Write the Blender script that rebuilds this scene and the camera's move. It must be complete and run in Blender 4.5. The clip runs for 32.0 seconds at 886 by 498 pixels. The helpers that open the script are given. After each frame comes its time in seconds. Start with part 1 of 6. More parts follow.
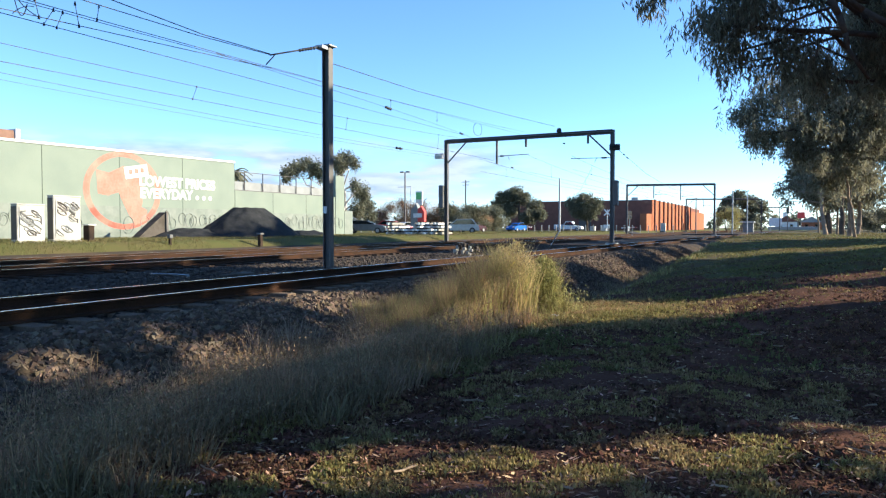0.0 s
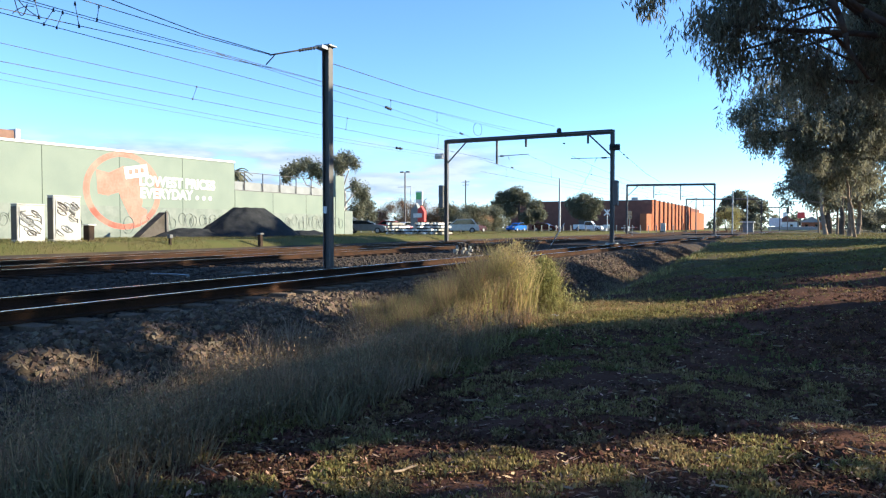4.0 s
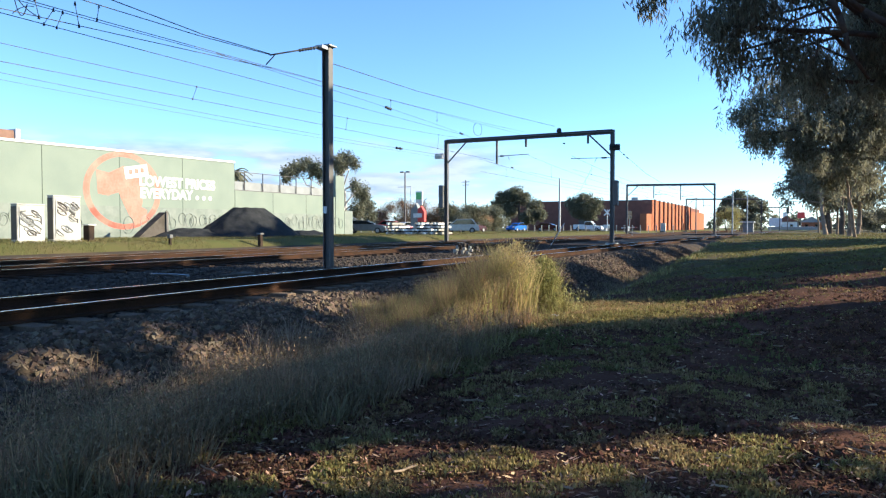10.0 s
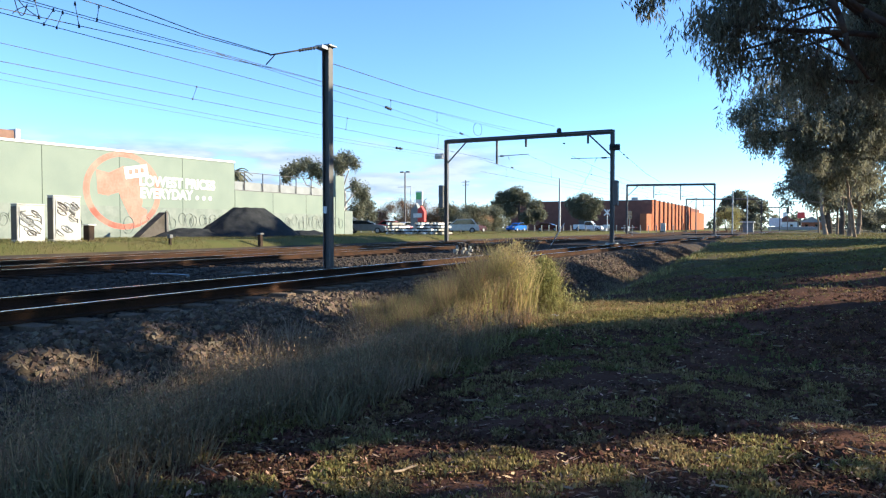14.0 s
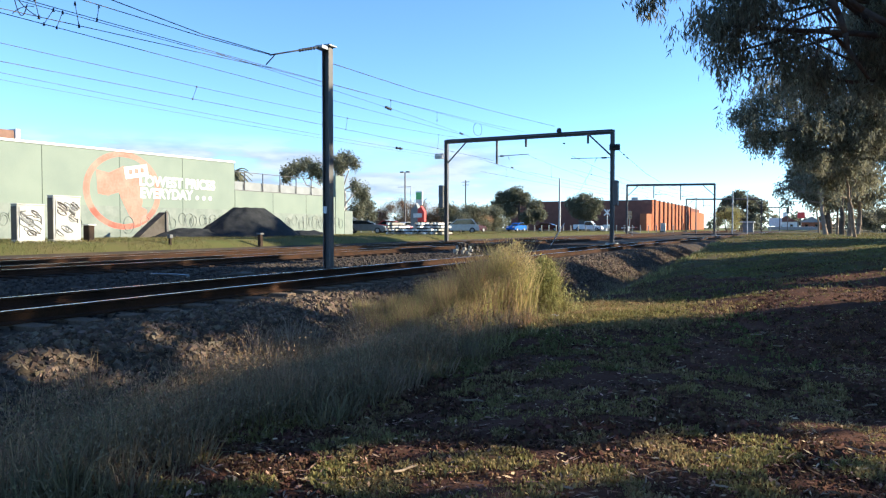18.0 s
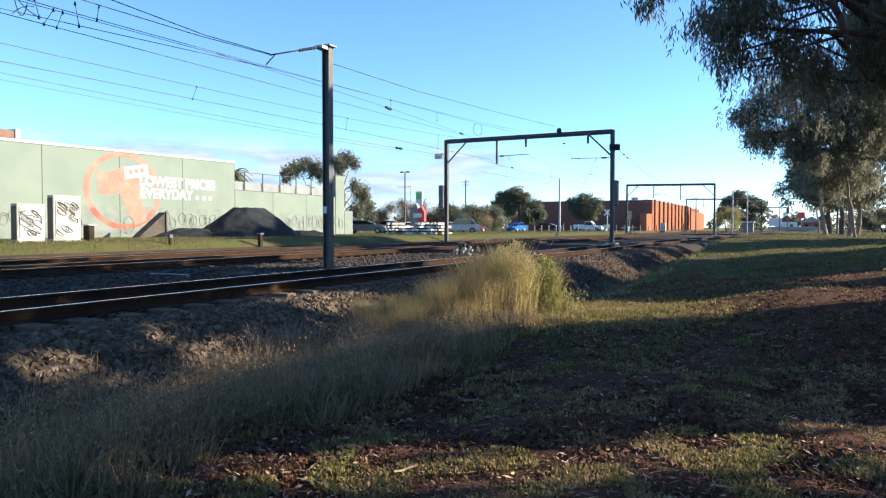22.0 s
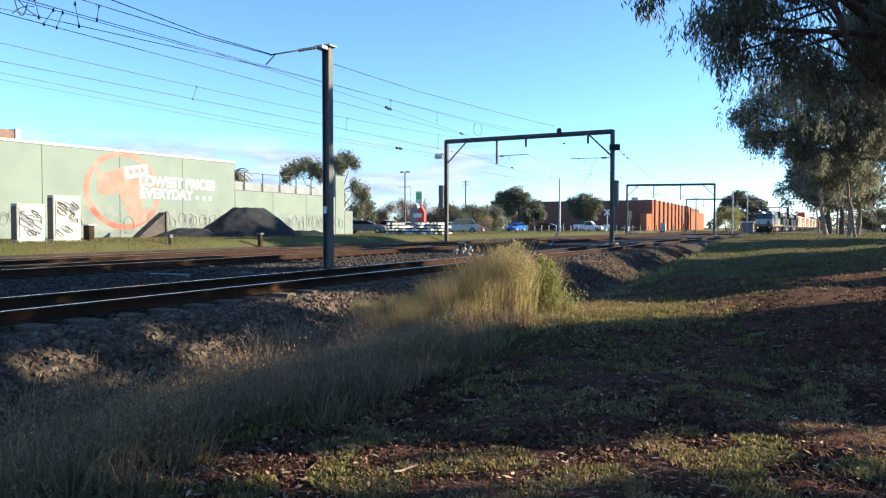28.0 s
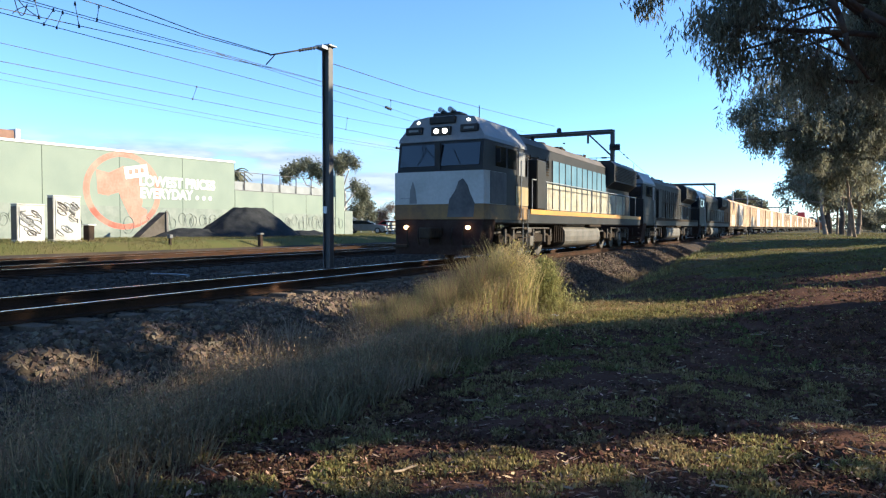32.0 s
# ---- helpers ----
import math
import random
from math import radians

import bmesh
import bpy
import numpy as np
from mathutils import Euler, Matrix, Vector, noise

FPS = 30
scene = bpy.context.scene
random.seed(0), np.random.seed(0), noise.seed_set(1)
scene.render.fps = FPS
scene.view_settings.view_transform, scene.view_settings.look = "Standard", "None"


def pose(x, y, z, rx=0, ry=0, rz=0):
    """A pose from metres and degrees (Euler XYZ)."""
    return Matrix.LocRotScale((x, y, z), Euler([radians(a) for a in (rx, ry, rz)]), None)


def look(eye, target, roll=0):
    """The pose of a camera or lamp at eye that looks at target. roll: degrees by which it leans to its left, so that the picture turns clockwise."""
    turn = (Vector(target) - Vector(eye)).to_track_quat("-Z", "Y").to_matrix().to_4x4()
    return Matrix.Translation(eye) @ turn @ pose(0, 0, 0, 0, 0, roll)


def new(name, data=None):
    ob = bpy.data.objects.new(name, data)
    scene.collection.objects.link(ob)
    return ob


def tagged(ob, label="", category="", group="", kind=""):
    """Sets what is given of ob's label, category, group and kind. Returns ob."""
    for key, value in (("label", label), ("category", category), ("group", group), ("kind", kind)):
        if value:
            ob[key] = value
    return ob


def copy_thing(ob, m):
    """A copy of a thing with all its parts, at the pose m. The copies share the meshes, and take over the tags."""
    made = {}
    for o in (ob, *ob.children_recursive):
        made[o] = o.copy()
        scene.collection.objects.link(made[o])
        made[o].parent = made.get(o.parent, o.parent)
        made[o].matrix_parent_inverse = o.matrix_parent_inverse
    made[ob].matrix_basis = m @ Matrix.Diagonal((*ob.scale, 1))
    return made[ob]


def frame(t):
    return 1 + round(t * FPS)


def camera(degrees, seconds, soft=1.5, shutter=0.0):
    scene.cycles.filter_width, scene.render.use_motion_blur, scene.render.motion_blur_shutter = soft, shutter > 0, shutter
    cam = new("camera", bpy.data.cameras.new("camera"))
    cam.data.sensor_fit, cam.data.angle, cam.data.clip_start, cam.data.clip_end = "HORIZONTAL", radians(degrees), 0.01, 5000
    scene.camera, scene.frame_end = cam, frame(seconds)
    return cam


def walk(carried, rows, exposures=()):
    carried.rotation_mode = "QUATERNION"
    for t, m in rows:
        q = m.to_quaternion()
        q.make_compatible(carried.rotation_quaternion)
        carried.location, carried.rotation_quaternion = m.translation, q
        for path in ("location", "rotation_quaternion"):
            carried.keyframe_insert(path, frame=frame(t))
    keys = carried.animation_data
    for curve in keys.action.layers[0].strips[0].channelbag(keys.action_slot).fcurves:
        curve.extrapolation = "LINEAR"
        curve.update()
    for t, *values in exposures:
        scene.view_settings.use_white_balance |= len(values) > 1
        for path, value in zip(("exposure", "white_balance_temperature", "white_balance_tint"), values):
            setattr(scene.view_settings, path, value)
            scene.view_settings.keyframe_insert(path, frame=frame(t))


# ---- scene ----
# Line of the railway runs along +Y, the top of the rails is z = 0.
TURN = 26.22
EYE = (0.0, 0.0, 0.99)
cam = camera(64.2, 32.0, soft=1.25)
HEAD = (-math.sin(radians(TURN)), math.cos(radians(TURN)))
AIM = (EYE[0] + 100 * HEAD[0], EYE[1] + 100 * HEAD[1], EYE[2] - 3.0)
walk(cam, [(0.0, look(EYE, AIM)), (32.0, look(EYE, AIM))], exposures=[(0.0, 1.5, 5600, 5), (32.0, 1.5, 5600, 5)])

# ---- sky and sun ----
SUN_AZ, SUN_EL = 60.6, 22.0
world = bpy.data.worlds.new("sky")
scene.world = world
world.use_nodes = True
wn, wl = world.node_tree.nodes, world.node_tree.links
sky = wn.new("ShaderNodeTexSky")
sky.sky_type = "NISHITA"
sky.sun_disc = False
sky.sun_elevation, sky.sun_rotation = radians(SUN_EL), radians(SUN_AZ)
sky.altitude = 1900
sky.air_density, sky.dust_density, sky.ozone_density = 1.0, 0.0, 3.5
wn["Background"].inputs["Strength"].default_value = 0.105
# thin low clouds near the horizon
tcw, mapw, cloud = wn.new("ShaderNodeTexCoord"), wn.new("ShaderNodeMapping"), wn.new("ShaderNodeTexNoise")
mapw.inputs["Scale"].default_value = (5.0, 5.0, 26.0)
cloud.inputs["Scale"].default_value, cloud.inputs["Detail"].default_value = 1.3, 6
wl.new(tcw.outputs["Generated"], mapw.inputs["Vector"])
wl.new(mapw.outputs["Vector"], cloud.inputs["Vector"])
sep = wn.new("ShaderNodeSeparateXYZ")
wl.new(tcw.outputs["Generated"], sep.inputs[0])
low, patch, both = wn.new("ShaderNodeMapRange"), wn.new("ShaderNodeMapRange"), wn.new("ShaderNodeMath")
low.inputs["From Min"].default_value, low.inputs["From Max"].default_value = 0.128, 0.1
low.inputs["To Max"].default_value = 0.9
patch.inputs["From Min"].default_value, patch.inputs["From Max"].default_value = 0.34, 0.5
wl.new(sep.outputs["Z"], low.inputs["Value"])
wl.new(cloud.outputs["Fac"], patch.inputs["Value"])
both.operation = "MULTIPLY"
wl.new(low.outputs[0], both.inputs[0])
wl.new(patch.outputs[0], both.inputs[1])
west = wn.new("ShaderNodeMapRange")
west.inputs["From Min"].default_value, west.inputs["From Max"].default_value = -0.28, -0.42
wl.new(sep.outputs["X"], west.inputs["Value"])
bank = wn.new("ShaderNodeMath")
bank.operation = "MULTIPLY"
wl.new(both.outputs[0], bank.inputs[0])
wl.new(west.outputs[0], bank.inputs[1])
billow, tone = wn.new("ShaderNodeTexNoise"), wn.new("ShaderNodeMix")
billow.inputs["Scale"].default_value, billow.inputs["Detail"].default_value = 2.6, 5
wl.new(mapw.outputs["Vector"], billow.inputs["Vector"])
lit = wn.new("ShaderNodeMapRange")
lit.inputs["From Min"].default_value, lit.inputs["From Max"].default_value = 0.42, 0.62
wl.new(billow.outputs["Fac"], lit.inputs["Value"])
tone.data_type = "RGBA"
tone.inputs["A"].default_value, tone.inputs["B"].default_value = (2.0, 2.2, 2.65, 1), (3.1, 3.1, 3.2, 1)
wl.new(lit.outputs[0], tone.inputs["Factor"])
cmix = wn.new("ShaderNodeMix")
cmix.data_type = "RGBA"
wl.new(tone.outputs["Result"], cmix.inputs["B"])
wl.new(bank.outputs[0], cmix.inputs["Factor"])
wl.new(sky.outputs["Color"], cmix.inputs["A"])
wl.new(cmix.outputs["Result"], wn["Background"].inputs["Color"])
sun_lamp = bpy.data.lights.new("sun", "SUN")
sun_lamp.energy, sun_lamp.angle, sun_lamp.color = 5.0, radians(0.55), (1.0, 0.8, 0.54)
SUN_DIR = Vector((math.sin(radians(SUN_AZ)) * math.cos(radians(SUN_EL)), math.cos(radians(SUN_AZ)) * math.cos(radians(SUN_EL)), math.sin(radians(SUN_EL))))
new("sun", sun_lamp).matrix_world = look(SUN_DIR * 100, (0, 0, 0))

# ---- materials ----
def mat(name, color, rough=0.7, metal=0.0, alt=None, scale=3.0, fine=40.0, bump=0.2, island=0.0, emit=0.0, spec=0.5, coord="Object", thin=0.0):
    """A procedural surface: base colour drifting to alt at two scales, with a fine relief."""
    m = bpy.data.materials.new(name)
    m.use_nodes = True
    n, l = m.node_tree.nodes, m.node_tree.links
    b = n["Principled BSDF"]
    b.inputs["Roughness"].default_value, b.inputs["Metallic"].default_value = rough, metal
    b.inputs["Specular IOR Level"].default_value = 0.06 if spec == 0.5 and rough >= 0.85 else spec
    if alt is None:
        alt = tuple(c * 0.78 for c in color)
    tc = n.new("ShaderNodeTexCoord")
    big, small = n.new("ShaderNodeTexNoise"), n.new("ShaderNodeTexNoise")
    for tex, s, d in ((big, scale, 4), (small, fine, 3)):
        tex.inputs["Scale"].default_value, tex.inputs["Detail"].default_value = s, d
        l.new(tc.outputs[coord], tex.inputs["Vector"])
    add = n.new("ShaderNodeMath")
    add.operation = "MULTIPLY_ADD"
    add.inputs[1].default_value = 0.45
    l.new(small.outputs["Fac"], add.inputs[0])
    l.new(big.outputs["Fac"], add.inputs[2])
    ramp = n.new("ShaderNodeMapRange")
    ramp.inputs["From Min"].default_value, ramp.inputs["From Max"].default_value = 0.55, 0.9
    l.new(add.outputs[0], ramp.inputs["Value"])
    mix = n.new("ShaderNodeMix")
    mix.data_type = "RGBA"
    mix.inputs["A"].default_value, mix.inputs["B"].default_value = (*color, 1), (*alt, 1)
    l.new(ramp.outputs[0], mix.inputs["Factor"])
    out = mix.outputs["Result"]
    if island:
        geo, hsv = n.new("ShaderNodeNewGeometry"), n.new("ShaderNodeHueSaturation")
        val = n.new("ShaderNodeMapRange")
        val.inputs["To Min"].default_value, val.inputs["To Max"].default_value = 1 - island, 1 + island
        l.new(geo.outputs["Random Per Island"], val.inputs["Value"])
        l.new(val.outputs[0], hsv.inputs["Value"])
        hue = n.new("ShaderNodeMapRange")
        hue.inputs["To Min"].default_value, hue.inputs["To Max"].default_value = 0.5 - island * 0.05, 0.5 + island * 0.05
        mul = n.new("ShaderNodeMath")
        mul.operation = "FRACT"
        sc = n.new("ShaderNodeMath")
        sc.operation = "MULTIPLY"
        sc.inputs[1].default_value = 17.3
        l.new(geo.outputs["Random Per Island"], sc.inputs[0])
        l.new(sc.outputs[0], mul.inputs[0])
        l.new(mul.outputs[0], hue.inputs["Value"])
        l.new(hue.outputs[0], hsv.inputs["Hue"])
        l.new(out, hsv.inputs["Color"])
        out = hsv.outputs["Color"]
    l.new(out, b.inputs["Base Color"])
    if bump:
        bp = n.new("ShaderNodeBump")
        bp.inputs["Strength"].default_value, bp.inputs["Distance"].default_value = bump, 0.02
        l.new(small.outputs["Fac"], bp.inputs["Height"])
        l.new(bp.outputs["Normal"], b.inputs["Normal"])
    if emit:
        b.inputs["Emission Color"].default_value, b.inputs["Emission Strength"].default_value = (*color, 1), emit
    if thin:
        tr, ms = n.new("ShaderNodeBsdfTranslucent"), n.new("ShaderNodeMixShader")
        l.new(out, tr.inputs["Color"])
        ms.inputs[0].default_value = thin
        l.new(b.outputs[0], ms.inputs[1])
        l.new(tr.outputs[0], ms.inputs[2])
        l.new(ms.outputs[0], n["Material Output"].inputs["Surface"])
    return m


M_LAWN = mat("lawn_soil", (0.105, 0.05, 0.034), 0.95, alt=(0.06, 0.032, 0.022), scale=0.9, fine=30, bump=0.8)
M_FARLAWN = mat("worn_turf", (0.085, 0.085, 0.032), 0.95, alt=(0.095, 0.065, 0.035), scale=0.5, fine=14, bump=0.7)
M_DITCH = mat("ditch_soil", (0.125, 0.076, 0.054), 0.95, alt=(0.075, 0.058, 0.033), scale=1.2, fine=25, bump=0.8)
M_BALLAST = mat("ballast_bed", (0.045, 0.037, 0.031), 0.9, alt=(0.075, 0.055, 0.04), scale=0.8, fine=22, bump=1.0)
M_STONE = mat("ballast_stone", (0.15, 0.112, 0.082), 0.85, alt=(0.09, 0.068, 0.052), scale=6, fine=60, bump=0.3, island=0.45)
M_BEDSTONE = mat("dark_bed_stone", (0.085, 0.07, 0.058), 0.9, alt=(0.05, 0.042, 0.037), scale=6, fine=60, bump=0.3, island=0.4)
M_VERGE = mat("verge_turf", (0.09, 0.098, 0.03), 0.95, alt=(0.12, 0.1, 0.042), scale=0.35, fine=9, bump=0.8)
M_FAR = mat("far_ground", (0.13, 0.12, 0.07), 0.95, alt=(0.09, 0.11, 0.04), scale=0.06, fine=2, bump=0.3)
M_ASPHALT = mat("asphalt", (0.055, 0.055, 0.056), 0.9, scale=0.6, fine=60, bump=0.3)
M_RAIL = mat("rail_rust", (0.06, 0.031, 0.019), 0.9, alt=(0.03, 0.019, 0.013), scale=2, fine=35, bump=0.3)
M_HEAD = mat("rail_head", (0.62, 0.61, 0.6), 0.22, 1.0, scale=3, fine=80, bump=0.05)
M_SLEEPER = mat("sleeper_timber", (0.055, 0.038, 0.028), 0.9, alt=(0.03, 0.023, 0.019), scale=2, fine=25, bump=0.7)
M_PALESLEEPER = mat("weathered_sleeper", (0.17, 0.125, 0.09), 0.9, alt=(0.07, 0.052, 0.04), scale=2, fine=30, bump=0.5)
M_CONC = mat("concrete", (0.36, 0.34, 0.3), 0.9, scale=2, fine=30, bump=0.4)
M_DARKCONC = mat("grimy_concrete", (0.12, 0.105, 0.09), 0.9, alt=(0.07, 0.06, 0.05), scale=2, fine=30, bump=0.4)
M_STEEL = mat("painted_steel", (0.075, 0.074, 0.078), 0.55, 0.2, alt=(0.11, 0.095, 0.085), scale=2, fine=30, bump=0.15)
M_GALV = mat("galvanised_steel", (0.34, 0.35, 0.36), 0.5, 0.6, scale=4, fine=40, bump=0.1)
M_WIRE = mat("wire", (0.03, 0.03, 0.033), 0.6, 0.4, bump=0)
M_BOXGREY = mat("weathered_box_grey", (0.15, 0.15, 0.15), 0.7, 0.1, alt=(0.1, 0.1, 0.1), scale=2, fine=20, bump=0.1)
M_INSUL = mat("insulator", (0.045, 0.022, 0.018), 0.4, bump=0)
M_PORC = mat("white_porcelain", (0.7, 0.68, 0.64), 0.25, bump=0)
M_GREEN = mat("green_wall_paint", (0.225, 0.262, 0.22), 0.85, alt=(0.195, 0.232, 0.2), scale=0.5, fine=14, bump=0.15)
M_BAND = mat("overpainted_band", (0.18, 0.21, 0.185), 0.85, alt=(0.235, 0.255, 0.23), scale=1.4, fine=6, bump=0.15)
M_SCRAWL = mat("faded_scrawl", (0.15, 0.175, 0.155), 0.85, alt=(0.2, 0.225, 0.2), scale=1.4, fine=6, bump=0)
M_SCRAWL2 = mat("pale_scrawl", (0.3, 0.32, 0.3), 0.85, alt=(0.22, 0.24, 0.22), scale=1.4, fine=6, bump=0)
M_JOINT = mat("joint_sealant", (0.05, 0.065, 0.05), 0.9, bump=0)
M_CAP = mat("white_capping", (0.78, 0.78, 0.76), 0.5, scale=2)
M_FADED = mat("faded_red_paint", (0.47, 0.17, 0.13), 0.85, alt=(0.38, 0.25, 0.2), scale=0.9, fine=7, bump=0.1)
M_FADED2 = mat("worn_red_paint", (0.52, 0.1, 0.075), 0.85, alt=(0.42, 0.18, 0.14), scale=0.9, fine=7, bump=0.1)
M_RED = mat("red_paint", (0.62, 0.05, 0.04), 0.6, alt=(0.5, 0.06, 0.05), scale=1.2, fine=8, bump=0.1)
M_WHITE = mat("white_paint", (0.8, 0.8, 0.78), 0.6, scale=2, fine=20, bump=0.08)
M_GREY = mat("grey_cladding", (0.25, 0.26, 0.26), 0.7, scale=1, fine=20, bump=0.1)
M_COAL = mat("dark_screenings", (0.022, 0.024, 0.026), 0.9, alt=(0.036, 0.037, 0.039), scale=2.5, fine=30, bump=1.0)
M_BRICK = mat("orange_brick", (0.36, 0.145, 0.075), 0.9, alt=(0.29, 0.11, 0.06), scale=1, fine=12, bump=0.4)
# Darker copy of the brick, with the end wall's shade in its colour.
M_BRICK2 = mat("shade_brown_brick", (0.21, 0.1, 0.075), 0.9, alt=(0.16, 0.08, 0.062), scale=1, fine=12, bump=0.4)
M_ROOF = mat("roof_sheet", (0.3, 0.3, 0.3), 0.6, 0.2, scale=0.5, fine=10)
M_BARK = mat("gum_bark", (0.13, 0.1, 0.08), 0.9, alt=(0.07, 0.055, 0.045), scale=3, fine=18, bump=0.7)
M_BARK2 = mat("pale_gum_bark", (0.33, 0.25, 0.18), 0.85, alt=(0.18, 0.135, 0.1), scale=2.5, fine=15, bump=0.5)
M_LEAF = mat("gum_leaves", (0.17, 0.175, 0.125), 0.6, alt=(0.24, 0.22, 0.15), scale=0.7, fine=6, bump=0, spec=0.2, island=0.45, thin=0.5)
M_LEAF2 = mat("olive_leaves", (0.125, 0.13, 0.085), 0.6, alt=(0.165, 0.16, 0.1), scale=0.5, fine=5, bump=0, island=0.4, thin=0.4)
M_GRASS = mat("grass_blades", (0.22, 0.19, 0.07), 0.7, alt=(0.3, 0.21, 0.11), scale=1.1, fine=12, bump=0, spec=0.15, island=0.4, thin=0.35)
M_TURF = mat("green_turf", (0.125, 0.135, 0.045), 0.7, alt=(0.19, 0.15, 0.07), scale=0.5, fine=6, bump=0, spec=0.15, island=0.35, thin=0.35)
M_DRYGRASS = mat("dry_grass", (0.46, 0.36, 0.18), 0.8, alt=(0.3, 0.25, 0.11), scale=1.2, fine=9, bump=0, spec=0.1, island=0.4, thin=0.5)
M_DITCHGRASS = mat("withered_grass", (0.37, 0.25, 0.155), 0.85, alt=(0.24, 0.165, 0.095), scale=1.2, fine=9, bump=0, spec=0.1, island=0.45, thin=0.35)
M_TWIG = mat("bare_red_twigs", (0.24, 0.16, 0.12), 0.85, alt=(0.2, 0.15, 0.1), scale=0.8, fine=6, bump=0, island=0.3, thin=0.3)
M_WEED = mat("green_weed", (0.23, 0.225, 0.085), 0.7, alt=(0.32, 0.27, 0.12), scale=1.2, fine=9, bump=0, spec=0.15, island=0.45, thin=0.5)
M_DARKWEED = mat("dark_green_weed", (0.19, 0.165, 0.09), 0.75, alt=(0.26, 0.195, 0.13), scale=1.2, fine=9, bump=0, spec=0.15, island=0.4, thin=0.3)
M_PALESTALK = mat("bleached_stalks", (0.36, 0.28, 0.21), 0.85, alt=(0.25, 0.19, 0.13), scale=1.2, fine=9, bump=0, spec=0.1, island=0.45, thin=0.3)
M_CRUMB = mat("soil_crumbs", (0.115, 0.062, 0.042), 0.95, alt=(0.06, 0.035, 0.024), scale=3, fine=30, bump=0.3, island=0.65)
M_WITHER = mat("withered_tufts", (0.1, 0.06, 0.036), 0.85, alt=(0.17, 0.1, 0.06), scale=2, fine=20, bump=0, spec=0.1, island=0.5, thin=0.2)
M_FLOWER = mat("yellow_flower", (0.7, 0.58, 0.06), 0.6, bump=0, thin=0.3)
M_LITTER = mat("leaf_litter", (0.14, 0.07, 0.04), 0.8, alt=(0.42, 0.29, 0.2), scale=5, fine=30, bump=0, spec=0.1, island=0.65, thin=0.1)
M_RUBBER = mat("tyre_rubber", (0.02, 0.02, 0.02), 0.8, bump=0.1)
M_GLASS = mat("dark_glass", (0.012, 0.014, 0.016), 0.06, bump=0, spec=0.8)
M_LAMP = mat("headlamp_glow", (1.0, 0.8, 0.55), 0.3, bump=0, emit=9)
M_DITCHLAMP = mat("amber_lamp_glow", (1.0, 0.55, 0.25), 0.3, bump=0, emit=3)


# ---- mesh tools ----
def part(name, bm, material, parent=None, label="", smooth=False):
    me = bpy.data.meshes.new(name)
    bm.to_mesh(me)
    bm.free()
    me.materials.append(material)
    if smooth:
        me.shade_smooth()
    ob = new(name, me)
    if parent:
        ob.parent = parent
    if label:
        ob["label"] = label
    return ob


def sheet(name, verts, faces, material, parent=None, label=""):
    me = bpy.data.meshes.new(name)
    me.from_pydata(verts, [], faces)
    me.materials.append(material)
    ob = new(name, me)
    if parent:
        ob.parent = parent
    if label:
        ob["label"] = label
    return ob


def raw(name, verts, size, material, parent=None, label=""):
    """A mesh of many equal polygons of `size` corners, from an array of corners."""
    verts = np.asarray(verts, dtype=np.float32).reshape(-1, 3)
    n = len(verts) // size
    me = bpy.data.meshes.new(name)
    me.vertices.add(len(verts))
    me.vertices.foreach_set("co", verts.ravel())
    me.loops.add(n * size)
    me.loops.foreach_set("vertex_index", np.arange(n * size, dtype=np.int32))
    me.polygons.add(n)
    me.polygons.foreach_set("loop_start", np.arange(0, n * size, size, dtype=np.int32))
    me.update(calc_edges=True)
    me.materials.append(material)
    ob = new(name, me)
    if parent:
        ob.parent = parent
    if label:
        ob["label"] = label
    return ob


def raw_blades(name, verts, material):
    """Blades of five corners each: a quad below and a triangle at the tip."""
    verts = np.asarray(verts, dtype=np.float32).reshape(-1, 3)
    n = len(verts) // 5
    me = bpy.data.meshes.new(name)
    me.vertices.add(len(verts))
    me.vertices.foreach_set("co", verts.ravel())
    me.loops.add(n * 7)
    me.loops.foreach_set("vertex_index", (5 * np.arange(n)[:, None] + np.array([0, 1, 2, 4, 4, 2, 3])[None]).ravel().astype(np.int32))
    me.polygons.add(n * 2)
    me.polygons.foreach_set("loop_start", (7 * np.arange(n)[:, None] + np.array([0, 4])[None]).ravel().astype(np.int32))
    me.update(calc_edges=True)
    me.materials.append(material)
    return new(name, me)


def empty(name, label, category, group="", at=None, kind=""):
    ob = new(name)
    ob.empty_display_size = 0.2
    if at is not None:
        ob.matrix_basis = at
    return tagged(ob, label, category, group, kind)


def box(bm, x0, x1, y0, y1, z0, z1, bevel=0.0):
    made = bmesh.ops.create_cube(bm, size=1.0, matrix=Matrix.Translation(((x0 + x1) / 2, (y0 + y1) / 2, (z0 + z1) / 2)) @ Matrix.Diagonal((x1 - x0, y1 - y0, z1 - z0, 1)))
    if bevel:
        edges = list({e for v in made["verts"] for e in v.link_edges})
        bmesh.ops.bevel(bm, geom=edges, offset=bevel, segments=1, affect="EDGES")
    return bm


def cube(x0, x1, y0, y1, z0, z1, bevel=0.0):
    return box(bmesh.new(), x0, x1, y0, y1, z0, z1, bevel)


def rod(bm, a, b, r0, r1=None, n=8):
    a, b = Vector(a), Vector(b)
    r1 = r0 if r1 is None else r1
    d = b - a
    m = Matrix.Translation((a + b) / 2) @ d.to_track_quat("Z", "Y").to_matrix().to_4x4()
    bmesh.ops.create_cone(bm, cap_ends=True, segments=n, radius1=r0, radius2=r1, depth=d.length, matrix=m)
    return bm


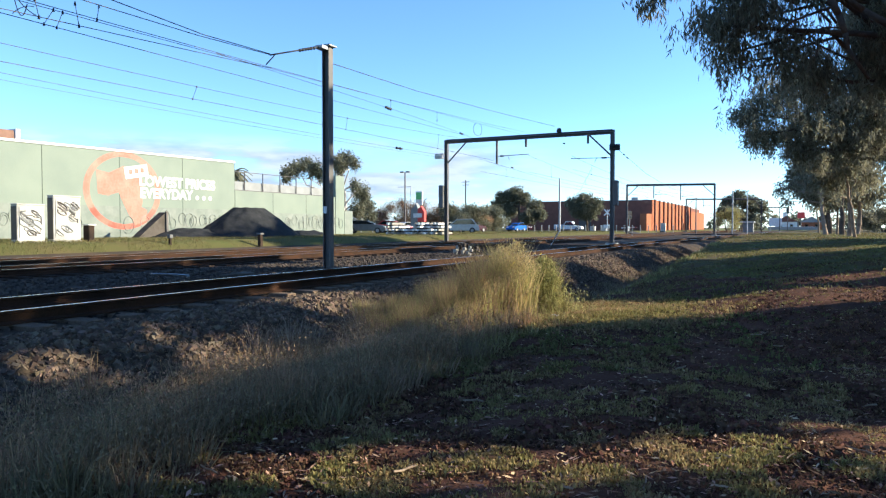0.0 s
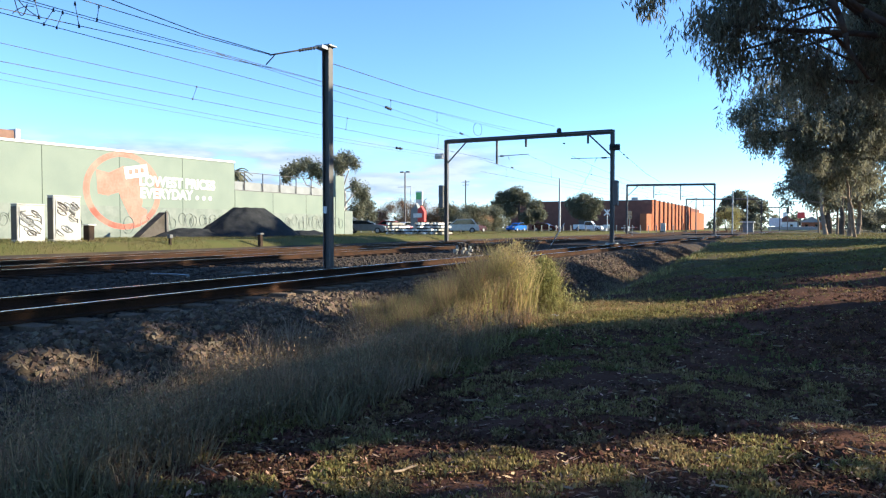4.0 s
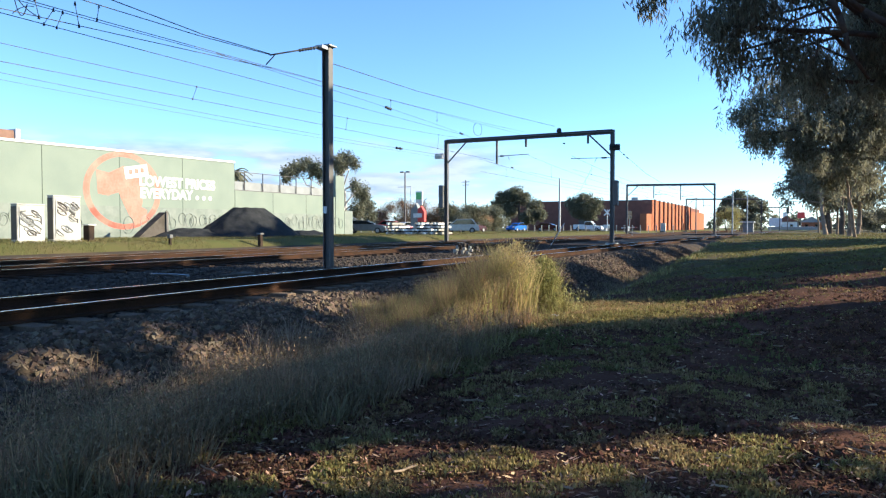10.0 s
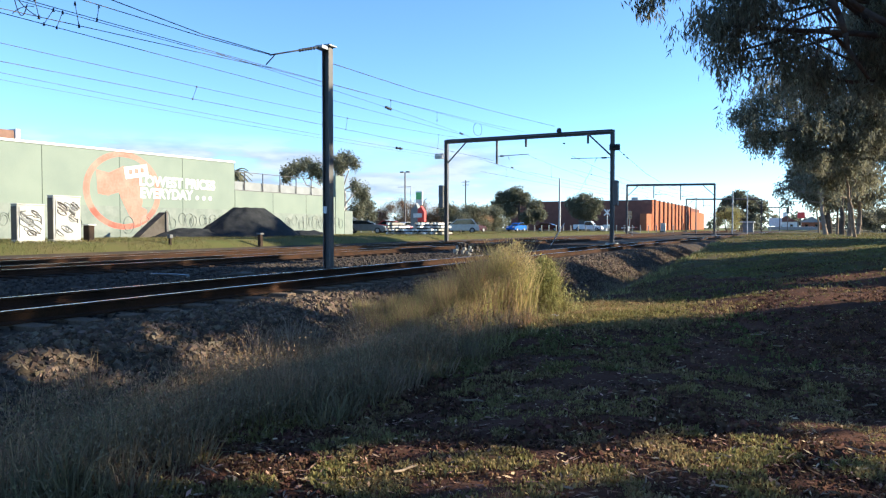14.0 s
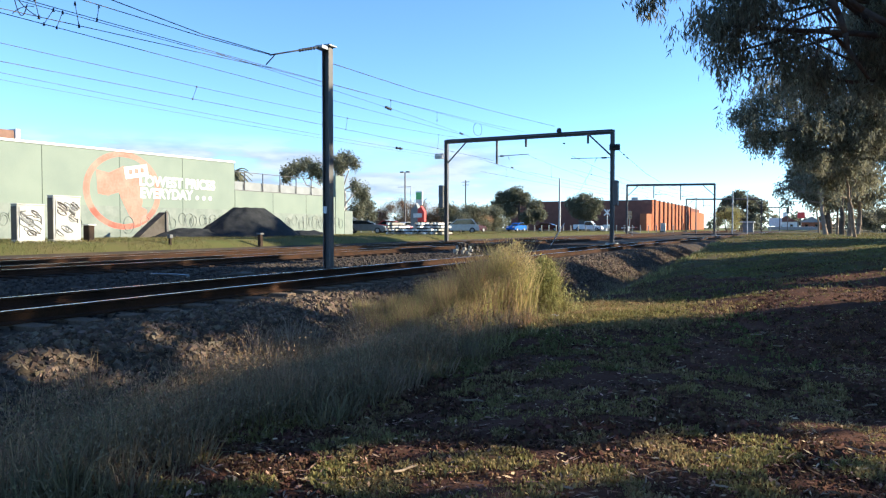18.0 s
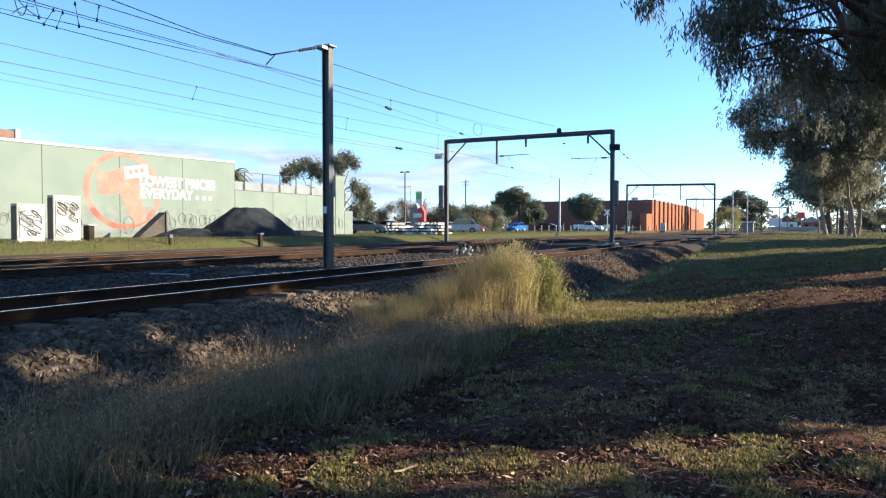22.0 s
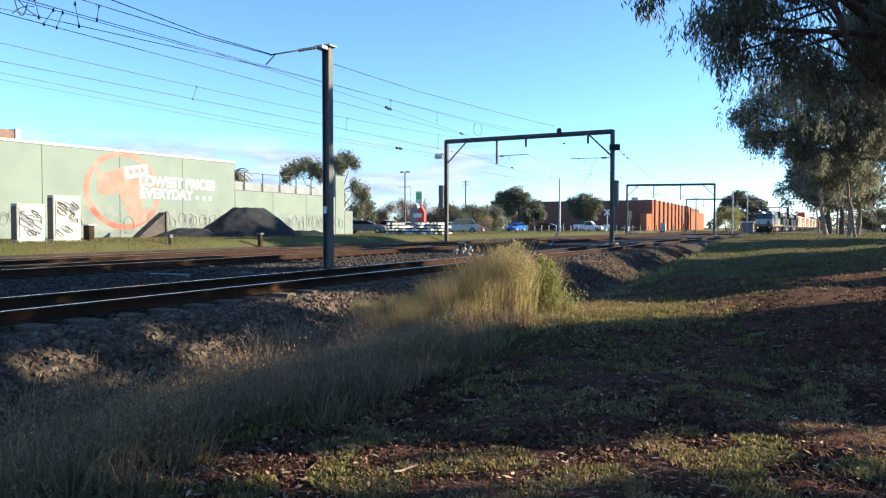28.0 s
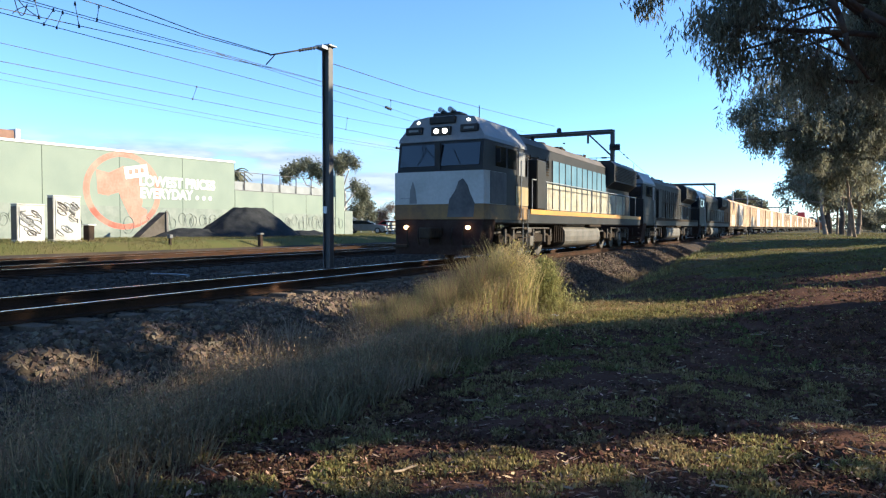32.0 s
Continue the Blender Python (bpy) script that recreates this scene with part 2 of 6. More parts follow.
def tube(a, b, r0, r1=None, n=8):
    return rod(bmesh.new(), a, b, r0, r1, n)


def prism(profile, y0, y1, bm=None):
    """A profile of (x, z) drawn out along y."""
    bm = bm or bmesh.new()
    a = [bm.verts.new((x, y0, z)) for x, z in profile]
    b = [bm.verts.new((x, y1, z)) for x, z in profile]
    bm.faces.new(a)
    bm.faces.new(b[::-1])
    for i in range(len(a)):
        j = (i + 1) % len(a)
        bm.faces.new((a[j], a[i], b[i], b[j]))
    bmesh.ops.recalc_face_normals(bm, faces=bm.faces)
    return bm


def smooth01(t):
    t = np.clip(t, 0, 1)
    return t * t * (3 - 2 * t)


# ---- the plan ----
def track_x(y):
    """Centre of the freight track, which bears right in the distance."""
    y = np.asarray(y, dtype=float)
    q = np.clip(y, 5, 140) - 5
    return -9.2 + 0.000256 * q * q + np.clip(y - 140, 0, None) * 0.0691


def lawn_z(x, y):
    far = smooth01((0.35 * x + y - 13) / 34)
    tilt = 0.072 * np.clip(x + 2.6, -2, 6) * smooth01((y - 7) / 7) * (1 - far)
    return -0.5 + tilt + 0.92 * far + 0.04 * np.sin(x * 1.3 + y * 0.5) * (1 - far) + 0.02 * np.sin(x * 3.1 - y * 2.3)


def ground_z(x, y):
    """Height of the ground at a place: verge, ballast bed, ditch, lawn."""
    x, y = np.asarray(x, dtype=float), np.asarray(y, dtype=float)
    u = x - track_x(y)
    lawn = lawn_z(x, y)
    fade = 1 - 0.45 * smooth01((y - 30) / 50)
    ditch = -0.23 - 0.62 * fade - 0.22 * smooth01((y - 13) / 4) * fade
    bank = 1.7 - 0.8 * smooth01((y - 12) / 4)
    z = np.where(u < 1.75, -0.23, -0.23 + (ditch + 0.23) * smooth01((u - 1.75) / 1.9))
    z = np.where(u > 5.5 - bank, ditch + (lawn - ditch) * smooth01((u - 5.5 + bank) / bank), z)
    z = np.where(x < -24.6, -0.23 + 0.6 * smooth01((-24.6 - x) / 2.2), z)
    return z


def axis(*runs):
    out = []
    for a, b, step in runs:
        out += list(np.arange(a, b, step))
    return np.array(out + [runs[-1][1]])


def build_ground():
    xs = axis((-2500, -300, 220), (-300, -60, 24), (-60, -28, 4), (-28, -24, 0.5), (-24, -8, 1.0), (-8, -5, 0.16), (-5, 4, 0.08), (4, 6, 0.16), (6, 16, 0.5), (16, 60, 4), (60, 300, 30), (300, 2500, 220))
    ys = axis((-2500, -300, 220), (-300, -40, 26), (-40, 0, 2), (0, 2.6, 0.16), (2.6, 10, 0.08), (10, 26, 0.16), (26, 60, 0.5), (60, 160, 2), (160, 300, 10), (300, 4200, 300))
    gx, gy = np.meshgrid(xs, ys)
    gz = ground_z(gx, gy)
    near = (gx > -8) & (gx < 8) & (gy > 0) & (gy < 40)
    wob = np.array([noise.noise(Vector((a * 0.9, b * 0.9, 0))) * 0.035 + noise.noise(Vector((a * 4, b * 4, 3))) * 0.022 + noise.noise(Vector((a * 9, b * 9, 5))) * 0.014 if n else 0.0 for a, b, n in zip(gx.ravel(), gy.ravel(), near.ravel())])
    gz = gz + wob.reshape(gz.shape)
    ny, nx = gx.shape
    verts = np.stack([gx.ravel(), gy.ravel(), gz.ravel()], 1)
    idx = np.arange(nx * ny).reshape(ny, nx)
    faces = np.stack([idx[:-1, :-1].ravel(), idx[:-1, 1:].ravel(), idx[1:, 1:].ravel(), idx[1:, :-1].ravel()], 1)
    me = bpy.data.meshes.new("ground")
    me.from_pydata(verts.tolist(), [], faces.tolist())
    for m in (M_LAWN, M_DITCH, M_BALLAST, M_VERGE, M_FAR, M_FARLAWN):
        me.materials.append(m)
    cx = verts[faces].mean(1)
    u = cx[:, 0] - track_x(cx[:, 1])
    slot = np.where(u > 4.9, 0, np.where(u > 3.1, 1, np.where(cx[:, 0] > -25.6, 2, 3)))
    edge = np.array([noise.noise(Vector((a * 0.45, b * 0.45, 2.0))) for a, b in cx[:, :2]]) * 5
    slot = np.where((slot == 0) & (cx[:, 1] + edge > 21), 5, slot)
    slot = np.where((np.abs(cx[:, 0]) > 120) | (cx[:, 1] > 300) | (cx[:, 1] < -60), 4, slot)
    me.polygons.foreach_set("material_index", slot.astype(np.int32))
    me.shade_smooth()
    tagged(new("ground", me), "patchy lawn, ditch and stone railway bed", "ground", kind="structure")


build_ground()


# ---- railway tracks ----
RAIL = [(-0.07, -0.17), (0.07, -0.17), (0.07, -0.155), (0.012, -0.13), (0.012, -0.045), (0.036, -0.035), (0.036, -0.004), (-0.036, -0.004), (-0.036, -0.035), (-0.012, -0.045), (-0.012, -0.13), (-0.07, -0.155)]


def sweep(profile, path, shift):
    bm = bmesh.new()
    rings = []
    for x, y in path:
        rings.append([bm.verts.new((x + shift + px, y, pz)) for px, pz in profile])
    for a, b in zip(rings, rings[1:]):
        for i in range(len(a)):
            j = (i + 1) % len(a)
            bm.faces.new((a[j], a[i], b[i], b[j]))
    bmesh.ops.recalc_face_normals(bm, faces=bm.faces)
    return bm


def build_track(name, centre, y0, y1, parts, label, seed, timber=None):
    rnd = random.Random(seed)
    top = empty(name, label, "railway track", kind="structure")
    path = [(float(centre(y)), y) for y in np.arange(y0, y1 + 1, 6.0)]
    for side in (-0.81, 0.81):
        rail = part("rail", sweep(RAIL, path, side), M_RAIL, top, "rusty steel rail")
        part("rail_head", sweep([(-0.03, -0.006), (0.03, -0.006), (0.03, 0.0), (-0.03, 0.0)], path, side), M_HEAD, rail, "bright worn running surface")
    base = cube(-1.3, 1.3, -0.125, 0.125, -0.3, -0.172, 0.012)
    me = bpy.data.meshes.new("sleeper")
    base.to_mesh(me)
    base.free()
    me.materials.append(timber or M_SLEEPER)
    rest = []
    count = 0
    for y in np.arange(y0 + 0.3, y1, 0.66):
        x = float(centre(y)) + rnd.uniform(-0.05, 0.05)
        z = rnd.uniform(-0.012, 0.006)
        if parts[0] < y < parts[1] and count < 280:
            count += 1
            s = new("sleeper", me)
            s.parent = top
            s.location = (x, y, z)
            s.rotation_euler = (0, 0, rnd.uniform(-0.03, 0.03))
        else:
            rest.append((x, y, z))
    bm = bmesh.new()
    for x, y, z in rest:
        a, b, c, d, e, f = x - 1.3, x + 1.3, y - 0.125, y + 0.125, -0.3, -0.172 + z
        v = [bm.verts.new(p) for p in ((a, c, f), (b, c, f), (b, d, f), (a, d, f), (a, c, e), (b, c, e), (b, d, e), (a, d, e))]
        for q in ((0, 1, 2, 3), (0, 4, 5, 1), (1, 5, 6, 2), (2, 6, 7, 3), (3, 7, 4, 0)):
            bm.faces.new([v[i] for i in q])
    if rest:
        tagged(part("far_sleepers", bm, M_SLEEPER, top), kind="stuff")
    return top


build_track("track_near", track_x, -20, 420, (-6, 120), "rusty railway track with worn shining rail heads on ballast", 1, M_PALESLEEPER)
build_track("track_middle", lambda y: -17.5, -20, 420, (0, 100), "rusty electrified railway track on dark ballast", 2)
build_track("track_far", lambda y: -22.0, -20, 420, (0, 100), "rusty electrified railway track beside the grass verge", 3)


# ---- overhead line structures ----
def build_portal(xr, xl, yr, yl, top, droppers, label):
    p = empty("catenary_portal", label, "railway gantry", "portals over the tracks")
    for x, y in ((xr, yr), (xl, yl)):
        bm = cube(x - 0.13, x + 0.13, y - 0.02, y + 0.02, -0.3, top)
        box(bm, x - 0.14, x - 0.11, y - 0.13, y + 0.13, -0.3, top)
        box(bm, x + 0.11, x + 0.14, y - 0.13, y + 0.13, -0.3, top)
        part("post", bm, M_STEEL, p)
        part("footing", cube(x - 0.4, x + 0.4, y - 0.4, y + 0.4, -0.6, -0.1, 0.04), M_CONC, p, "weathered concrete footing")
        s = -1 if x == xr else 1
        part("brace", tube((x, y, top - 1.95), (x + s * 1.8, y, top - 0.2), 0.06), M_STEEL, p)
    bm = bmesh.new()
    for dz in (0.0, -0.26):
        rod(bm, (xr, yr, top + dz), (xl, yl, top + dz), 0.05, n=4)
    rod(bm, (xr, yr, top - 0.13), (xl, yl, top - 0.13), 0.11, n=4)
    part("beam", bm, M_STEEL, p)
    for x, drop, arm in droppers:
        y = yr + (yl - yr) * (x - xr) / (xl - xr)
        if drop:
            part("dropper", cube(x - 0.07, x + 0.07, y - 0.07, y + 0.07, top - drop, top - 0.2), M_STEEL, p)
        if arm:
            z = top - max(drop - 0.6, 0.6) - (1.4 if not drop else 0)
            a = part("registration_arm", tube((x, y, z), (x + arm, y, z + 0.06), 0.025), M_STEEL, p)
            part("steady_arm", tube((x + arm * 0.35, y, z), (x + arm * 0.4, y, z - 0.28), 0.018), M_STEEL, a)
            part("insulator", tube((x + arm * 0.1, y, z + 0.005), (x + arm * 0.22, y, z + 0.012), 0.06), M_INSUL, a)
    return p


portal = build_portal(-11.6, -25.0, 51.2, 51.4, 8.05, ((-20.6, 2.1, 2.6), (-11.75, 0, -2.9), (-18.2, 0.9, 0), (-13.4, 0.9, 0)), "dark steel portal frame spanning the electrified tracks")
build_portal(-10.9, -23.95, 119.5, 116.3, 8.02, ((-19.9, 2.3, 2.2), (-15.9, 2.6, 2.0)), "dark steel portal frame farther along the tracks")
build_portal(-6.4, -22.65, 186.3, 178.4, 7.99, ((-19.0, 2.3, 2.0), (-13.0, 2.3, 2.0)), "dark steel portal frame in the distance over the tracks")
build_portal(-3.4, -22.0, 262.0, 254.0, 8.0, ((-18.0, 2.3, 2.0), (-12.5, 2.3, 2.0)), "dark steel portal frame far off over the tracks")


def build_mast():
    m = empty("overhead_mast", "dark steel anchor mast standing between the tracks", "railway mast")
    x, y, top = -11.9, 16.72, 6.12
    bm = cube(x - 0.1, x + 0.1, y - 0.015, y + 0.015, -0.3, top)
    box(bm, x - 0.115, x - 0.09, y - 0.105, y + 0.105, -0.3, top)
    box(bm, x + 0.09, x + 0.115, y - 0.105, y + 0.105, -0.3, top)
    part("post", bm, M_STEEL, m)
    part("cap", cube(x - 0.2, x + 0.2, y - 0.18, y + 0.18, top, top + 0.05, 0.01), M_GALV, m, "pale weathered cap plate")
    part("footing", cube(x - 0.3, x + 0.3, y - 0.3, y + 0.3, -0.6, -0.17, 0.05), M_DARKCONC, m, "weathered concrete footing")
    part("bracket", cube(x - 0.12, x + 0.12, y - 0.42, y - 0.14, top - 0.12, top - 0.02, 0.01), M_GALV, m)
    arm = part("strain_insulator", tube((x, y - 0.4, top - 0.08), (x - 0.2, y - 2.24, top - 0.68), 0.02), M_WIRE, m)
    for k in range(6):
        c = Vector((x - 0.02 - 0.012 * k, y - 0.6 - 0.11 * k, top - 0.15 - 0.036 * k))
        part("insulator_disc", tube(c, c + Vector((0, -0.04, 0)), 0.05, 0.03, 10), M_WIRE, arm)
    part("jumper", tube((x - 0.24, y - 2.0, top - 0.62), (x - 0.28, y - 2.3, top - 0.93), 0.016, n=5), M_WIRE, m)
    part("warning_plate", cube(x - 0.06, x + 0.06, y - 0.165, y - 0.145, 1.4, 1.6), M_WHITE, m, "small scuffed white plate")


build_mast()


def strand(points, r):
    bm = bmesh.new()
    pts = [Vector(p) for p in points]
    rings = []
    for i, p in enumerate(pts):
        d = (pts[min(i + 1, len(pts) - 1)] - pts[max(i - 1, 0)]).normalized()
        a = d.cross(Vector((0.3, 0.1, 1))).normalized()
        b = d.cross(a)
        rings.append([bm.verts.new(p + (a * math.cos(t) + b * math.sin(t)) * r) for t in (0.3, 1.87, 3.44, 5.01)])
    for u, v in zip(rings, rings[1:]):
        for i in range(4):
            j = (i + 1) % 4
            bm.faces.new((u[i], u[j], v[j], v[i]))
    return bm


SUPPORTS = (51.2, 118.0, 184.0, 260.0)


def sag(y, high, low):
    for a, b in zip(SUPPORTS, SUPPORTS[1:]):
        if a <= y <= b:
            t = (y - a) / (b - a)
            return high - (high - low) * 4 * t * (1 - t)
    return high


def build_catenary(x, contact, high, low, r, label):
    """Contact wire and messenger from the first portal into the distance."""
    run = empty("overhead_line", label, "overhead wire", "overhead lines above the tracks")
    ys = np.arange(51.2, 260.1, 4.0)
    part("contact_wire", strand([(x + 0.15 * math.sin(y * 0.047), y, contact) for y in (51.2, 118, 184, 260)], r), M_WIRE, run)
    part("messenger_wire", strand([(x, y, sag(y, high, low)) for y in ys], r), M_WIRE, run)
    for y in np.arange(57.0, 120, 11.0):
        part("dropper_wire", tube((x, y, contact), (x, y, sag(y, high, low)), 0.007, n=4), M_WIRE, run)
        part("clip", tube((x, y, contact - 0.02), (x, y, contact + 0.05), 0.03, n=5), M_WIRE, run)
    return run


build_catenary(-14.6, 5.3, 6.3, 5.6, 0.01, "dark contact and messenger wire over the near electrified track")
build_catenary(-18.0, 5.22, 6.5, 5.68, 0.01, "dark contact and messenger wire over the track")
build_catenary(-22.0, 5.4, 6.4, 5.75, 0.011, "thin dark contact and messenger wire over the far track")


class Span:
    """A wire that hangs from beyond the mast to the first portal: its line in plan, and its rise and sag along y."""

    def __init__(self, x8, x51, c0, c1, c2):
        self.x8, self.slope, self.c = x8, (x51 - x8) / 43.3, (c0, c1, c2)

    def at(self, y):
        q = max(y, 6.5)
        return Vector((self.x8 + self.slope * (y - 8.0), y, self.c[0] + self.c[1] * q + self.c[2] * q * q))

    def hang(self, name, run, y0, y1, r):
        return part(name, strand([self.at(y) for y in np.linspace(y0, y1, 28)], r), M_WIRE, run)


def dropper(run, p, q, r=0.009, clip=0.032):
    d = part("dropper_wire", tube(p, q, r, n=5), M_WIRE, run)
    for e in (p, q):
        part("clip", tube(Vector(e) - Vector((0, 0, clip * 1.4)), Vector(e) + Vector((0, 0, clip * 1.4)), clip, clip * 0.5, 6), M_WIRE, d)


W_UPPER = Span(-13.4, -19.0, 4.9254, 0.05912, 0.000114)
W_TWIN = Span(-13.2, -18.2, 4.8503, 0.05274, 0.00027)
W_CROSS = Span(-12.4, -23.2, 4.5131, 0.08669, -0.000241)
W_TROLLEY = Span(-14.2, -22.8, 4.7322, 0.06764, -0.000014)
W_MID = Span(-20.0, -24.1, 5.9892, 0.01823, 0.000487)
W_FAR = Span(-20.5, -21.9, 5.4962, 0.02772, -0.000163)
W_OUT = Span(-25.3, -25.3, 6.7471, -0.02286, 0.000488)
W_OUTER = Span(-25.8, -25.4, 6.5098, -0.01582, 0.000367)
near_run = empty("overhead_line", "paired dark overhead wires running past the anchor mast", "overhead wire", "overhead lines above the tracks")
W_UPPER.hang("messenger_wire", near_run, -40, 53, 0.0085)
W_TWIN.hang("messenger_wire", near_run, -40, 51.2, 0.007)
W_TROLLEY.hang("contact_wire", near_run, -40, 52, 0.009)
W_CROSS.hang("contact_wire", near_run, 14.6, 52.2, 0.008)
for y, low_y in ((9.4, 10.05), (9.62, 10.4)):
    dropper(near_run, W_TWIN.at(y), W_TROLLEY.at(low_y), 0.007, 0.026)
dropper(near_run, W_UPPER.at(10.7) + Vector((0, 0.05, 0.3)), W_UPPER.at(10.7), 0.007, 0.026)
for y in (27.0, 33.1):
    dropper(near_run, W_UPPER.at(y), W_UPPER.at(y) - Vector((0.0, 0, 0.42)), 0.008, 0.03)
mid_run = empty("overhead_line", "dark messenger and contact wire hung beyond the mast", "overhead wire", "overhead lines above the tracks")
W_MID.hang("messenger_wire", mid_run, -40, 51.6, 0.010)
W_FAR.hang("contact_wire", mid_run, -40, 54, 0.011)
for y, low_y in ((21.0, 20.45), (33.35, 31.5), (47.5, 43.1)):
    dropper(mid_run, W_MID.at(y), W_FAR.at(low_y), 0.008, 0.03)
far_run = empty("overhead_line", "thin dark outer wires strained to the portal post", "overhead wire", "overhead lines above the tracks")
W_OUT.hang("feeder_wire", far_run, -40, 50.8, 0.010)
W_OUTER.hang("feeder_wire", far_run, -40, 50.9, 0.007)
for y in (44.0, 44.5):
    part("insulator", tube(W_OUT.at(y) - Vector((0, 0.16, 0)), W_OUT.at(y) + Vector((0, 0.16, 0)), 0.09, 0.07, 8), M_WIRE, far_run)
for k, (y, z) in enumerate(((30.2, 0.0), (30.6, 0.02), (49.0, 0.0), (49.6, 0.03))):
    c = W_CROSS.at(y)
    part("insulator", tube(c - Vector((0, 0.14, z)), c + Vector((0, 0.14, 0)), 0.07, 0.055, 8), M_WIRE, near_run)
c = W_UPPER.at(40.7)
part("jumper_loop", strand([c + Vector((0.16 * math.sin(a) + 0.0, 0.3 * math.sin(a), -0.38 - 0.4 * math.cos(a))) for a in np.linspace(-2.8, 2.8, 16)], 0.014), M_WIRE, near_run)
feeder = empty("feeder_line", "dark feeder cables tied back to the mast", "overhead wire")
part("cable", strand([(-12.2, -18, 6.3), (-12.2, 9.8, 5.53), (-12.2, 12.28, 5.44), (-12.1, 14.48, 5.47)], 0.010), M_WIRE, feeder)
part("cable", strand([(-12.2, -18, 5.9), (-12.2, 9.06, 5.34), (-12.2, 12.1, 5.38), (-12.1, 14.48, 5.45)], 0.009), M_WIRE, feeder)
part("cable", strand([(-12.2, -18, 4.5), (-12.2, 7.6, 4.75), (-12.2, 13.4, 5.07), (-12.15, 14.58, 5.13)], 0.008), M_WIRE, feeder)
part("cable", strand([(-12.0, 16.9, 5.75), (-12.9, 24, 6.22), (-14.4, 37, 7.32), (-15.9, 51.1, 8.55)], 0.011), M_WIRE, feeder)
part("cable", strand([(-11.3, 51.2, 6.7), (-11.15, 62, 5.6), (-11.05, 76, 5.0), (-10.95, 95, 5.4), (-10.9, 119.4, 7.2)], 0.012), M_WIRE, feeder)
for y, up in ((8.3, 0.32), (9.1, 0.42)):
    dropper(feeder, (-12.25, y - 0.04, 4.32 + 0.056 * y + up), (-12.2, y, 4.32 + 0.056 * y), 0.007, 0.026)
# slack jumpers between the wires at the near clamps
for p, q, dip in (((-12.9, 8.3, 5.25), (-13.2, 8.75, 5.28), 0.28), ((-12.2, 8.25, 4.8), (-12.9, 8.3, 5.3), 0.05), ((-13.3, 8.95, 5.3), (-14.2, 9.1, 5.33), -0.06)):
    p, q = Vector(p), Vector(q)
    part("jumper_loop", strand([p.lerp(q, t) - Vector((0, 0, dip * 4 * t * (1 - t))) for t in np.linspace(0, 1, 12)], 0.009), M_WIRE, feeder)
for x, y, z in ((-11.25, 53.4, 6.45), (-11.25, 54.6, 6.32), (-15.2, 51.2, 7.25), (-19.2, 51.0, 5.6)):
    part("insulator", tube((x, y - 0.13, z), (x, y + 0.13, z), 0.055, 0.055, 8), M_WIRE, feeder)
part("insulator", tube((-15.55, 51.1, 8.1), (-15.55, 51.1, 8.38), 0.2, 0.14, 10), M_WIRE, feeder)
guy = empty("stay_wire", "thin slanting stay wire between portal and ground", "wire")
part("cable", tube((-13.0, 50.6, 5.2), (-14.1, 44.6, -0.15), 0.012, n=4), M_WIRE, guy)
part("sleeve", tube((-14.1, 44.6, -0.15), (-13.75, 46.5, 1.3), 0.028, n=6), M_GALV, guy, "pale plastic guard sleeve")

# equipment boxes and insulators carried by the first portal
for x, y, s, wd in ((-25.3, 51.3, 1, 0.2), (-11.32, 51.2, -1, 0.13)):
    part("switch_box", cube(x - wd, x + wd, y - 0.35, y + 0.3, 2.6, 4.4, 0.03), M_BOXGREY if s > 0 else M_STEEL, portal, "steel equipment box clamped to the post")
    part("bracket", cube(x - 0.32, x + 0.32, y - 0.5, y - 0.42, 6.52, 6.6), M_GALV, portal)
    for k in range(5):
        for j in range(2):
            px_, py_ = x - 0.3 + 0.15 * k, y - 0.46 - 0.22 * j
            ins = part("insulator", tube((px_, py_, 6.5), (px_, py_, 6.95), 0.05, 0.04, 8), M_PORC if s > 0 else M_WIRE, portal, "ribbed porcelain insulator")
            for i in range(3):
                part("shed", tube((px_, py_, 6.58 + 0.12 * i), (px_, py_, 6.63 + 0.12 * i), 0.095, 0.06, 8), M_PORC if s > 0 else M_WIRE, ins)


def build_pole(name, x, y, z0, z1, r, material, label, category="pole", arm=None):
    p = empty(name, label, category)
    part("shaft", tube((x, y, z0), (x, y, z1), r, r * 0.8, 8), material, p)
    if arm:
        for dx, dz, ln in arm:
            part("crossarm", tube((x - ln / 2 + dx, y, z1 + dz), (x + ln / 2 + dx, y, z1 + dz + 0.05), 0.05, n=6), material, p)
    return p


build_pole("steel_post", -30.0, 99.0, 0.2, 8.13, 0.16, M_GALV, "tall plain galvanised steel post in the grass")
build_pole("steel_post", -8.92, 129.4, -0.3, 7.3, 0.12, M_GALV, "grey steel post beside the tracks")
build_pole("steel_post", -8.36, 163.1, -0.3, 8.4, 0.14, M_GALV, "grey steel post farther along the tracks")
build_pole("steel_post", -15.7, 137.2, -0.3, 6.55, 0.12, M_STEEL, "slim dark post between the tracks")
lp = build_pole("light_pole", -53.9, 96.1, 0.3, 9.6, 0.13, M_STEEL, "tall dark car park light pole with twin heads", "street lamp")
for s in (-0.5, 0.5):
    part("lamp_head", cube(-53.9 + s - 0.3, -53.9 + s + 0.3, 95.9, 96.3, 9.55, 9.75, 0.03), M_STEEL, lp)
build_pole("utility_pole", -68.0, 150.0, 0.3, 12.0, 0.16, M_SLEEPER, "timber utility pole with crossarms", "utility pole", ((0, -0.4, 2.0), (0, -1.1, 1.6)))
build_pole("utility_pole", -78.0, 158.0, 0.3, 9.5, 0.16, M_SLEEPER, "timber utility pole in the distance", "utility pole")
